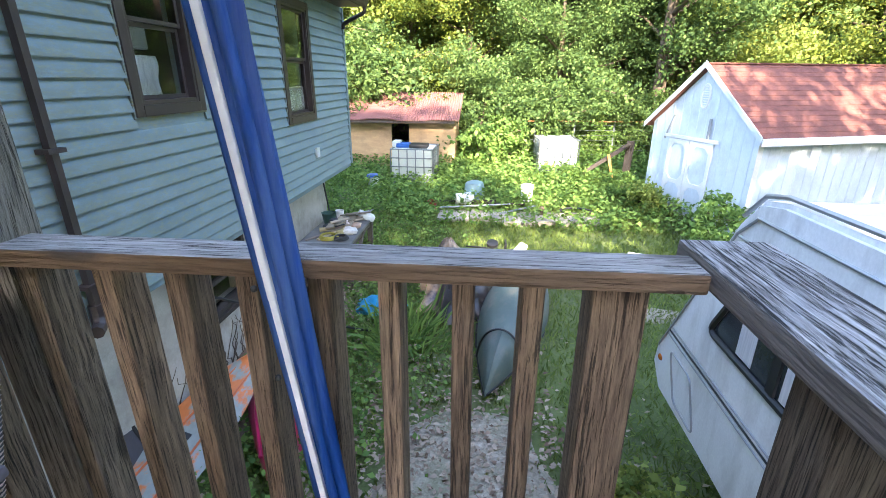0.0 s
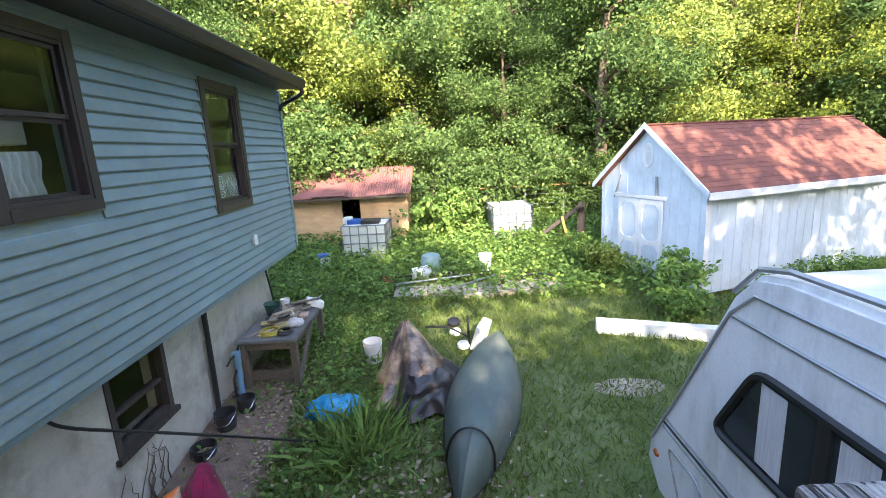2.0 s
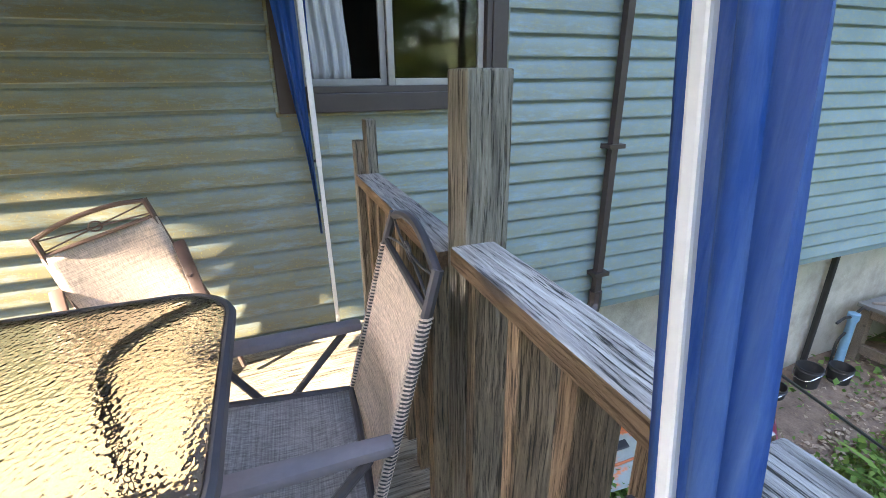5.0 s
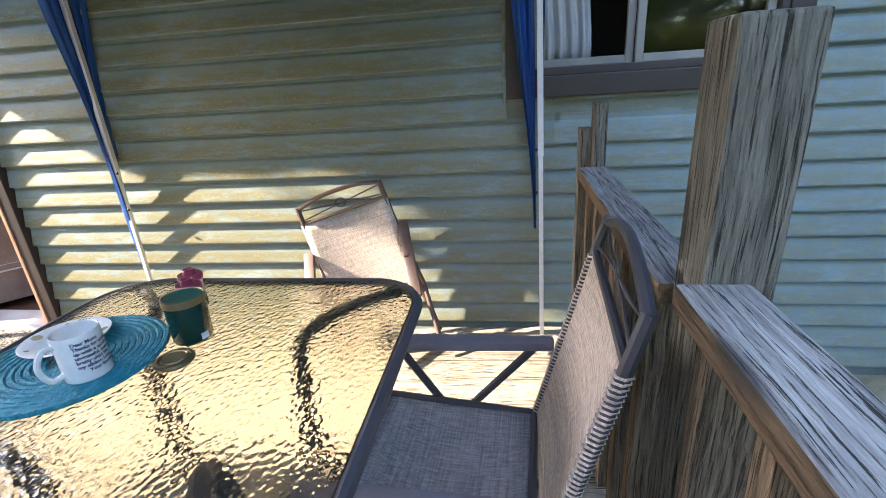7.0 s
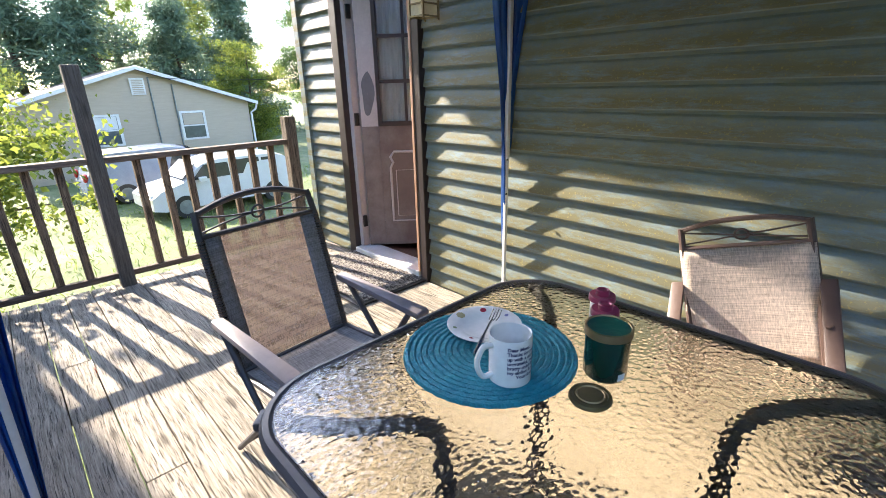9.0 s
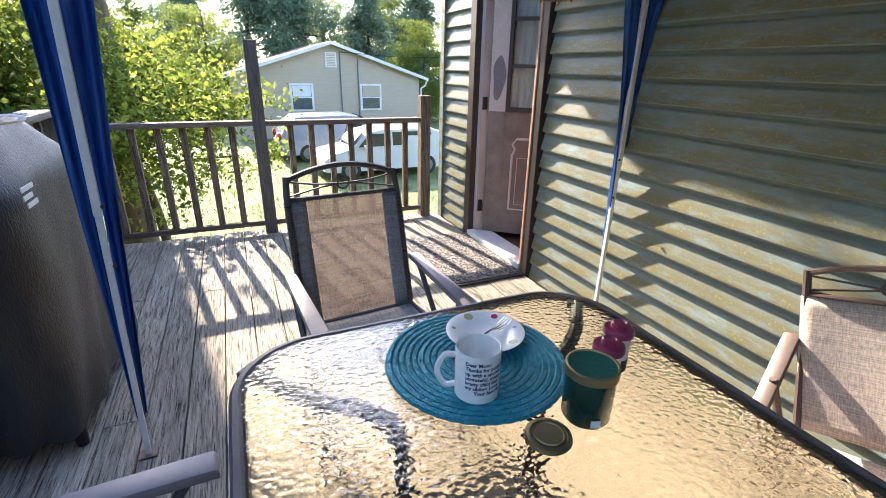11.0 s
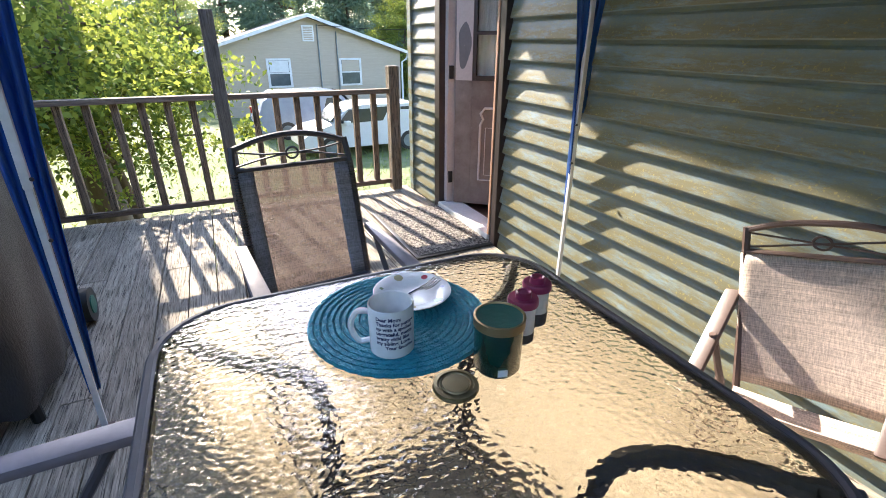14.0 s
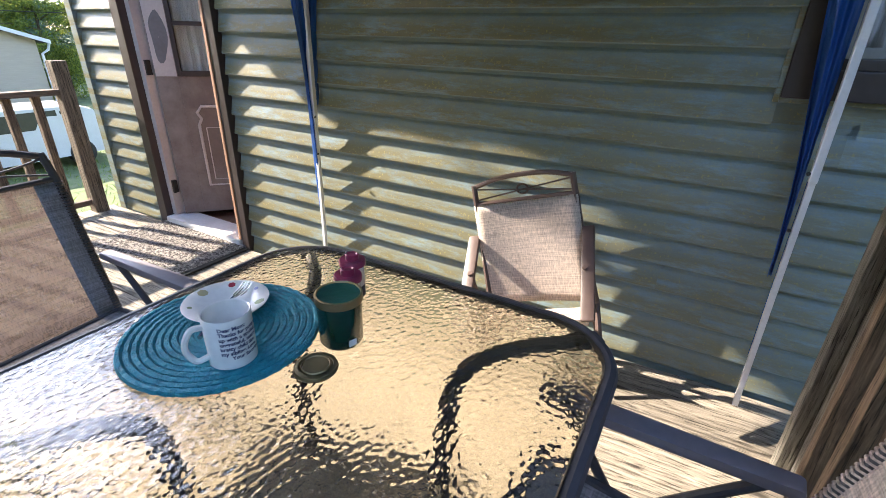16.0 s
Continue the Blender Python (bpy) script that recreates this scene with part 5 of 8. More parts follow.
lathe(bm, [(0.0395, 0.1005), (0.02, 0.099), (0, 0.0985)], 36)
part("wax", bm, M_WAX, cj, "green wax", True)
bm = nb()
sheet(bm, [[(0.0416 * math.cos(a), 0.0416 * math.sin(a), z) for a in np.linspace(1.05, 1.45, 6)] for z in (0.008, 0.022)])
part("sticker", bm, M_WHITE, cj, "small pale sticker")
ld = thing("jar_lid", (1.303, 0.298, TZ), "brass-coloured jar lid lying on the glass", "lid")
bm = nb()
lathe(bm, [(0, 0), (0.036, 0), (0.038, 0.004), (0.036, 0.009), (0.030, 0.010), (0.029, 0.007), (0.023, 0.007), (0.022, 0.010), (0, 0.011)], 36)
part("disc", bm, mat("lid_metal", (0.20, 0.16, 0.08), (0.12, 0.10, 0.05), rough=0.4, metal=0.7, bump=0.03), ld, "", True)
bm = nb()
lathe(bm, [(0.0225, 0.0095), (0.024, 0.0115), (0.0255, 0.0095)], 36)
part("inner_ring", bm, M_BRASS, ld, "", True)
M_PINKLID = mat("pink_plastic", (0.28, 0.03, 0.08), (0.22, 0.022, 0.06), rough=0.35, bump=0.02)
M_CLEAR = mat("clear_plastic", (0.80, 0.78, 0.74), (0.72, 0.70, 0.66), rough=0.25, bump=0.02, trans=0.2)
M_PEPPER = mat("pepper", (0.10, 0.085, 0.075), (0.04, 0.035, 0.03), rough=0.9, scale=200)
for x, y, fill in ((1.130, 0.227, 0.02), (1.072, 0.190, 0.028)):
    sh = thing("shaker", (x, y, TZ), "clear plastic spice shaker with a raspberry-red lid", "shaker", "spice shakers")
    bm = nb()
    lathe(bm, [(0, 0), (0.023, 0), (0.0245, 0.003), (0.0245, 0.075), (0.0235, 0.08), (0, 0.08)], 28)
    part("bottle", bm, M_CLEAR, sh, "", True)
    bm = nb()
    lathe(bm, [(0.0249, 0.002), (0.0251, fill), (0.0249, fill + 0.001)], 28)
    part("contents", bm, M_PEPPER, sh, "grey ground spice", True)
    bm = nb()
    lathe(bm, [(0.0245, 0.074), (0.0285, 0.076), (0.0285, 0.086), (0.0265, 0.089), (0.015, 0.089), (0.0145, 0.099), (0.012, 0.101), (0.009, 0.098), (0, 0.098)], 28)
    part("lid", bm, M_PINKLID, sh, "raspberry-red lid", True)

# ---- grill under its cover ----
gr_ = thing("covered_grill", (2.50, -1.28, 0.0), "barbecue grill under a creased black cover on the deck", "grill")
M_COVER = mat("black_cover", (0.04, 0.038, 0.039), (0.022, 0.021, 0.022), rough=0.5, spec=0.5, scale=5, stretch=(1, 1, 0.3), bump=0.5, fine=200)
bm = nb()
rows = []
for i in range(25):
    f = i / 24
    z = 1.075 - 1.0 * f if i else 1.08
    row = []
    for j in range(65):
        a = 2 * math.pi * j / 64
        c, s = math.cos(a), math.sin(a)
        k = (abs(c) ** 5 + abs(s) ** 5) ** (-0.2)
        grow = min(1.0, 0.55 + 0.45 * min(1, f * 7))
        hx, hy = 0.215 * grow, (0.42 if f > 0.25 else 0.34 + 0.08 * f / 0.25) * grow
        fold = 1 + 0.025 * noise.noise((c * 7, s * 7, z * 9)) + 0.06 * f * math.sin(9 * a + 3 * math.sin(4 * f + a)) + 0.03 * noise.noise((c * 3, s * 3, z * 4))
        dome = 0.06 * math.exp(-((f - 0.0) * 14) ** 2)
        row.append((hx * k * c * fold, hy * k * s * fold, z - 0.10 * (1 - grow) * -0.2 + dome * 0))
    rows.append(row)
sheet(bm, rows)
bm.faces.new([v for v in list(bm.verts)[:64]])
bmesh.ops.recalc_face_normals(bm, faces=bm.faces)
part("cover", bm, M_COVER, gr_, "", "all")
M_PRINT = mat("white_print", (0.6, 0.6, 0.6), (0.5, 0.5, 0.5), rough=0.6, bump=0.1)
bm = nb()
for w_, y_, z_ in ((0.09, 0.32, 0.93), (0.07, 0.33, 0.905), (0.08, 0.31, 0.88)):
    box(bm, -0.2325, -0.229, y_ - w_ / 2, y_ + w_ / 2, z_ - 0.007, z_ + 0.007)
part("printed_bars", bm, M_PRINT, gr_, "pale printed marks")
bm = nb()
tube(bm, [(0.0 + 0.16 * math.cos(a * math.pi / 16), -0.02 + 0.20 * math.sin(a * math.pi / 16), 1.088) for a in range(32)], 0.006, 5, closed=True, flat=0.4)
for r in (0.05, 0.1):
    box(bm, -r, r, -0.05 + r, -0.03 + r, 1.084, 1.09)
part("printed_badge", bm, M_PRINT, gr_, "pale round printed badge")
for y_ in (-0.36,):
    bm = nb()
    cyl(bm, (-0.24, y_, 0.085), (-0.20, y_, 0.085), 0.083, n=24)
    wh = part("wheel", bm, M_BLACKRUB, gr_, "", True)
    bm = nb()
    cyl(bm, (-0.245, y_, 0.085), (-0.238, y_, 0.085), 0.045, n=16)
    part("hub", bm, mat("green_hub", (0.03, 0.16, 0.12), rough=0.5), wh)
for x_, y_ in ((-0.17, 0.34), (0.17, 0.34), (0.17, -0.34)):
    bm = nb()
    cyl(bm, (x_, y_, 0.002), (x_, y_, 0.12), 0.02, n=10)
    part("foot", bm, M_BLACKRUB, gr_)

# ---- camper ----
cp = thing("camper_trailer", (3.75, 0.6, ground_z(4, 1)), "white travel trailer with grimy skin and a dark side window", "camper")
CZ = -ground_z(4, 1)
prof = [(-3.4, -0.98), (-3.6, -0.5), (-3.6, 0.35), (-3.45, 0.62), (-3.2, 0.72), (2.10, 0.72), (2.28, 0.69), (2.44, 0.54), (2.85, -0.15), (3.17, -0.66), (3.20, -0.86), (3.02, -1.02), (2.3, -1.0)]
bm = nb()
extrude_poly(bm, [(0, y, z + CZ) for y, z in prof], (2.1, 0, 0))
es = [e for e in bm.edges if abs(e.verts[0].co.x - e.verts[1].co.x) < 1e-4]
bmesh.ops.bevel(bm, geom=es, offset=0.025, segments=2, affect="EDGES")
part("body", bm, M_CAMPER, cp, "", True)
M_ALU = mat("aluminium_trim", (0.42, 0.43, 0.43), (0.32, 0.33, 0.33), rough=0.4, metal=0.6, bump=0.03)


def offset_line(pts, r, material, name, label=""):
    bm = nb()
    tube(bm, pts, r, 6)
    return part(name, bm, material, cp, label)


offset_line([(-0.006, y, z + CZ) for y, z in ((-3.4, 0.60), (2.0, 0.60), (2.26, 0.60), (2.42, 0.47), (2.83, -0.20), (3.13, -0.68))], 0.009, M_ALU, "edge_trim")
offset_line([(-0.006, y, z + CZ) for y, z in ((-3.4, 0.46), (2.40, 0.46))], 0.008, M_ALU, "edge_trim")
offset_line([(0.03, y, z + CZ) for y, z in ((-3.4, 0.745), (2.12, 0.745), (2.30, 0.71), (2.46, 0.56))], 0.014, M_ALU, "roof_rail")
for z in (-0.44, -0.475, -0.51):
    offset_line([(-0.004, -3.5, z + CZ), (-0.004, 3.0 + (z + 0.44) * 0, z + CZ)], 0.006, M_ALU if z != -0.475 else M_BLACKRUB, "side_stripe")


def rounded_poly(pts, r, n=5):
    out = []
    k = len(pts)
    for i in range(k):
        p, a, b = Vector(pts[i]), Vector(pts[i - 1]), Vector(pts[(i + 1) % k])
        u, v = (a - p).normalized() * r, (b - p).normalized() * r
        for j in range(n + 1):
            t = j / n
            out.append(((p + u) * (1 - t) ** 2 + p * 2 * t * (1 - t) + (p + v) * t * t))
    return out


wpoly = [(0, 2.47, -0.17 + CZ), (0, 2.20, 0.28 + CZ), (0, 1.35, 0.28 + CZ), (0, 1.35, -0.17 + CZ)]
bm = nb()
tube(bm, [p + Vector((-0.012, 0, 0)) for p in rounded_poly(wpoly, 0.09)], 0.020, 6, closed=True)
wf = part("window", bm, M_BLACKRUB, cp, "black rubber-framed window", True)
bm = nb()
extrude_poly(bm, [p + Vector((-0.006, 0, 0)) for p in rounded_poly(wpoly, 0.09)], (0.003, 0, 0))
part("pane", bm, mat("camper_glass", (0.035, 0.04, 0.042), (0.02, 0.024, 0.026), rough=0.08, bump=0), wf, "dark tinted pane")
for y_ in (1.62, 2.02):
    bm = nb()
    box(bm, -0.0085, -0.0065, y_, y_ + 0.15, -0.14 + CZ, 0.24 + CZ)
    part("blind", bm, M_CURTAIN, wf, "pale curtain behind the pane")
bm = nb()
box(bm, -0.02, -0.004, 1.80, 1.86, -0.15 + CZ, 0.27 + CZ)
part("mullion", bm, M_BLACKRUB, wf)
bm = nb()
tube(bm, [p for p in rounded_poly([(-0.004, 2.92, -0.60 + CZ), (-0.004, 2.58, -0.60 + CZ), (-0.004, 2.40, -0.92 + CZ), (-0.004, 2.74, -0.92 + CZ)], 0.06)], 0.008, 6, closed=True)
part("hatch", bm, M_ALU, cp, "small storage hatch")
bm = nb()
bmesh.ops.create_uvsphere(bm, u_segments=10, v_segments=6, radius=0.035, matrix=Matrix.Translation((0.0, 3.07, -0.76 + CZ)) @ Matrix.Diagonal((0.5, 1, 0.7, 1)))
part("marker_light", bm, mat("amber_lens", (0.55, 0.14, 0.02), rough=0.2, bump=0), cp, "amber marker light")
bm = nb()
box(bm, 0.4, 0.8, -1.4, -1.0, 0.745 + CZ, 0.86 + CZ, 0.02)
box(bm, 0.7, 1.1, 1.0, 1.4, 0.745 + CZ, 0.83 + CZ, 0.02)
part("roof_vent", bm, M_WHITE, cp)
for y_ in (-0.9, -1.6):
    bm = nb()
    cyl(bm, (0.06, y_, 0.32), (0.24, y_, 0.32), 0.31, n=24)
    wl = part("wheel", bm, M_BLACKRUB, cp, "", True)
bm = nb()
box(bm, 0.3, 0.4, -3.3, 2.6, CZ - 1.12, CZ - 1.0)
box(bm, 1.7, 1.8, -3.3, 2.6, CZ - 1.12, CZ - 1.0)
box(bm, 1.0, 1.1, 2.0, 4.1, CZ - 1.16, CZ - 1.04)
box(bm, 1.02, 1.08, 3.7, 3.76, 0.0, CZ - 1.05)
part("chassis", bm, M_BLACKRUB, cp)

# ---- shed ----
sx, sy = 6.57, 8.16
shed_z = ground_z(6.6, 9)
ang = math.degrees(math.atan2(2.41, -0.81)) - 90
sd = thing("garden_shed", pose(sx, sy, shed_z - 0.05, 0, 0, ang), "pale blue-grey wooden shed with white trim and red shingle roof", "shed")
SWD, SLN, SEH, SRH = 2.55, 5.2, 1.78, 2.78        # gable width along +y, length along +x, eave, ridge
bm = nb()
extrude_poly(bm, [(0, 0, 0.05), (0, 0, SEH), (0, SWD / 2, SRH), (0, SWD, SEH), (0, SWD, 0.05)], (SLN, 0, 0))
part("wall", bm, M_SHED, sd)
for i in range(26):
    bx("batten", (0.02 + i * 0.205, 0.035 + i * 0.205, -0.006, 0.001, 0.06, SEH - 0.02), M_SHED, sd, 0)
for i in range(12):
    y_ = 0.1 + i * 0.212
    h = SEH + (SRH - SEH) * (1 - abs(y_ - SWD / 2) / (SWD / 2)) - 0.05
    bx("batten", (-0.006, 0.001, y_, y_ + 0.015, 0.06, h), M_SHED, sd, 0)
for s in (0, 1):
    bm = nb()
    y0, y1 = (SWD / 2, -0.14) if s == 0 else (SWD / 2, SWD + 0.14)
    zt, zl = SRH + 0.02, SEH - 0.10
    extrude_poly(bm, [(-0.12, y0, zt), (-0.12, y1, zl), (-0.12, y1, zl + 0.05), (-0.12, y0, zt + 0.05)], (SLN + 0.24, 0, 0))
    rf = part("roof", bm, M_SHINGLE, sd)
    # shingle courses as thin laps
    if s == 0:
        d = Vector((0, y1 - y0, zl - zt))
        for k in range(15):
            a = Vector((0, y0, zt + 0.052)) + d * (k / 15)
            b = Vector((0, y0, zt + 0.052)) + d * ((k + 1.05) / 15)
            bm = nb()
            x = -0.12
            j = 0
            while x < SLN + 0.1:
                w_ = 0.30 + 0.04 * ((k * 7 + j * 3) % 3)
                x2 = min(x + w_, SLN + 0.12)
                off = 0.002 * ((j + k) % 3)
                vs = [bm.verts.new((x + 0.003, a.y, a.z + off)), bm.verts.new((x2 - 0.003, a.y, a.z + off)), bm.verts.new((x2 - 0.003, b.y, b.z + 0.010 + off)), bm.verts.new((x + 0.003, b.y, b.z + 0.010 + off)),
                      bm.verts.new((x + 0.003, b.y, b.z)), bm.verts.new((x2 - 0.003, b.y, b.z))]
                bm.faces.new(vs[:4])
                bm.faces.new((vs[3], vs[2], vs[5], vs[4]))
                x = x2
                j += 1
            bmesh.ops.recalc_face_normals(bm, faces=bm.faces)
            part("shingle_course", bm, M_SHINGLE, rf)
bm = nb()
box(bm, -0.13, SLN + 0.13, SWD / 2 - 0.07, SWD / 2 + 0.07, SRH + 0.05, SRH + 0.075, 0.01)
part("ridge_cap", bm, M_SHINGLE, sd)
bx("fascia", (-0.12, SLN + 0.12, -0.165, -0.142, SEH - 0.16, SEH - 0.04), M_WHITE, sd, 0.004)
bx("corner_trim", (-0.012, 0.09, -0.014, -0.0015, 0.06, SEH - 0.06), M_WHITE, sd, 0.003)
bx("corner_trim", (-0.014, -0.0015, -0.012, 0.08, 0.06, SEH - 0.06), M_SHED, sd, 0.003)
for s in (-1, 1):
    bm = nb()
    a, b = Vector((-0.14, SWD / 2, SRH + 0.0)), Vector((-0.14, SWD / 2 + s * (SWD / 2 + 0.14), SEH - 0.12))
    extrude_poly(bm, [a, b, b + Vector((0, 0, 0.10)), a + Vector((0, 0, 0.10))], (0.02, 0, 0))
    part("rake_board", bm, M_SHED, sd)
# double doors on the gable
DY_, DW_, DH_ = 0.86, 0.56, 1.52
for k in range(2):
    y0 = DY_ + k * (DW_ + 0.01)
    dr = bx("door", (-0.028, -0.008, y0, y0 + DW_, 0.08, DH_), M_SHED, sd, 0.003)
    bm = nb()
    for dd in ((y0 + 0.001, y0 + 0.075, 0.085, DH_ - 0.005), (y0 + DW_ - 0.075, y0 + DW_ - 0.001, 0.085, DH_ - 0.005), (y0 + 0.075, y0 + DW_ - 0.075, 0.085, 0.16), (y0 + 0.075, y0 + DW_ - 0.075, DH_ - 0.09, DH_ - 0.005), (y0 + 0.075, y0 + DW_ - 0.075, 0.68, 0.76)):
        box(bm, -0.042, -0.029, dd[0], dd[1], dd[2], dd[3])
    for zc, sg in ((0.16, 1), (DH_ - 0.09, -1), (0.68, -1), (0.76, 1)):
        for e_, dirn in ((y0 + 0.075, 1), (y0 + DW_ - 0.075, -1)):
            extrude_poly(bm, [(-0.041, e_, zc), (-0.041, e_ + dirn * 0.10, zc), (-0.041, e_, zc + sg * 0.10)], (0.012, 0, 0))
    part("door_trim", bm, M_WHITE, dr)
bx("track", (-0.055, -0.029, DY_ - 0.1, DY_ + 2 * DW_ + 0.12, DH_ + 0.01, DH_ + 0.07), M_WHITE, sd, 0.004)
M_GREYBAR = mat("grey_hook", (0.28, 0.30, 0.31), rough=0.6)
bx("hook_bar", (-0.05, -0.03, DY_ + 0.14, DY_ + 0.19, DH_ + 0.05, DH_ + 0.42), M_GREYBAR, sd, 0.004)
bm = nb()
box(bm, -0.05, -0.03, 0, 0.035, -0.25, 0.25, 0.003, Matrix.Translation((0, DY_ + 1.15, DH_ + 0.2)) @ pose(0, 0, 0, 22, 0, 0))
part("hook_bar", bm, M_GREYBAR, sd)
bm = nb()
tube(bm, [(-0.012, SWD / 2 + 0.10 * math.cos(a * math.pi / 12), 2.30 + 0.20 * math.sin(a * math.pi / 12)) for a in range(24)], 0.022, 6, closed=True)
vt = part("vent", bm, M_WHITE, sd, "oval louvred vent", True)
for i in range(9):
    z = 2.14 + i * 0.04
    w_ = 0.095 * math.sqrt(max(0.05, 1 - ((z - 2.30) / 0.20) ** 2))
    bx("louvre", (-0.022, -0.008, SWD / 2 - w_, SWD / 2 + w_, z - 0.008, z + 0.012), M_WHITE, vt, 0.001)

# ---- hut ----
hz = ground_z(0, 12.6)
ht = thing("storage_hut", (-1.45, 12.55, hz - 0.05), "plywood hut with a sagging red corrugated roof", "hut")
bx("wall", (0.0, 1.32, 0, 0.03, 0, 1.22), M_PLY, ht)
bx("wall", (1.78, 2.98, 0, 0.03, 0, 1.22), M_PLY, ht)
bx("wall", (1.32, 1.78, 0.0, 0.03, 1.12, 1.22), M_PLY, ht)
bx("wall", (2.95, 2.98, 0.03, 1.5, 0, 1.32), M_PLY, ht)
bx("wall", (0.0, 0.03, 0.03, 1.5, 0, 1.32), M_PLY, ht)
# back wall and floor near-black, the hut's inner shade painted on
bx("wall", (0.03, 2.95, 1.47, 1.5, 0, 1.66), M_INNER_SHADE, ht)
bx("floor", (0.03, 2.95, 0.03, 1.47, 0, 0.04), M_INNER_SHADE, ht)
bx("corner_post", (2.9, 2.985, -0.012, 0.0, 0, 1.22), M_PLY, ht)
for k in range(4):
    bm = nb()
    n = 26
    rows = []
    for i in range(8):
        f = i / 7
        rows.append([(-0.12 + k * 0.80 + 0.815 * j / n, -0.30 + 2.0 * f, 1.235 + 0.005 * (k % 2) + 0.60 * f + 0.018 * math.cos(j * math.pi) - 0.03 * math.sin(math.pi * f) * (1 + 0.5 * (k % 2)) + 0.02 * math.sin(k * 2.1) * (1 - f)) for j in range(n + 1)])
    sheet(bm, rows, 0.004)
    part("roof_sheet", bm, M_RUSTROOF, ht)
bx("eave_board", (0.0, 2.98, -0.28, -0.24, 1.16, 1.215), M_OLDFRAME, ht)

# ---- tanks in cages ----
M_TANK = mat("tank_plastic", (0.58, 0.62, 0.58), (0.48, 0.53, 0.48), rough=0.45, bump=0.05, stain=(0.45, 0.5, 0.4), stain_scale=2, stain_amt=0.4)
M_CAGE = mat("galvanised", (0.24, 0.27, 0.28), (0.16, 0.18, 0.19), rough=0.5, metal=0.6, bump=0.05)


def tote(x, y, yaw, label):
    t = thing("water_tote", pose(x, y, ground_z(x, y) - 0.05, 0, 0, yaw), label, "tank", "caged water tanks")
    bx("pallet", (-0.5, 0.5, -0.5, 0.5, 0.0, 0.12), M_CAGE, t, 0.01)
    bx("tank", (-0.475, 0.475, -0.475, 0.475, 0.121, 0.80), M_TANK, t, 0.05)
    for i in range(6):
        p = -0.49 + i * 0.196
        for a in ((p, -0.49), (p, 0.49), (-0.49, p), (0.49, p)):
            bm = nb()
            cyl(bm, (a[0], a[1], 0.12), (a[0], a[1], 0.80), 0.013, n=6)
            part("cage_upright", bm, M_CAGE, t)
    for z in (0.2, 0.40, 0.60, 0.80):
        bm = nb()
        tube(bm, [(-0.49, -0.49, z), (0.49, -0.49, z), (0.49, 0.49, z), (-0.49, 0.49, z)], 0.014, 6, closed=True)
        part("cage_hoop", bm, M_CAGE, t)
    return t


tote(0.64, 11.5, -2, "caged white plastic water tank with junk on top")
tote(4.10, 12.65, 3, "caged white plastic water tank among the weeds")
M_BLUEP = mat("blue_plastic", (0.02, 0.11, 0.36), (0.015, 0.08, 0.27), rough=0.4)
for x, y, z, d, mm, nm in ((0.45, 11.4, 0.75, (0.22, 0.16, 0.10), M_BLUEP, "blue_box"), (0.85, 11.35, 0.75, (0.30, 0.2, 0.09), M_BLACKRUB, "black_tray"), (0.25, 11.5, 0.75, (0.13, 0.16, 0.14), M_TANK, "jug")):
    bm = nb()
    box(bm, x - d[0], x + d[0] * 0.4, y - d[1], y + d[1], ground_z(x, 11.5) + z + 0.002, ground_z(x, 11.5) + z + d[2], 0.02)
    tagged(part(nm, bm, mm), {"blue_box": "blue plastic box on the tank", "black_tray": "black tray lying on the tank", "jug": "whitish plastic jug on the tank"}[nm], "container")

# ---- boats ----
M_CANOE = mat("canoe_green", (0.085, 0.115, 0.10), (0.06, 0.085, 0.075), rough=0.6, scale=2, bump=0.1, stain=(0.17, 0.145, 0.12), stain_scale=5.0, stain_amt=0.7, stain_stretch=(1, 0.5, 1))


def hull(L, W, H, material, name, keel=0.012, nose=1.6, n=36, m=14, taper=0.8, round_=0.55):
    """An upturned hull along y."""
    bm = nb()
    rows = []
    for i in range(n + 1):
        f = 2 * i / n - 1
        w = W / 2 * max(0.0, 1 - abs(f) ** nose) ** taper
        h = H * (0.9 + 0.1 * (1 - f * f)) * max(0.12, 1 - abs(f) ** 7)
        rim = 0.10 * abs(f) ** 3
        row = []
        for j in range(m + 1):
            a = math.pi * j / m
            x = -math.cos(a)
            z = math.sin(a) ** round_
            row.append((w * math.copysign(abs(x) ** 0.8, x), f * L / 2, h * z * (1) + (keel if j == m // 2 else 0) - 0.0 * rim))
        rows.append(row)
    sheet(bm, rows, 0.008)
    return bm


cn = thing("canoe", pose(2.77, 5.72, ground_z(2.8, 5.7) + 0.02, 2, 6, -13), "upturned olive-green canoe lying on the grass", "canoe")
part("hull", hull(3.2, 0.84, 0.42, M_CANOE, "hull", 0.02, 1.75, 40, 18, 1.05, 0.8), M_CANOE, cn, "", True)
bm = nb()
tube(bm, [(0.232 * math.cos(a), -1.03, 0.435 * math.sin(a) ** 0.8 if 0 < a < math.pi else 0.0) for a in np.linspace(0.02, math.pi - 0.02, 18)], 0.012, 6)
part("strap", bm, M_BLACKRUB, cn, "black strap over the hull")
bm = nb()
tube(bm, [(0.425 * max(0, 1 - abs(f) ** 1.75) ** 1.05, f * 1.6, 0.012) for f in np.linspace(-0.98, 0.98, 30)], 0.012, 6)
tube(bm, [(-0.425 * max(0, 1 - abs(f) ** 1.75) ** 1.05, f * 1.6, 0.012) for f in np.linspace(-0.98, 0.98, 30)], 0.012, 6)
part("gunwale", bm, M_BLACKRUB, cn)
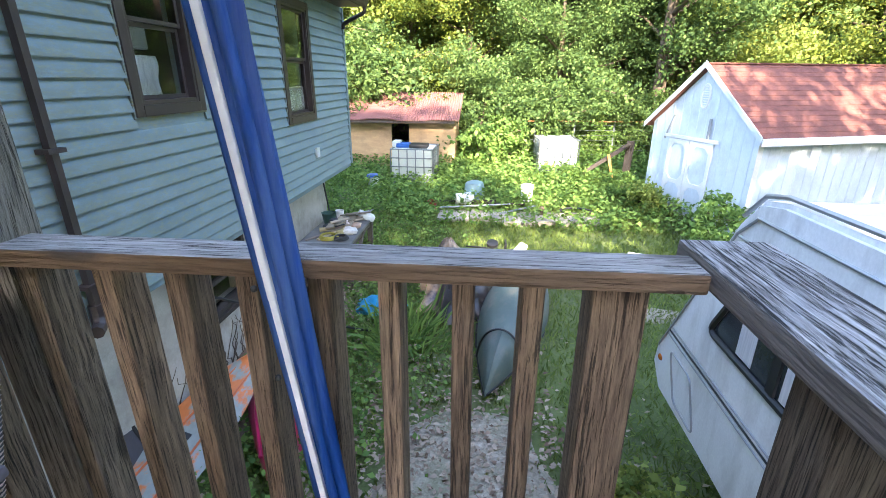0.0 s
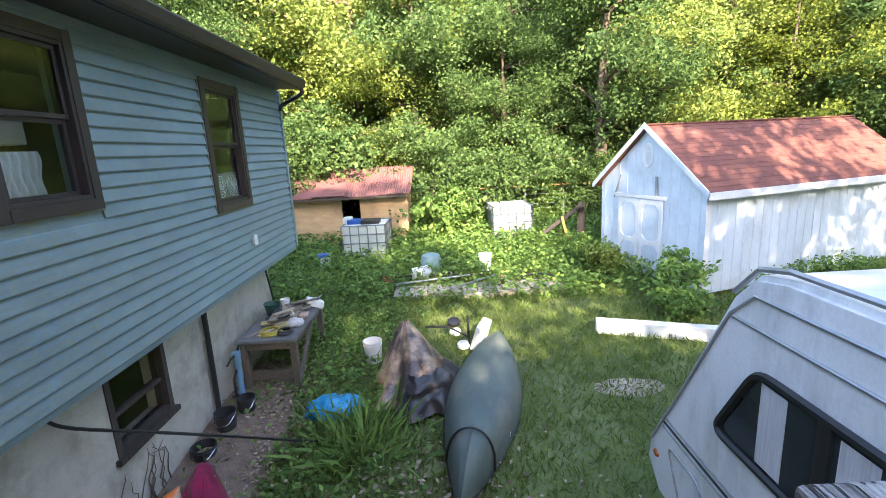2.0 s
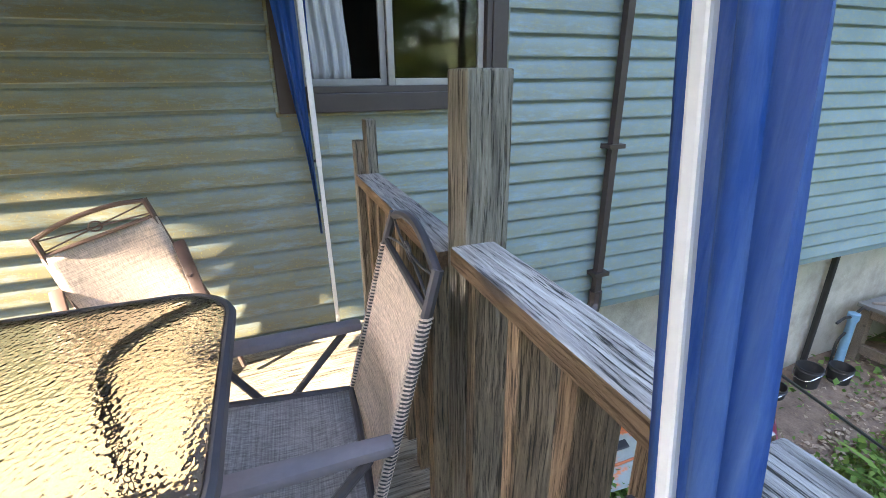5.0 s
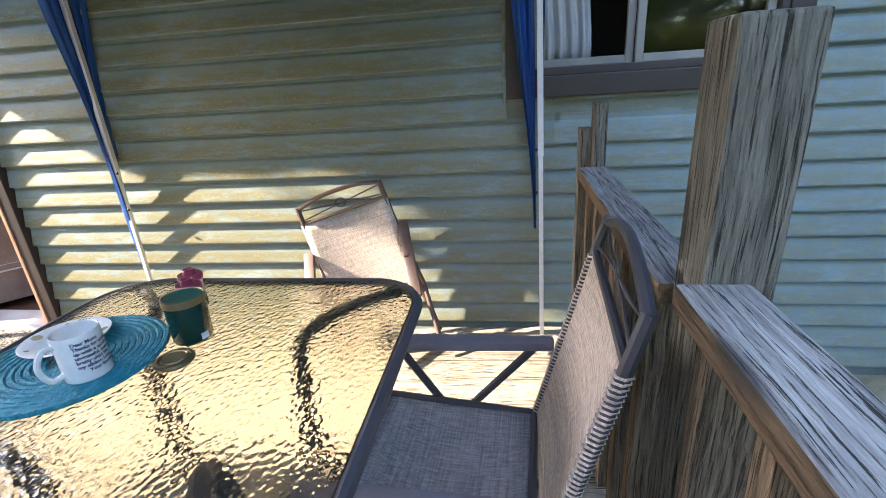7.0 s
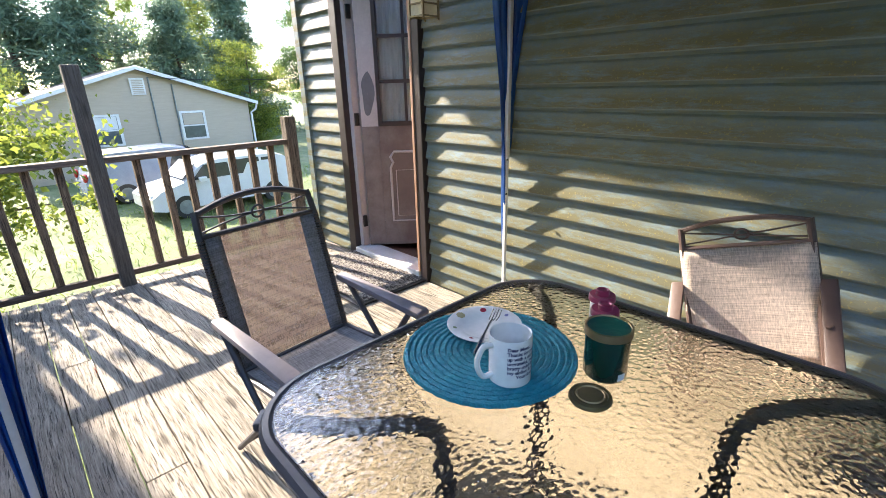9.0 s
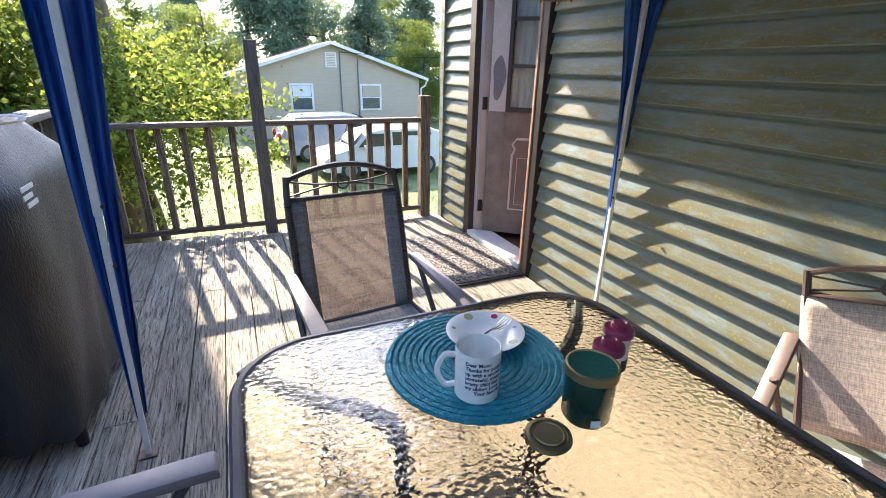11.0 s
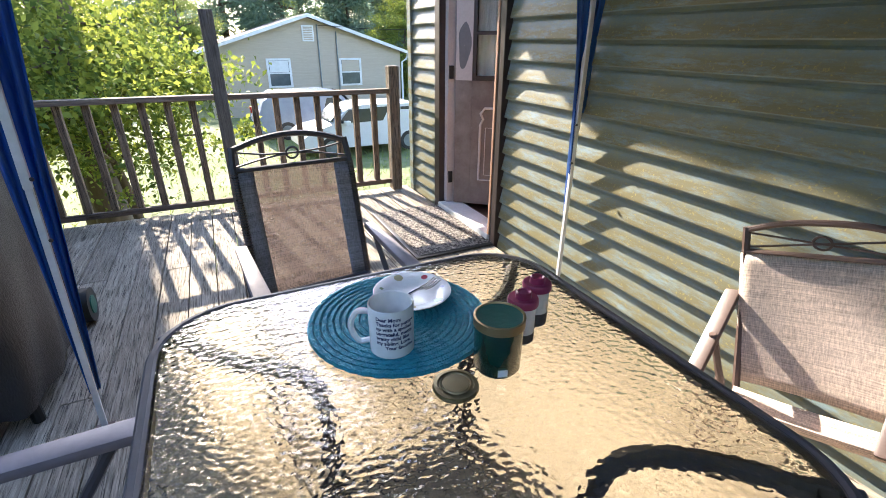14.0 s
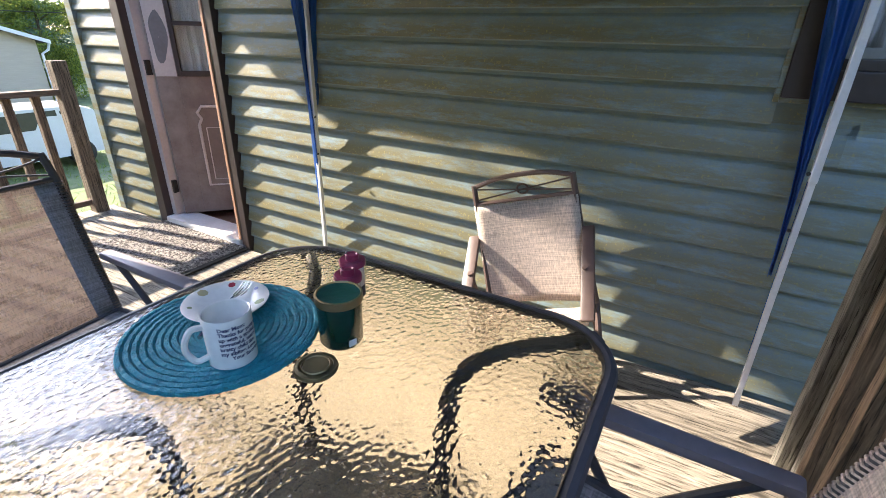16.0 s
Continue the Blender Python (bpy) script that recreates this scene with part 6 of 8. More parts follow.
bx("name_bars", (0.325, 0.335, -0.62, -0.40, 0.10, 0.14), M_WHITE, cn, 0.001, "pale lettering bars")

M_KAYAK = mat("kayak_pink", (0.42, 0.015, 0.07), (0.20, 0.01, 0.05), rough=0.35, scale=2.5, bump=0.04, contrast=0.1)
ky = thing("kayak", pose(0.46, 3.92, ground_z(0.4, 4.0) + 0.03, 3, -14, 24), "upturned magenta kayak leaning beside the paddleboard", "kayak")
part("hull", hull(2.3, 0.52, 0.30, M_KAYAK, "hull", 0.02, 1.25), M_KAYAK, ky, "", True)
bm = nb()
for s in (-0.12, 0.12):
    tube(bm, curve_pts([(s * 0.2, 0.95, 0.20), (s * 0.7, 0.5, 0.285), (s, -0.2, 0.300), (s * 0.7, -0.8, 0.27)], 20), 0.016, 6)
part("chine", bm, M_KAYAK, ky, "", True)
bm = nb()
tube(bm, [(0, 1.08, 0.14), (0.0, 1.15, 0.16), (0.0, 1.17, 0.13)], 0.012, 6)
part("toggle", bm, M_BLACKRUB, ky)

M_SUP = mat("board_camo", (0.62, 0.17, 0.04), (0.27, 0.28, 0.24), rough=0.45, scale=4.5, stretch=(1, 0.6, 1), bump=0.1, contrast=0.03, fine=30, mix=0.8)
sp = thing("paddleboard", pose(-0.03, 3.14, ground_z(0, 3.4) + 0.22, 9, 16, -6), "orange and grey camouflage paddleboard propped on the ground", "paddleboard")
bm = nb()
rows = []
for i in range(31):
    f = 2 * i / 30 - 1
    w = 0.28 * max(0, 1 - abs(f) ** 2.4) ** 0.7
    rows.append([(w * x, f * 1.12, (0.06 if up else -0.06) * (1 - abs(x) ** 4) + 0.06 * f * f) for up, x in [(1, -1)] + [(1, x) for x in (-0.8, -0.4, 0, 0.4, 0.8)] + [(1, 1)] + [(0, x) for x in (0.8, 0.4, 0, -0.4, -0.8)] + [(0, -1)]])
sheet(bm, rows)
bmesh.ops.remove_doubles(bm, verts=bm.verts, dist=0.0005)
bmesh.ops.recalc_face_normals(bm, faces=bm.faces)
part("board", bm, M_SUP, sp, "", True)
bm = nb()
for s in (-0.1, 0.13):
    tube(bm, [(s, -0.9, 0.062), (s, 0.0, 0.066), (s * 0.6, 0.9, 0.085)], 0.010, 6)
part("rib", bm, mat("orange_plastic", (0.6, 0.14, 0.03), (0.5, 0.11, 0.02), rough=0.45), sp)
bm = nb()
box(bm, -0.035, 0.035, -0.12, 0.12, 0.055, 0.072, 0.01)
part("carry_handle", bm, M_BLACKRUB, sp)
sc = thing("old_screen", pose(-0.16, 2.85, ground_z(0, 2.9) + 0.1, 0, -20, 4), "grey framed screen panel leaning on the foundation", "screen")
bx("panel", (-0.01, 0.01, -0.22, 0.22, 0.0, 0.72), M_GREY_METAL, sc, 0.004)
for d in ((-0.018, 0.018, -0.25, -0.22, 0, 0.75), (-0.018, 0.018, 0.22, 0.25, 0, 0.75), (-0.018, 0.018, -0.22, 0.22, 0.72, 0.75), (-0.018, 0.018, -0.22, 0.22, -0.02, 0.0)):
    bx("frame", d, M_BLACKRUB, sc, 0.003)
# paddle blade
pd = thing("wood_paddle", pose(0.02, 4.95, ground_z(0, 5) + 0.06, -18, 0, 30), "yellowish wooden paddle blade lying in the weeds", "paddle")
bm = nb()
sheet(bm, [[(0.09 * math.sin(math.pi * min(1, 0.25 + i / 14)) * x, i * 0.03, 0.012 * (1 - x * x)) for x in (-1, -0.5, 0, 0.5, 1)] for i in range(14)], 0.012)
part("blade", bm, mat("pale_wood", (0.58, 0.38, 0.15), (0.48, 0.30, 0.11), rough=0.7), pd, "", True)
bm = nb()
cyl(bm, (0, 0.02, 0.0), (0, -0.5, 0.0), 0.016, n=8)
part("shaft", bm, mat("dark_shaft", (0.12, 0.08, 0.05), rough=0.7), pd)

# ---- tarp-covered heap ----
M_TARP = mat("brown_tarp", (0.40, 0.27, 0.17), (0.045, 0.035, 0.032), rough=0.3, scale=2.6, bump=0.45, fine=30, contrast=0.09)
tp = thing("tarp_heap", (1.96, 6.15, ground_z(2, 6.1)), "brown and black tarpaulin draped over a tall heap", "tarp")
bm = nb()
rows = []
for i in range(31):
    f = i / 30
    row = []
    for j in range(73):
        a = 2 * math.pi * j / 72
        rx = 0.03 + 0.46 * f ** 0.85 * (1 + 0.10 * math.sin(3 * a + 1))
        ry = 0.03 + 0.62 * f ** 0.85
        fold = 1 + (0.04 + 0.13 * f) * math.sin(7 * a + 2.5 * noise.noise((math.cos(a), math.sin(a), f * 2))) * f + 0.10 * noise.noise((2.5 * math.cos(a), 2.5 * math.sin(a), 3 * f))
        z = 0.74 * (1 - f) ** (0.9 + 0.25 * math.sin(a * 2)) + 0.04 * noise.noise((3 * math.cos(a), 3 * math.sin(a), 5 * f))
        row.append((-0.10 * (1 - f) + rx * fold * math.cos(a), 0.35 * (1 - f) + ry * fold * math.sin(a), max(0.01, z)))
    rows.append(row)
sheet(bm, rows)
bmesh.ops.recalc_face_normals(bm, faces=bm.faces)
part("cover", bm, M_TARP, tp, "", "all")

bm = nb()
rows = []
for i in range(13):
    f = i / 12
    rows.append([])
    for j in range(31):
        a = -1.9 + 2.3 * j / 30
        k = 1 + 0.16 * noise.noise((3 * math.cos(a), 3 * math.sin(a), 4 * f)) + 0.06 * math.sin(11 * a)
        rows[-1].append((0.05 + (0.30 + 0.26 * f) * k * math.cos(a), (0.40 + 0.32 * f) * k * math.sin(a), max(0.012, 0.36 * (1 - f) ** 0.7 + 0.05 * noise.noise((4 * math.cos(a), f * 5, 1)))))
sheet(bm, rows)
part("under_sheet", bm, mat("black_tarp", (0.03, 0.027, 0.027), (0.015, 0.014, 0.014), rough=0.4, bump=0.3, scale=5), tp, "black plastic sheet spread below", "all")

# blue bag
bb = thing("blue_bag", (1.05, 5.72, ground_z(1, 5.7)), "crumpled bright blue plastic bag in the weeds", "bag")
bm = nb()
bmesh.ops.create_icosphere(bm, subdivisions=4, radius=1.0)
for v in bm.verts:
    k = 1 + 0.28 * noise.noise(v.co * 2.2) + 0.14 * noise.noise(v.co * 6)
    v.co = Vector((v.co.x * 0.31 * k, v.co.y * 0.22 * k, max(-0.02, v.co.z * 0.13 * k + 0.07)))
part("bag", bm, mat("blue_film", (0.02, 0.32, 0.55), (0.012, 0.22, 0.42), rough=0.35, bump=0.2, scale=6), bb, "", "all")

# ---- potting bench with its clutter ----
bz = ground_z(0.2, 6.4)
bn = thing("potting_bench", (0.14, 6.62, bz), "old timber potting bench with a grey worn top", "bench")
M_BENCH = wood("bench_wood", (0.20, 0.16, 0.12), (0.08, 0.065, 0.05), 1, crack_amt=0.5)
M_BENCHTOP = mat("bench_top", (0.17, 0.17, 0.165), (0.09, 0.09, 0.085), rough=0.6, scale=4, bump=0.1)
bx("top", (-0.30, 0.42, -0.50, 0.85, 0.66, 0.70), M_BENCHTOP, bn, 0.006)
for x_, y_ in ((-0.27, -0.46), (0.33, -0.46), (-0.27, 0.76), (0.33, 0.76)):
    bx("leg", (x_, x_ + 0.08, y_, y_ + 0.08, -0.05, 0.659), M_BENCH, bn, 0.005)
bx("rail", (-0.19, 0.33, -0.45, -0.41, 0.17, 0.27), M_BENCH, bn, 0.004)
bx("rail", (-0.19, 0.33, -0.45, -0.41, 0.56, 0.658), M_BENCH, bn, 0.004)
bx("rail", (0.34, 0.38, -0.38, 0.76, 0.56, 0.657), M_BENCH, bn, 0.004)
bx("brace", (0.36, 0.40, -0.45, 0.45, -0.03, 0.03), M_BENCH, bn, 0.004, "", pose(0, 0, 0.36, 35, 0, 0))
def bench_item(name, bm, colour, x, y, z, yaw, label, cat, rx=0, ry=0, smooth=False):
    """A loose thing lying on the bench top."""
    o = part(name, bm, mat("bench_" + name, colour, rough=0.75, scale=14), None, "", smooth)
    o.matrix_basis = pose(0.14 + x, 6.62 + y, bz + 0.703 + z, rx, ry, yaw)
    tagged(o, label, cat, "bench clutter")


for x_, y_, z_, l_, w_, a_, c_ in ((0.05, -0.10, 0.0, 0.62, 0.06, 70, (0.50, 0.40, 0.26)), (0.12, 0.12, 0.022, 0.45, 0.09, 55, (0.40, 0.33, 0.24)), (-0.06, 0.02, 0.022, 0.22, 0.13, 20, (0.55, 0.42, 0.20)), (0.18, 0.40, 0.0, 0.30, 0.15, -20, (0.50, 0.42, 0.30)), (-0.12, -0.25, 0.0, 0.40, 0.035, 62, (0.30, 0.24, 0.2))):
    bm = nb()
    box(bm, -l_ / 2, l_ / 2, -w_ / 2, w_ / 2, 0, 0.02, 0.004)
    bench_item("board", bm, c_, x_, y_, z_, a_, "short offcut of weathered board on the bench", "board")
rc_ = random.Random(17)
for i in range(11):
    l_, w_ = rc_.uniform(0.16, 0.48), rc_.uniform(0.03, 0.11)
    bm = nb()
    box(bm, -l_ / 2, l_ / 2, -w_ / 2, w_ / 2, 0, 0.018, 0.004)
    g_ = rc_.uniform(0.16, 0.46)
    bench_item("board", bm, (g_, g_ * 0.82, g_ * 0.6), rc_.uniform(-0.12, 0.26), rc_.uniform(-0.2, 0.62), 0.04 + 0.009 * i, rc_.uniform(30, 110), "short offcut heaped on the bench", "board", rx=rc_.uniform(-6, 6), ry=rc_.uniform(-5, 5))
bm = nb()
cyl(bm, (0, 0, 0), (0, 0, 1.25), 0.014, n=8)
cyl(bm, (0, 0, 1.22), (0, 0, 1.36), 0.02, n=8)
o = part("tool_handle", bm, M_BLACKRUB)
o.matrix_basis = pose(-0.12, 7.60, bz + 0.0, 0, -7, 0)
tagged(o, "long dark tool handle leaning on the foundation", "tool")
for x_, y_, r_, c_ in ((0.06, -0.28, 0.13, (0.45, 0.38, 0.06)), (0.24, -0.30, 0.10, (0.05, 0.05, 0.05))):
    bm = nb()
    for k in range(3):
        tube(bm, [((r_ - 0.012 * k) * math.cos(2 * math.pi * q / 20), (r_ - 0.012 * k) * math.sin(2 * math.pi * q / 20), 0.012 + 0.016 * k) for q in range(20)], 0.011, 6, closed=True)
    bench_item("hose_coil", bm, c_, x_, y_, 0, 0, "coil of thin garden hose on the bench", "hose", smooth=True)
bm = nb()
lathe(bm, [(0, 0.11), (0.06, 0.105), (0.085, 0.06), (0.09, 0.02), (0.17, 0.008), (0.175, 0.0), (0, 0.0)], 24)
bench_item("hat", bm, (0.03, 0.032, 0.045), -0.04, 0.28, 0.002, 0, "dark brimmed hat lying on the bench", "hat", smooth=True)
bm = nb()
lathe(bm, [(0, 0), (0.08, 0), (0.11, 0.16), (0.115, 0.165), (0.10, 0.16), (0.075, 0.012), (0, 0.012)], 20)
bench_item("flower_pot", bm, (0.03, 0.09, 0.075), -0.16, 0.42, 0.0, 0, "dark green plastic flower pot", "pot", smooth=True)
bm = nb()
lathe(bm, [(0, 0), (0.032, 0), (0.034, 0.01), (0.034, 0.10), (0.014, 0.125), (0.014, 0.15), (0, 0.15)], 16)
bench_item("bottle", bm, (0.6, 0.52, 0.48), 0.22, 0.10, 0.0, 0, "pale plastic bottle standing on the bench", "bottle", smooth=True)
for x_, y_, r_, c_ in ((0.30, -0.05, 0.10, (0.60, 0.58, 0.55)), (0.30, 0.22, 0.08, (0.45, 0.30, 0.22)), (0.18, -0.10, 0.07, (0.42, 0.36, 0.16))):
    bm = nb()
    bmesh.ops.create_icosphere(bm, subdivisions=3, radius=1.0)
    for v in bm.verts:
        k = 1 + 0.35 * noise.noise(v.co * 2.5 + Vector((x_ * 9, 0, 0)))
        v.co = Vector((v.co.x * r_ * k, v.co.y * r_ * k, max(0, v.co.z * r_ * 0.6 * k + r_ * 0.35)))
    bench_item("rag", bm, c_, x_, y_, 0.0, 0, "crumpled rag on the bench", "rag", smooth=True)
bm = nb()
sheet(bm, [[(-0.13 + 0.26 * i / 8, -0.10 + 0.2 * j / 6, 0.10 + 0.02 * noise.noise((i * 0.5, j * 0.5, 2)) + 0.03 * i / 8) for i in range(9)] for j in range(7)], 0.003)
bench_item("plastic_sheet", bm, (0.66, 0.66, 0.72), 0.34, 0.66, 0.0, 30, "stiff white plastic sheet on the bench's end", "sheet", rx=-25)
o = bx("paper_sack", (-0.13, 0.13, -0.09, 0.09, 0, 0.10), M_WHITE, None, 0.03)
o.matrix_basis = pose(0.47, 7.3, bz + 0.71, 0, 25, 20)
tagged(o, "white crumpled sack on the bench's end", "bag")
o = part("white_pot", (lambda b: (lathe(b, [(0, 0), (0.05, 0), (0.07, 0.12), (0.066, 0.12), (0.048, 0.01), (0, 0.01)], 18), b)[1])(nb()), M_WHITE, None, "", True)
o.matrix_basis = pose(0.05, 7.35, bz + 0.703)
tagged(o, "small white plant pot on the bench", "pot")

# ---- buckets, pots, pump ----


def bucket(x, y, r, h, material, label, name="bucket", tip=None, sink=0.0):
    t = thing(name, pose(x, y, ground_z(x, y) + 0.03 - sink, 0, 0, 0) if tip is None else pose(x, y, ground_z(x, y) + r + 0.03, 0, 90, tip), label, name.split("_")[-1])
    bm = nb()
    lathe(bm, [(0, 0), (r * 0.86, 0), (r * 0.88, 0.01), (r * 0.97, h * 0.8), (r * 1.04, h * 0.81), (r * 1.04, h * 0.86), (r, h * 0.88), (r * 1.03, h), (r * 0.96, h), (r * 0.84, 0.02), (0, 0.02)], 26)
    b = part("body", bm, material, t, "", True)
    bm = nb()
    tube(bm, curve_pts([(r * 1.03, 0, h * 0.85), (r * 0.7, -r * 0.9, h * 0.55), (0, -r * 1.12, h * 0.45), (-r * 0.7, -r * 0.9, h * 0.55), (-r * 1.03, 0, h * 0.85)], 14), 0.004, 5)
    part("bail_handle", bm, M_STEEL, t)
    return t


bucket(1.37, 6.75, 0.125, 0.30, M_WHITE, "white plastic bucket standing in the weeds")
bucket(1.75, 9.6, 0.13, 0.36, M_WHITE, "white plastic bucket lying on its side", tip=20)
bucket(3.21, 9.98, 0.13, 0.34, M_WHITE, "white plastic bucket on the old slab")
tub = bucket(-0.22, 10.7, 0.14, 0.22, M_TANK, "whitish tub with a blue lid in the weeds", "tub")
bm = nb()
lathe(bm, [(0, 0.06), (0.13, 0.05), (0.15, 0.0), (0.14, 0.0), (0, 0.04)], 20, (0, 0, 0.225))
part("lid", bm, M_BLUEP, tub, "blue plastic lid")
bucket(1.30, 9.35, 0.09, 0.18, mat("red_pot", (0.38, 0.06, 0.03), rough=0.6), "small red pot in the grass", "pot")
M_BLACKPOT = mat("black_pot", (0.03, 0.03, 0.03), (0.02, 0.02, 0.02), rough=0.6, bump=0.1)
bucket(-0.10, 5.05, 0.12, 0.17, M_BLACKPOT, "black plastic pot of earth by the foundation", "pot")
bucket(-0.05, 5.45, 0.11, 0.20, M_BLACKPOT, "black plastic pot standing on a flat stone", "pot", sink=-0.06)
bucket(0.05, 5.75, 0.10, 0.22, M_BLACKPOT, "dark plastic pot by the pump", "pot")
bm = nb()
bmesh.ops.create_icosphere(bm, subdivisions=3, radius=1.0)
for v in bm.verts:
    k = 1 + 0.15 * noise.noise(v.co * 2)
    v.co = Vector((v.co.x * 0.25 * k, v.co.y * 0.22 * k, v.co.z * 0.05)) + Vector((-0.03, 5.45, ground_z(0, 5.4) + 0.05))
tagged(part("flat_stone", bm, M_STUCCO, None, "", "all"), "flat grey stone under a plant pot", "stone")
dr_ = thing("blue_drum", (2.12, 9.95, ground_z(2, 10)), "faded blue-green plastic drum half hidden in weeds", "drum")
bm = nb()
lathe(bm, [(0, 0), (0.19, 0), (0.21, 0.04), (0.21, 0.30), (0.18, 0.40), (0.08, 0.44), (0, 0.44)], 24)
part("body", bm, mat("faded_teal", (0.20, 0.30, 0.30), (0.14, 0.22, 0.22), rough=0.5), dr_, "", True)
pu = thing("hand_pump", (-0.08, 5.95, ground_z(0, 5.9)), "blue hand pump on a black pipe by the wall", "pump")
bm = nb()
lathe(bm, [(0, 0), (0.045, 0), (0.04, 0.1), (0.036, 0.60), (0.05, 0.64), (0.05, 0.70), (0, 0.72)], 16)
part("barrel", bm, mat("pale_blue_steel", (0.18, 0.34, 0.46), (0.12, 0.24, 0.34), rough=0.45), pu, "", True)
bm = nb()
tube(bm, [(0, 0, 0.66), (0, -0.14, 0.68), (0, -0.24, 0.64)], 0.013, 6)
tube(bm, [(0.02, 0, 0.72), (0.04, 0.02, 0.78), (0.09, 0.03, 0.77)], 0.016, 6)
tube(bm, curve_pts([(0, -0.05, 0.5), (0, -0.14, 0.4), (0, -0.12, 0.1), (0, -0.04, 0.05)], 12), 0.013, 6)
part("spout", bm, M_BLACKRUB, pu)

# ---- white post lying in the grass, mower-like motor with cowl ----
a, b = Vector((4.56, 7.30, ground_z(4.5, 7.3) + 0.09)), Vector((6.5, 6.74, ground_z(6.3, 6.8) + 0.09))
bm = nb()
dd = (b - a)
box(bm, 0, dd.length, -0.09, 0.09, -0.09, 0.10, 0.008, Matrix.Translation(a) @ dd.to_track_quat("X", "Z").to_matrix().to_4x4())
tagged(part("white_beam", bm, M_WHITE), "white painted beam lying in the grass", "beam")
om = thing("upturned_cart", (2.70, 7.05, ground_z(2.7, 7)), "tipped-over white cart with black wheels on the lawn", "cart")
bx("tray", (0.02, 0.16, -0.18, 0.22, 0.05, 0.42), M_WHITE, om, 0.03, "", pose(0, 0, 0, 0, 18, -20))
bm = nb()
for p in (((-0.02, -0.12, 0.42), (-0.02, -0.12, 0.06)), ((-0.02, 0.12, 0.42), (-0.02, 0.12, 0.06)), ((-0.02, -0.12, 0.42), (-0.02, 0.12, 0.42)), ((-0.02, -0.12, 0.2), (-0.30, -0.05, 0.34)), ((-0.30, -0.05, 0.34), (-0.62, 0.1, 0.30))):
    cyl(bm, p[0], p[1], 0.014, n=6)
part("frame", bm, M_BLACKRUB, om)
for x_, y_, z_, rx_ in ((-0.22, 0.0, 0.36, 0), (-0.20, 0.35, 0.06, 80), (-0.1, -0.1, 0.05, 85)):
    bm = nb()
    lathe(bm, [(0, 0.0), (0.05, 0), (0.085, 0.01), (0.09, 0.035), (0.085, 0.06), (0.05, 0.07), (0, 0.07)], 20)
    w_ = part("wheel", bm, M_BLACKRUB if rx_ == 0 else M_WHITE, om, "", True)
    w_.matrix_basis = pose(x_, y_, z_, 8 if rx_ else 20, 0, 0)

# ---- old slab and scrap ----
bm = nb()
for i in range(5):
    x0 = 1.45 + i * 0.62
    box(bm, x0, x0 + 0.60, 8.75 + 0.1 * math.sin(i * 2), 9.35 + 0.12 * math.sin(i), ground_z(2, 9) - 0.05, ground_z(2, 9) + 0.055 + 0.02 * math.sin(i * 3), 0.015)
tagged(part("old_slab", bm, mat("old_concrete", (0.36, 0.325, 0.275), (0.25, 0.225, 0.19), rough=0.95, scale=5, bump=0.5, stain=(0.2, 0.17, 0.12), stain_scale=2, stain_amt=0.6)), "broken pale concrete slab in the weeds", "slab", kind="structure")
for i, (x_, y_, ln, yaw) in enumerate(((2.2, 9.35, 1.5, 8), (2.6, 9.5, 1.1, -12), (3.0, 9.2, 0.8, 30), (2.0, 9.6, 1.2, -4))):
    bm = nb()
    cyl(bm, (-ln / 2, 0, 0), (ln / 2, 0, 0.06), 0.018, n=8)
    o = part("scrap_pipe", bm, (M_CAGE, M_OLDFRAME)[i % 2])
    o.matrix_basis = pose(x_, y_, ground_z(x_, y_) + 0.10, 0, 0, yaw)
    tagged(o, "scrap pipe lying on the old slab", "pipe", "scrap pipes")
bm = nb()
tube(bm, [(4.1 + 0.30 * math.cos(t * math.pi / 14), 9.25 + 0.20 * math.sin(t * math.pi / 14), ground_z(4, 9.2) + 0.12) for t in range(28)], 0.018, 6, closed=True)
tagged(part("hose_ring", bm, M_BLACKRUB, None, "", True), "black hose coiled on the slab", "hose")
sm = thing("scrap_stump", (3.45, 9.2, ground_z(3.4, 9.2)), "small dark stump on the slab", "stump")
bm = nb()
lathe(bm, [(0, 0), (0.06, 0), (0.05, 0.16), (0.03, 0.2), (0, 0.2)], 10)
part("stub", bm, M_BARK, sm)

# ---- fence and leaning timbers behind the tank ----
fn = thing("wire_fence", (0, 13.6, 0), "old wire fence with rusty rail before the woods", "fence")
for i in range(7):
    x = 2.6 + i * 1.05
    bm = nb()
    cyl(bm, (x, 0, ground_z(x, 13.6) - 0.1), (x, 0, ground_z(x, 13.6) + 1.0), 0.025, n=8)
    part("post", bm, M_CAGE, fn)
bm = nb()
cyl(bm, (2.4, 0, ground_z(4, 13.6) + 0.98), (9.0, 0, ground_z(4, 13.6) + 1.0), 0.018, n=6)
part("top_rail", bm, mat("rusty_rail", (0.30, 0.13, 0.05), rough=0.8), fn)
bm = nb()
for k in range(7):
    cyl(bm, (2.4, 0, ground_z(4, 13.6) + 0.1 + k * 0.13), (9.0, 0, ground_z(4, 13.6) + 0.12 + k * 0.13), 0.004, n=4)
part("wire", bm, M_CAGE, fn)
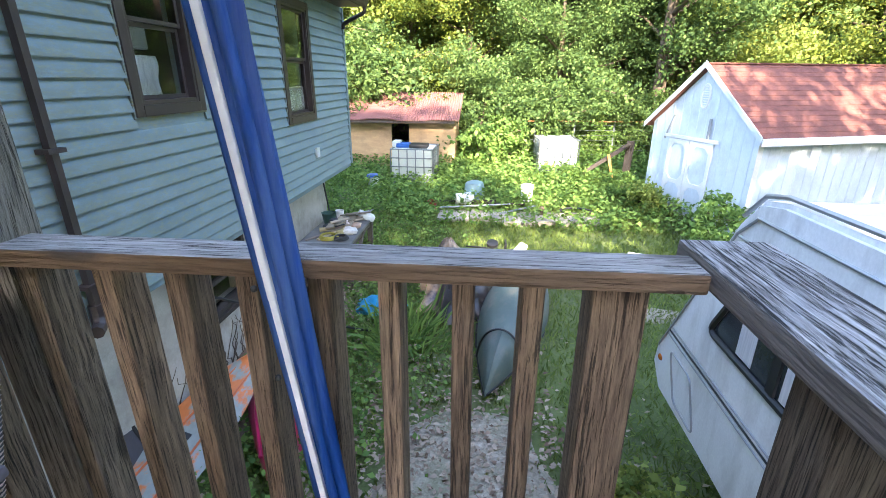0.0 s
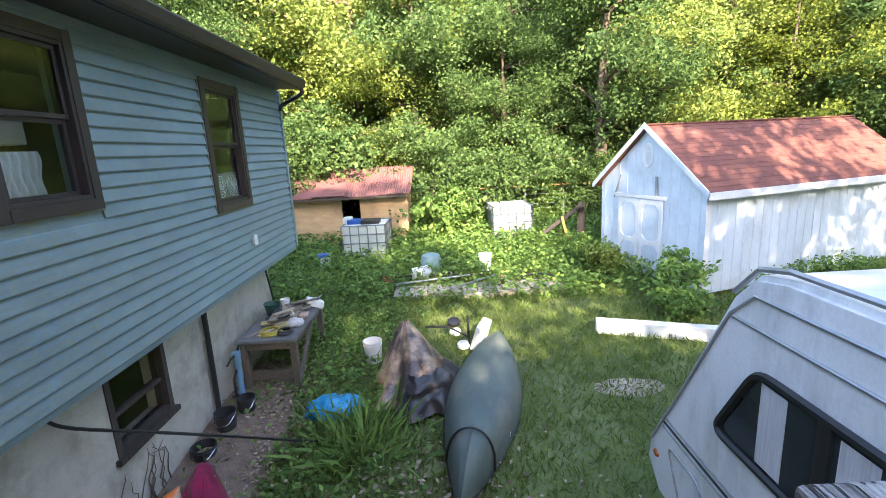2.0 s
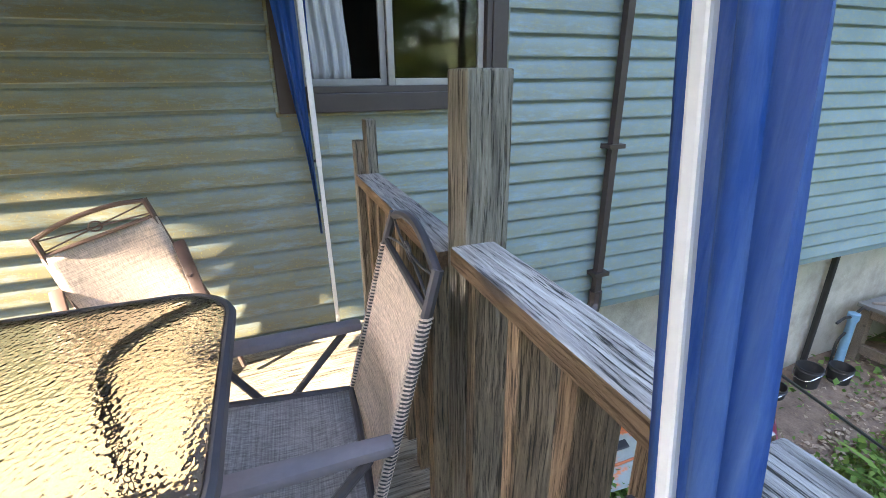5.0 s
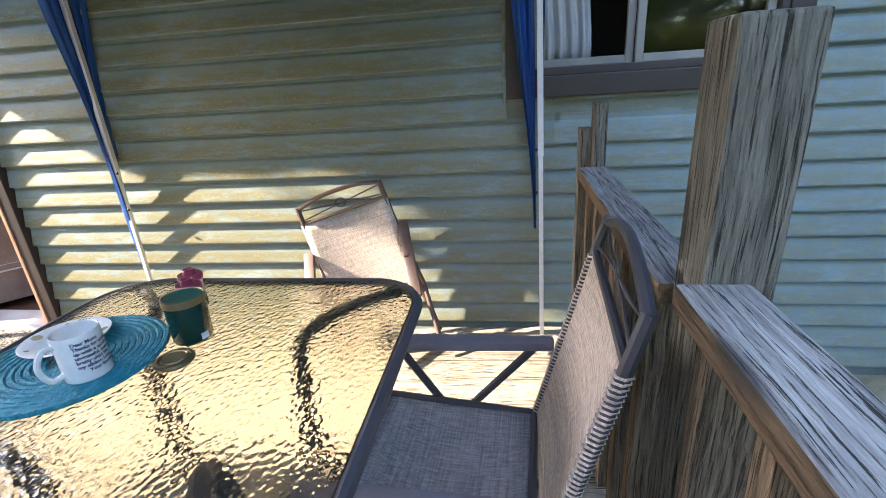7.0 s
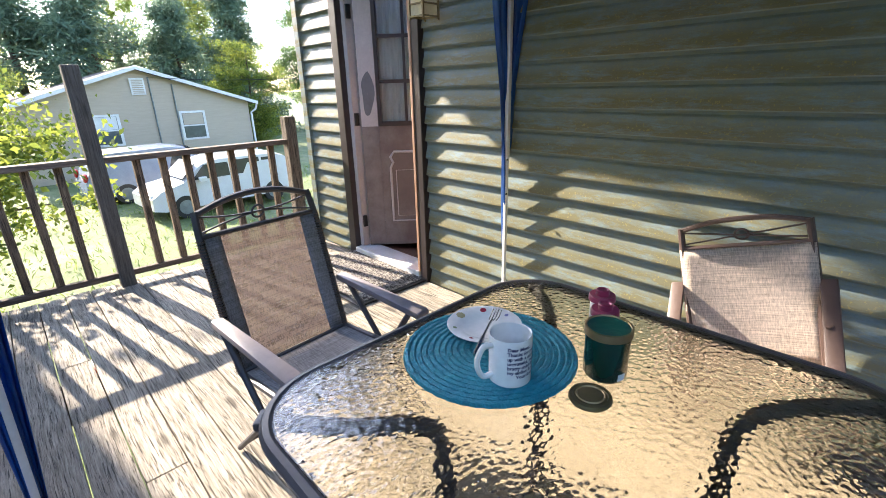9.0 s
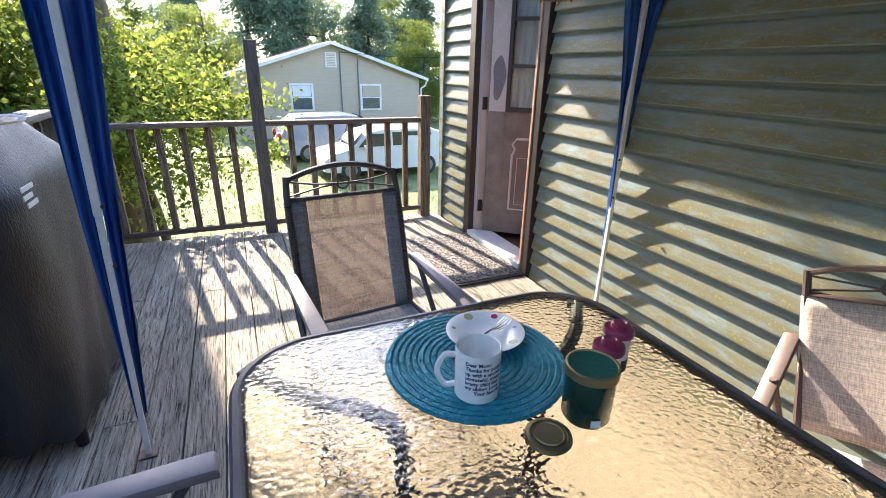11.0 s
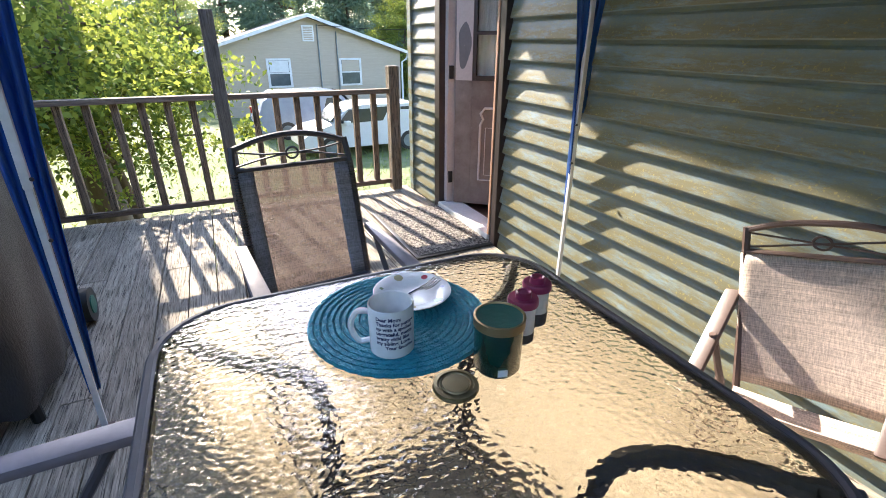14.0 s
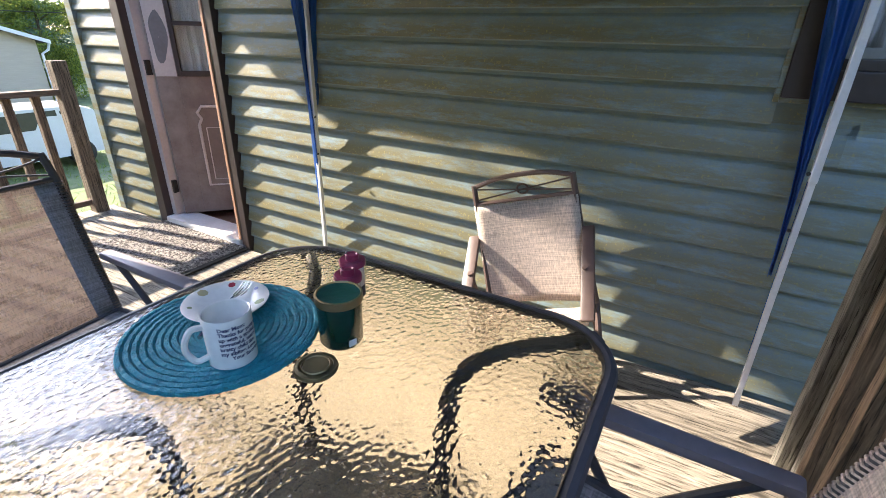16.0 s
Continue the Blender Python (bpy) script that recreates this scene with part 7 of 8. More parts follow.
for i, (p, q, r, mm, lb) in enumerate((((4.55, 11.6, -0.90), (5.55, 11.3, -0.10), 0.07, M_OLDFRAME, "dark timber leaning in the scrub"), ((5.52, 11.3, -1.1), (5.58, 11.35, -0.05), 0.075, M_OLDFRAME, "dark upright timber in the scrub"), ((5.30, 11.3, -1.1), (5.12, 11.35, -0.35), 0.05, mat("yellow_pine", (0.60, 0.33, 0.08), rough=0.7), "yellow pine board leaning in the scrub"))):
    bm = nb()
    d_ = Vector(q) - Vector(p)
    box(bm, -r, r, -r * 0.6, r * 0.6, 0, d_.length, 0.006, Matrix.Translation(p) @ d_.to_track_quat("Z", "Y").to_matrix().to_4x4())
    tagged(part("leaning_timber", bm, mm), lb, "timber", "leaning timbers")

# ---- neighbour's house ----
nz = ground_z(-3, -24)
nh = thing("neighbour_house", (-3.2, -24.0, nz), "beige sided bungalow with a low gable and white-framed windows", "house")
M_BEIGE = mat("beige_siding", (0.46, 0.385, 0.295), (0.41, 0.345, 0.265), rough=0.6, scale=2, stretch=(1, 1, 8), bump=0.1)
gz = 2.24 - nz
eh = 0.72 - nz
bm = nb()
extrude_poly(bm, [(-4.7, 0, 0), (-4.7, 0, eh), (0, 0, gz), (4.7, 0, eh), (4.7, 0, 0)], (0, -9, 0))
wl = part("wall", bm, M_BEIGE, nh)
for k in range(26):
    z = 0.1 + k * 0.15
    hw_ = 4.7 if z < eh else 4.7 * (gz - z) / (gz - eh)
    if hw_ > 0.3:
        bx("siding_board", (-hw_ + 0.02, hw_ - 0.02, 0.0, 0.022, z, z + 0.145), M_BEIGE, wl, 0)
for s in (-1, 1):
    bm = nb()
    extrude_poly(bm, [(0, 0.3, gz + 0.02), (s * 5.1, 0.3, eh - 0.10), (s * 5.1, 0.3, eh + 0.03), (0, 0.3, gz + 0.16)], (0, -9.6, 0))
    part("roof", bm, M_ROOF, nh)
    bm = nb()
    extrude_poly(bm, [(0, 0.31, gz + 0.0), (s * 5.1, 0.31, eh - 0.12), (s * 5.1, 0.31, eh + 0.03), (0, 0.31, gz + 0.16)], (0, 0.03, 0))
    part("rake_board", bm, M_WHITE, nh)
bm = nb()
tube(bm, [(-5.05, 0.25, eh - 0.1), (-5.0, 0.15, eh - 0.35), (-4.78, 0.08, eh - 0.5), (-4.78, 0.08, 0.1)], 0.05, 6)
part("downspout", bm, M_WHITE, nh)
for cx, z0, z1 in ((1.52, -0.88 - nz, 0.44 - nz), (-1.98, -0.88 - nz, 0.43 - nz)):
    w_ = bx("window", (cx - 0.57, cx + 0.57, 0.023, 0.06, z0, z1), M_WHITE, nh, 0.01, "white-framed double-hung window")
    for a_, b_ in ((z0 + 0.09, (z0 + z1) / 2 - 0.03), ((z0 + z1) / 2 + 0.03, z1 - 0.09)):
        bx("pane", (cx - 0.46, cx + 0.46, 0.061, 0.066, a_, b_), mat("far_pane", (0.10, 0.12, 0.12), rough=0.1, bump=0), w_, 0)
    bx("blind", (cx - 0.44, cx + 0.44, 0.067, 0.07, (z0 + z1) / 2 + 0.04, z1 - 0.1), M_WHITE if cx > 0 else M_BEIGE, w_, 0)
vt = bx("vent", (-0.28, 0.28, 0.023, 0.06, gz - 1.05, gz - 0.35), M_WHITE, nh, 0.01)
for i in range(8):
    bx("louvre", (-0.21, 0.21, 0.061, 0.075, gz - 0.98 + i * 0.075, gz - 0.94 + i * 0.075), M_BEIGE, vt, 0)
for x_, zt in ((-0.45, gz - 0.3), (-1.35, gz - 0.6)):
    bm = nb()
    cyl(bm, (x_, 0.06, 0.6), (x_, 0.06, zt), 0.035, n=8)
    part("conduit", bm, M_CAGE, nh)
bx("meter_box", (-0.6, -0.3, 0.03, 0.16, 0.5, 0.95), M_CAGE, nh, 0.02)
bm = nb()
tube(bm, curve_pts([(-3.65, -23.9, 1.9), (-8, -22.5, 1.75), (-20, -20, 2.1)], 20), 0.012, 5)
tagged(part("power_line", bm, M_BLACKRUB), "overhead wire to the beige house", "cable")


# ---- parked cars ----
def car(m, paint, label, L=4.5, W=1.8, H=1.62, hood=0.98):
    c = thing("car", m, label, "car")
    prof = [(-L / 2, 0.35), (-L / 2, 0.75), (-L / 2 + 0.1, 1.02), (-L / 2 + 0.3, 1.45), (-L / 2 + 0.7, H - 0.03), (0.25, H), (0.75, H - 0.1), (1.3, hood + 0.08), (L / 2 - 0.25, hood - 0.12), (L / 2, hood - 0.3), (L / 2, 0.35), (L / 2 - 0.3, 0.28), (-L / 2 + 0.3, 0.28)]
    bm = nb()
    n = 9
    rows = []
    for j in range(n):
        f = 2 * j / (n - 1) - 1
        rows.append([(x, f * W / 2 * (1 - (0.16 if z > 1.05 else 0.0) * abs(f)), z - (0.05 * abs(f) ** 3 if z > 0.9 else 0)) for x, z in prof + prof[:1]])
    sheet(bm, rows)
    for row in (0, n - 1):
        vs = [v for v in bm.verts][row * 14:(row + 1) * 14 - 1]
        bm.faces.new(vs)
    bmesh.ops.recalc_face_normals(bm, faces=bm.faces)
    part("body", bm, paint, c, "", True)
    dg = M_CARGLASS
    for s in (-1, 1):
        for x0, x1, z0, z1 in ((-1.75, -1.1, 1.05, 1.45), (-1.02, -0.1, 1.05, 1.48), (-0.02, 0.85, 1.05, 1.45)):
            bm = nb()
            y_ = s * (W / 2 * 0.865)
            extrude_poly(bm, [(x0, y_ + s * 0.06, z0), (x1 + (0.25 if x1 > 0.5 else 0), y_ + s * 0.06, z0), (x1 - (0.15 if x1 > 0.5 else 0), y_ + s * 0.0, z1), (x0 + (0.25 if x0 < -1.5 else 0), y_ + s * 0.0, z1)], (0, s * 0.012, 0))
            part("side_window", bm, dg, c)
        for x_ in (-1.35, 1.4):
            bm = nb()
            cyl(bm, (x_, s * (W / 2 - 0.2), 0.33), (x_, s * (W / 2 + 0.01), 0.33), 0.33, n=26)
            w_ = part("wheel", bm, M_BLACKRUB, c, "", True)
            bm = nb()
            cyl(bm, (x_, s * (W / 2 + 0.008), 0.33), (x_, s * (W / 2 + 0.02), 0.33), 0.21, n=20)
            part("rim", bm, M_CAGE, w_)
        bm = nb()
        box(bm, L / 2 - 0.3, L / 2 - 0.02, s * W / 2 * 0.62 - 0.18, s * W / 2 * 0.62 + 0.18, hood - 0.34, hood - 0.2, 0.03)
        part("headlight", bm, M_CHINA, c)
        bm = nb()
        box(bm, -L / 2 - 0.01, -L / 2 + 0.1, s * W / 2 * 0.8 - 0.12, s * W / 2 * 0.8 + 0.12, 0.85, 1.1, 0.02)
        part("tail_light", bm, M_REDLENS, c)
        bm = nb()
        box(bm, 0.75, 0.95, s * (W / 2 + 0.0), s * (W / 2 + 0.18), 1.0, 1.14, 0.03)
        part("mirror", bm, paint, c)
    bm = nb()
    extrude_poly(bm, [(0.84, -0.62, H - 0.11), (0.84, 0.62, H - 0.11), (1.30, 0.70, hood + 0.12), (1.30, -0.70, hood + 0.12)], (0.02, 0, 0.02))
    part("windscreen", bm, dg, c)
    return c


M_CARGLASS = mat("car_glass", (0.03, 0.035, 0.04), rough=0.05, bump=0)
M_REDLENS = mat("red_lens", (0.4, 0.02, 0.02), rough=0.2, bump=0)
M_CARWHITE = mat("white_car", (0.58, 0.58, 0.57), (0.54, 0.54, 0.53), rough=0.18, bump=0)
M_CARGREY = mat("grey_car", (0.20, 0.24, 0.30), (0.17, 0.2, 0.26), rough=0.2, bump=0)
car(pose(-3.0, -15.0, ground_z(0, -15) - 0.02, 0, 0, 4), M_CARWHITE, "white compact SUV parked on the grass")
car(pose(-2.2, -18.6, ground_z(0, -18) - 0.02, 0, 0, 182), M_CARGREY, "blue-grey SUV parked beyond the white one", 4.8, 1.9, 1.75, 1.05)

# ---- vegetation ----
rng = np.random.default_rng(7)


def tree_parts(seed, height, spread, base, n_leaves, leaf, material, kind="broad", underside=None):
    """Trunk mesh and crown mesh of one tree standing at the origin."""
    r = np.random.default_rng(seed)
    rnd = random.Random(seed)
    bm = nb()
    top = Vector((rnd.uniform(-0.3, 0.3), rnd.uniform(-0.3, 0.3), height * 0.92))
    tr = [Vector((0, 0, -0.3)), Vector((rnd.uniform(-0.1, 0.1), rnd.uniform(-0.1, 0.1), height * 0.3)), Vector((top.x * 0.6, top.y * 0.6, height * 0.6)), top]
    pts = curve_pts(tr, 14)
    tr_r = 0.018 * height
    tube(bm, pts, tr_r, 8, radii=[tr_r * (1.25 - 1.1 * i / 14) for i in range(15)])
    tips = []
    n_limb = 16 if kind == "broad" else 30
    for k in range(n_limb):
        f = base / height + (0.96 - base / height) * (k + rnd.random()) / n_limb
        a = rnd.uniform(0, 2 * math.pi)
        p = pts[min(14, int(f * 14))]
        if kind == "broad":
            reach = spread * (0.45 + 0.55 * math.sin(math.pi * min(1, 0.18 + 0.82 * (f - base / height) / (1 - base / height)))) * rnd.uniform(0.65, 1.1)
            q = p + Vector((math.cos(a) * reach, math.sin(a) * reach, reach * rnd.uniform(0.05, 0.55)))
        else:
            reach = spread * (1.02 - f) * rnd.uniform(0.75, 1.1) + 0.3
            q = p + Vector((math.cos(a) * reach, math.sin(a) * reach, -reach * rnd.uniform(0.05, 0.3)))
        if underside and q.z < underside(q.x, q.y) + 0.2:
            continue
        mid = (p + q) / 2 + Vector((rnd.uniform(-0.2, 0.2), rnd.uniform(-0.2, 0.2), 0.08 * reach))
        tube(bm, [p, mid, q], 0.02, 5, radii=[tr_r * 0.38, tr_r * 0.22, 0.008])
        for g in (0.45, 0.62, 0.8, 1.0):
            b0 = p + (mid - p) * 2 * g if g < 0.5 else mid + (q - mid) * (2 * g - 1)
            for _ in range(3 if kind == "broad" else 2):
                sp_ = 0.22 * spread if kind == "broad" else 0.10 * spread
                tips.append(b0 + Vector((rnd.gauss(0, sp_), rnd.gauss(0, sp_), rnd.gauss(0, sp_ * 0.6))))
    me_t = bpy.data.meshes.new("trunk")
    bm.to_mesh(me_t)
    bm.free()
    me_t.materials.append(M_BARK)
    me_t.shade_smooth()
    if underside:
        # extra clumps along the cut underside, added to thicken its shade
        for _ in range(230):
            x_, y_ = rnd.uniform(-0.62, 0.45) * spread, rnd.gauss(0, 0.28) * spread
            tips.append(Vector((x_, y_, underside(x_, y_) + 0.1 + rnd.random() * 1.5)))
        tips = [t for t in tips if t.z > underside(t.x, t.y) and t.z < underside(t.x, t.y) + 1.8]
    tips = np.array([tuple(t) for t in tips])
    idx = r.integers(0, len(tips), n_leaves)
    rad = spread * (0.105 if kind == "broad" else 0.10)
    off = r.normal(size=(n_leaves, 3)) * np.array([rad, rad, rad * 0.6])
    size_k = 0.6 + 0.8 * r.random(len(tips))
    p = tips[idx] + off * size_k[idx][:, None]
    dirs = None
    if underside:
        p = p[np.array([q[2] > underside(q[0], q[1]) + 0.14 * noise.noise((q[0] * 2.2, q[1] * 2.2, 1.7)) for q in p])]
        n_leaves = len(p)
    if kind != "broad":
        dirs = off / (np.linalg.norm(off, axis=1)[:, None] + 1e-6) + np.array([0, 0, -0.3])
    me_c = leaf_mesh("crown", p, np.full(n_leaves, leaf), r, material, up=0.35, aspect=0.62 if kind == "broad" else 0.22, vary=0.5, dirs=dirs)
    return me_t, me_c


def plant_tree(meshes, x, y, z, yaw, s, label, group="woodland trees", name="tree", cat="tree"):
    t = thing(name, pose(x, y, z, 0, 0, yaw) @ Matrix.Diagonal((s, s, s, 1)), label, cat, group)
    for nm, me in zip(("trunk", "crown"), meshes):
        o = new(nm, me)
        o.parent = t
    return t


WOODS = [tree_parts(11, 9.0, 2.9, 1.0, 42000, 0.105, M_LEAF2), tree_parts(12, 10.0, 3.0, 1.2, 42000, 0.11, M_LEAF3), tree_parts(13, 8.0, 2.6, 0.8, 38000, 0.10, M_LEAF), tree_parts(14, 11.0, 3.2, 1.5, 42000, 0.11, M_LEAF2)]
rt = random.Random(5)
KINDS = ("dark green broad-leaved tree at the wood's edge", "light green broad-leaved tree at the wood's edge", "yellow-green maple at the wood's edge", "tall broad-leaved tree in the woods")
spots = []
for row, (y0, step, s0) in enumerate(((15.0, 2.5, 0.72), (17.8, 2.9, 0.95), (21.5, 3.4, 1.1), (26.5, 4.2, 1.25), (33, 5.5, 1.4))):
    x = -9.0 - row * 3.0 + rt.uniform(0, 1.5)
    while x < 16 + row * 7:
        spots.append((x + rt.uniform(-0.6, 0.6), y0 + rt.uniform(-0.7, 0.9) + (max(0, x - 6) * -0.05), s0 * rt.uniform(0.85, 1.2), (0, 2, 3, 0, 1)[(row + len(spots) * 2) % 5]))
        x += step * rt.uniform(0.8, 1.2)
for x, y, s, k in spots:
    if y < 16.2 and -2.5 < x < 2.6:
        y += 1.6
    plant_tree(WOODS[k], x, y, ground_z(x, y), rt.uniform(0, 360), s, KINDS[k])
# vine-grown bush over the hut and undergrowth
BUSH = [tree_parts(21, 2.6, 1.5, 0.2, 11000, 0.10, M_LEAF2), tree_parts(22, 1.9, 1.2, 0.1, 8000, 0.09, M_WEED), tree_parts(23, 2.2, 1.3, 0.15, 8000, 0.095, M_LEAF2)]
plant_tree(BUSH[0], -0.55, 14.9, ground_z(0, 14.4) + 0.5, 40, 1.15, "dense dark vine-covered bush hanging over the hut", "bushes", "bush", "bush")
for i in range(15):
    x = 2.2 + i * 0.85 + rt.uniform(-0.3, 0.3)
    y = 14.1 + rt.uniform(-0.4, 0.5)
    plant_tree(BUSH[i % 3], x, y, ground_z(x, y) - 0.1, rt.uniform(0, 360), rt.uniform(0.6, 1.0), "tangled green bush at the wood's edge", "bushes", "bush", "bush")
for i in range(6):
    x = -6.5 + i * 0.95
    plant_tree(BUSH[(i + 1) % 3], x, 14.2 + rt.uniform(-0.4, 0.5), ground_z(x, 14.2) - 0.1, rt.uniform(0, 360), rt.uniform(0.7, 1.0), "tangled green bush at the wood's edge", "bushes", "bush", "bush")
SHRUB = tree_parts(31, 0.9, 0.42, 0.05, 1500, 0.085, M_WEED)
YSHRUB = tree_parts(32, 0.8, 0.45, 0.05, 1500, 0.09, M_LEAF3)
for x, y, s, me, lb in ((5.95, 7.75, 1.05, SHRUB, "leafy green shrub by the shed's corner"), (5.75, 7.35, 0.7, SHRUB, "leafy green shrub by the shed's corner"), (5.35, 9.5, 0.8, YSHRUB, "yellow-green shrub before the shed doors"), (4.9, 9.9, 0.6, SHRUB, "tall weeds before the shed"), (4.4, 10.9, 0.6, SHRUB, "tall weeds by the leaning timber"), (5.2, 10.7, 0.6, SHRUB, "tall weeds by the leaning timber"),
                        (3.45, 2.35, 0.8, YSHRUB, "bright green leafy plant beside the deck"), (3.35, 2.9, 0.55, YSHRUB, "bright green leafy plant beside the deck"), (2.2, 12.4, 1.3, SHRUB, "tall weeds beside the hut"), (2.9, 12.9, 1.4, SHRUB, "tall weeds beside the tank")):
    plant_tree(me, x, y, ground_z(x, y) - 0.03, rt.uniform(0, 360), s, lb, "shrubs", "shrub", "shrub")

# maples by the deck's far end, shading deck and yard; the second is unseen
MAPLE = tree_parts(41, 8.5, 3.4, 1.6, 21000, 0.15, M_LEAF)
plant_tree(MAPLE, 8.6, -8.2, ground_z(3, -7), 20, 1.32, "large yellow-green maple beyond the deck railing", "garden trees")
# out of view, added for the shade it throws on the yard
plant_tree(MAPLE, 11.6, -5.6, ground_z(7, -5), 130, 1.5, "unseen maple beside the yard, added for shade", "garden trees")
plant_tree(MAPLE, 9.5, -13.5, ground_z(5, -12), 200, 1.2, "broad maple beyond the drive", "garden trees")


def shade_underside(x, y):
    """Lower limit of the added crown, stepped along sun rays to shape deck shade."""
    e = x + 3.4 + 0.177 * y
    lim = float(np.interp(e, (1.50, 1.57, 1.77, 2.0, 2.25, 2.6, 2.76, 3.0, 3.1, 3.6), (9.5, 5.65, 5.74, 5.95, 5.65, 5.55, 5.4, 5.3, 4.6, 4.5)))
    return lim + 2.07 - 0.586 * y


# crown above view, added and trimmed only to cast shade on the deck
SHADE_CROWN = tree_parts(43, 12.5, 4.0, 4.6, 66000, 0.155, M_LEAF, underside=shade_underside)
plant_tree(SHADE_CROWN, 3.4, -8.2, ground_z(3, -8.2), 0, 1.0, "maple with its crown out of view, added to shade the deck", "garden trees")
# high crown beyond view, added to keep direct sun off the yard
TALL_SHADE = tree_parts(43, 16.5, 2.6, 10.8, 26000, 0.16, M_LEAF)
plant_tree(TALL_SHADE, 3.6, -8.9, ground_z(3, -8), 10, 1.0, "added maple, its high crown out of view, shading the yard", "garden trees")
SMALL = tree_parts(42, 3.1, 1.25, 1.5, 15000, 0.056, M_LEAF)
plant_tree(SMALL, 2.7, -6.3, ground_z(3, -5), 80, 1.25, "young maple close behind the railing", "garden trees")
plant_tree(SMALL, 4.3, -6.6, ground_z(4, -5), 180, 1.35, "young maple close behind the railing", "garden trees")
PINE = [tree_parts(51, 13.0, 3.6, 1.0, 17000, 0.42, M_PINE, "pine"), tree_parts(52, 11.0, 3.2, 1.0, 15000, 0.40, M_PINE, "pine")]
for i, (x, y, s) in enumerate(((-4.5, -41, 1.15), (-9.5, -39, 1.0), (-0.5, -44, 1.2), (4.5, -42, 1.0), (-14.5, -42, 1.1))):
    plant_tree(PINE[i % 2], x, y, ground_z(x, y), 50 * i, s, "tall dark pine behind the beige house", "pines")
for i, (x, y, s, k) in enumerate(((-10.5, -30, 0.8, 2), (-13.5, -46, 1.2, 1), (-21, -40, 1.2, 3), (9, -33, 1.0, 2), (14, -28, 1.1, 1), (2.5, -33, 0.7, 1), (19, -18, 1.2, 0), (-17, -52, 1.3, 1), (-27, -48, 1.3, 0), (10, -48, 1.3, 0), (22, -38, 1.3, 2), (-34, -40, 1.3, 2), (-9, -56, 1.3, 1), (5, -58, 1.4, 2))):
    plant_tree(WOODS[k], x, y, ground_z(x, y), 70 * i, s, "broad-leaved tree in the distance", "distant trees")

for i in range(9):
    plant_tree(WOODS[i % 4], 21 + 3 * math.sin(i * 2.2), -14 + i * 3.6, ground_z(21, -14 + i * 3.6), 40 * i, 1.1, "broad-leaved tree closing the yard's far side", "distant trees")

# child's slide-toy beyond the railing
ty = thing("garden_toy", (1.75, -5.2, ground_z(1.7, -5.2)), "red and yellow plastic garden toy on the lawn", "toy")
bm = nb()
lathe(bm, [(0, 0), (0.16, 0), (0.2, 0.25), (0.14, 0.45), (0, 0.5)], 16)
part("body", bm, mat("red_toy", (0.5, 0.05, 0.02), rough=0.4), ty, "", True)
bm = nb()
lathe(bm, [(0, 0), (0.12, 0.0), (0.15, 0.18), (0.1, 0.34), (0, 0.36)], 16, (-0.2, 0.05, 0))
part("side", bm, mat("yellow_toy", (0.65, 0.42, 0.04), rough=0.4), ty, "", True)

# ---- ground cover ----


def scatter(n, x0, x1, y0, y1, keep):
    p = np.column_stack([rng.uniform(x0, x1, n), rng.uniform(y0, y1, n)])
    k = np.array([keep(x, y) for x, y in p])
    p = p[k]
    z = np.array([ground_z(x, y) + 0.05 * noise.noise((x * 0.4, y * 0.4, 0)) for x, y in p])
    return np.column_stack([p, z])


def dens(x, y, s=0.5, o=0.0):
    return noise.noise((x * s + o, y * s, o)) * 0.5 + 0.5


def bare(x, y):
    return ((x - 2.25) / 0.8) ** 2 + ((y - 3.05) / 1.15) ** 2 < 1 or ((x + 0.1) / 0.7) ** 2 + ((y - 5.2) / 1.7) ** 2 < 1 or (1.4 < x < 4.6 and 8.7 < y < 9.4)


def weedy(x, y):
    """Weeds thrive along the house and towards the woods, grass in the middle."""
    w = max(0.0, min(1.0, (1.9 - x) / 1.2 + 0.3)) if y < 8.5 else 1.0
    return random.random() < w * (0.35 + 0.9 * dens(x, y, 0.8, 3.1))


def inside_house(x, y):
    return x < FX + 0.1 and y < 8.2


pts = scatter(190000, -4, 10, 2.4, 14.0, lambda x, y: not inside_house(x, y) and weedy(x, y) and (not bare(x, y) or random.random() < 0.12 + 0.35 * (dens(x, y, 1.6, 7.7) > 0.55)))
pts[:, 2] += rng.random(len(pts)) ** 1.5 * np.where(pts[:, 1] > 8.5, 0.34, 0.20)
me = leaf_mesh("weeds", pts, np.where(pts[:, 1] > 8.5, 0.075, 0.056), rng, M_WEED, up=0.9, aspect=0.75)
tagged(new("weeds", me), "low broad-leaved weeds covering the yard's edges", "weeds", kind="stuff")
pts = scatter(210000, 0.3, 11, 2.2, 12.0, lambda x, y: (not bare(x, y) or random.random() < 0.15) and random.random() < 0.35 + 0.65 * dens(x, y, 0.9, 9.0))
d = rng.normal(size=(len(pts), 3)) * 0.5
d[:, 2] = 1.0
me = leaf_mesh("grass", pts, np.full(len(pts), 0.095), rng, M_GRASS, up=0.0, aspect=0.12, dirs=d)
tagged(new("grass", me), "rough yellow-green lawn grass", "grass", kind="stuff")
pts = scatter(26000, -12, 9, -20, -3.4, lambda x, y: random.random() < 0.4 + 0.6 * dens(x, y, 0.5, 5.0))
d = rng.normal(size=(len(pts), 3)) * 0.6
d[:, 2] = 1.0
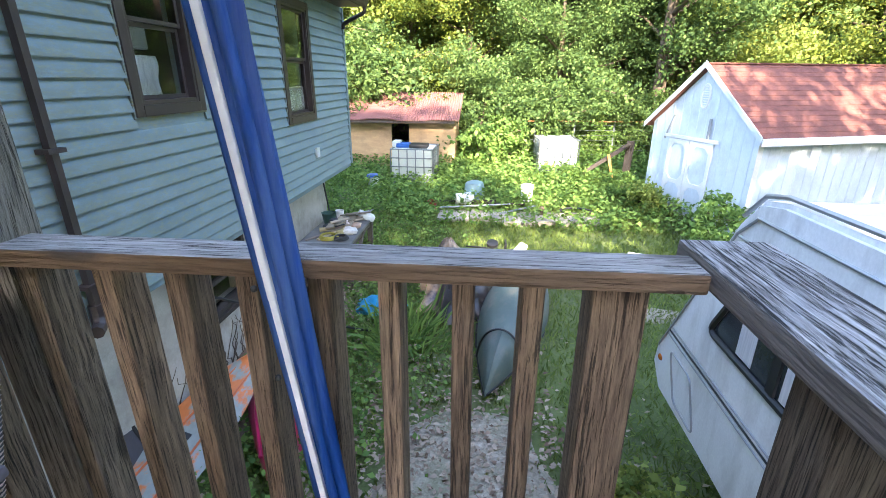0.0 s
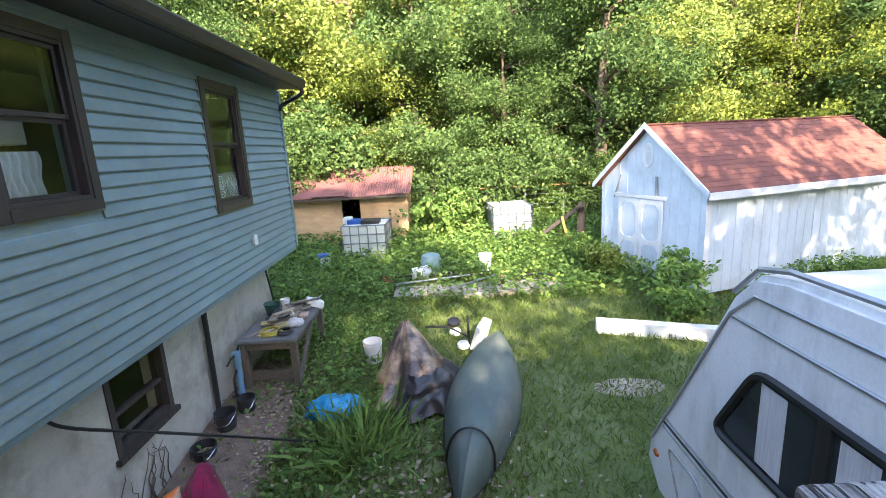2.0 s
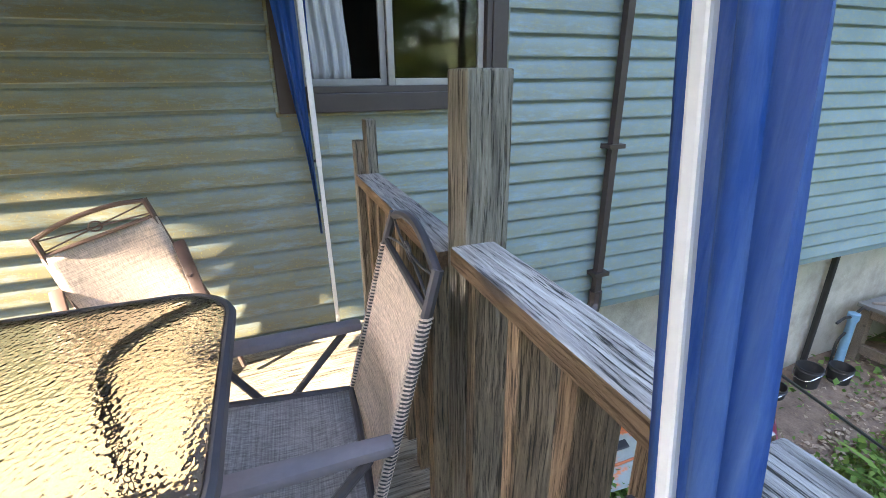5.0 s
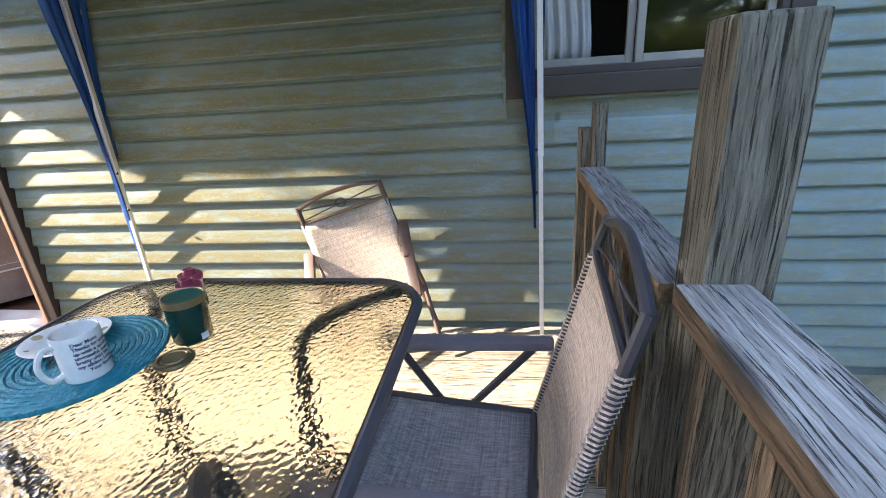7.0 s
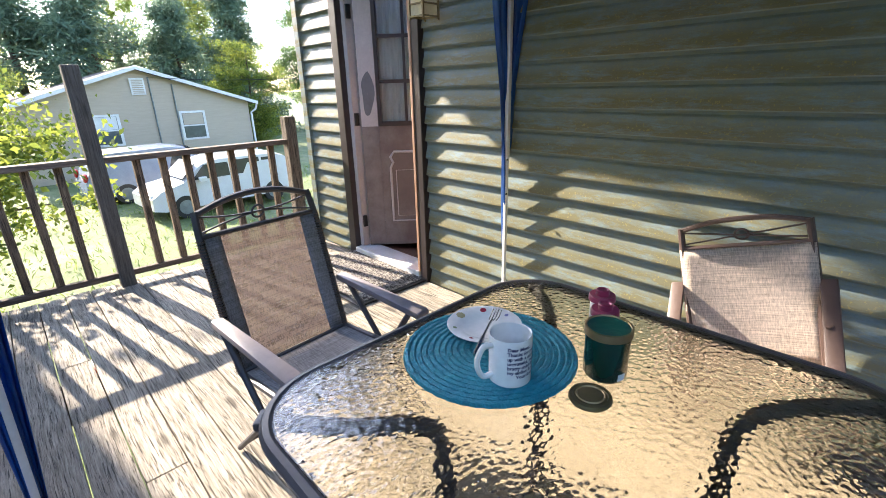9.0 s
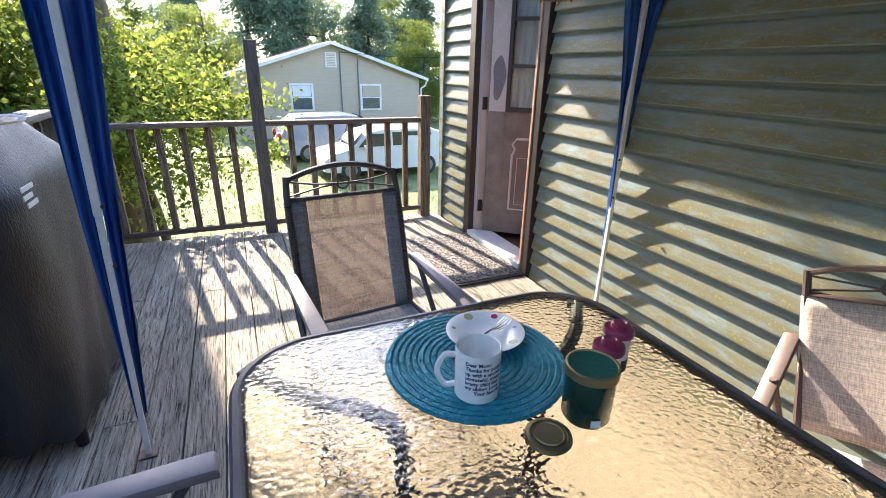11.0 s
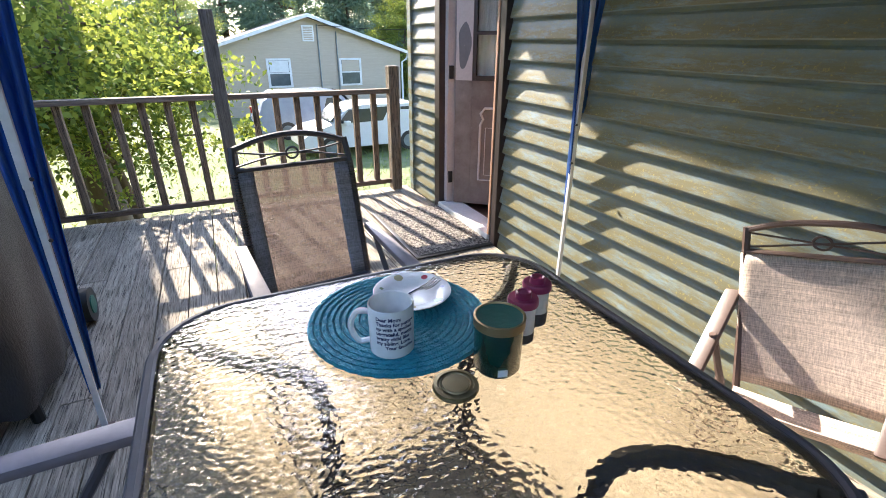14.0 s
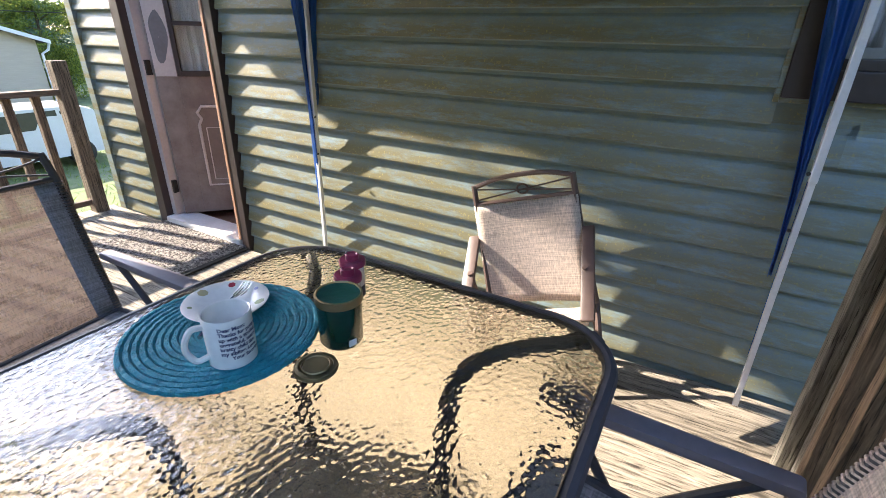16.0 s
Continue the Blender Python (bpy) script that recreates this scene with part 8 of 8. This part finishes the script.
me = leaf_mesh("grass", pts, np.full(len(pts), 0.13), rng, M_GRASS, up=0.0, aspect=0.14, dirs=d)
tagged(new("grass", me), "sunlit lawn beyond the deck", "grass", kind="stuff")
# strappy clump by the tarp
pts = np.column_stack([rng.normal(1.45, 0.22, 420), rng.normal(5.15, 0.2, 420), np.zeros(420)])
pts[:, 2] = [ground_z(x, y) + 0.02 for x, y, _ in pts]
d = np.column_stack([(pts[:, 0] - 1.45) * 2.2, (pts[:, 1] - 5.15) * 2.2, np.full(420, 0.75)])
me = leaf_mesh("daylily_clump", pts, np.full(420, 0.36), rng, M_WEED, up=0.0, aspect=0.07, dirs=d)
tagged(new("daylily_clump", me), "clump of long arching green leaves", "plant", kind="stuff")
# dry leaves and chips on the gravel
pts = np.column_stack([rng.normal(2.1, 0.7, 2600), rng.normal(3.2, 0.8, 2600), np.zeros(2600)])
pts2 = np.column_stack([rng.normal(0.15, 0.35, 1800), rng.normal(5.3, 0.9, 1800), np.zeros(1800)])
pts = np.vstack([pts, pts2])
pts = pts[pts[:, 0] > FX + 0.05]
pts[:, 2] = [ground_z(x, y) + 0.085 for x, y, _ in pts]
M_LITTER = leaf_mat("leaf_litter", (0.42, 0.33, 0.24), (0.14, 0.09, 0.06), glow=0.05, rough=0.9)
me = leaf_mesh("leaf_litter", pts, np.full(len(pts), 0.05), rng, M_LITTER, up=2.0, aspect=0.6)
tagged(new("leaf_litter", me), "dry leaves and bark chips on bare ground", "litter", kind="stuff")
# dead vine stems on the foundation
vn = thing("dead_vine", (FX + 0.012, 3.9, -1.6), "dead brown vine stems clinging to the stucco", "vine")
rv = random.Random(3)
for i in range(16):
    p = Vector((0, rv.uniform(-0.7, 0.9), -0.05))
    pts = [p.copy()]
    for k in range(7):
        p = p + Vector((0, rv.uniform(-0.09, 0.09), rv.uniform(0.03, 0.11)))
        pts.append(Vector((0.002 + 0.004 * rv.random(), p.y, p.z)))
    bm = nb()
    tube(bm, pts, 0.006, 5, radii=[0.008 - 0.0008 * j for j in range(8)])
    part("stem", bm, M_BARK, vn)
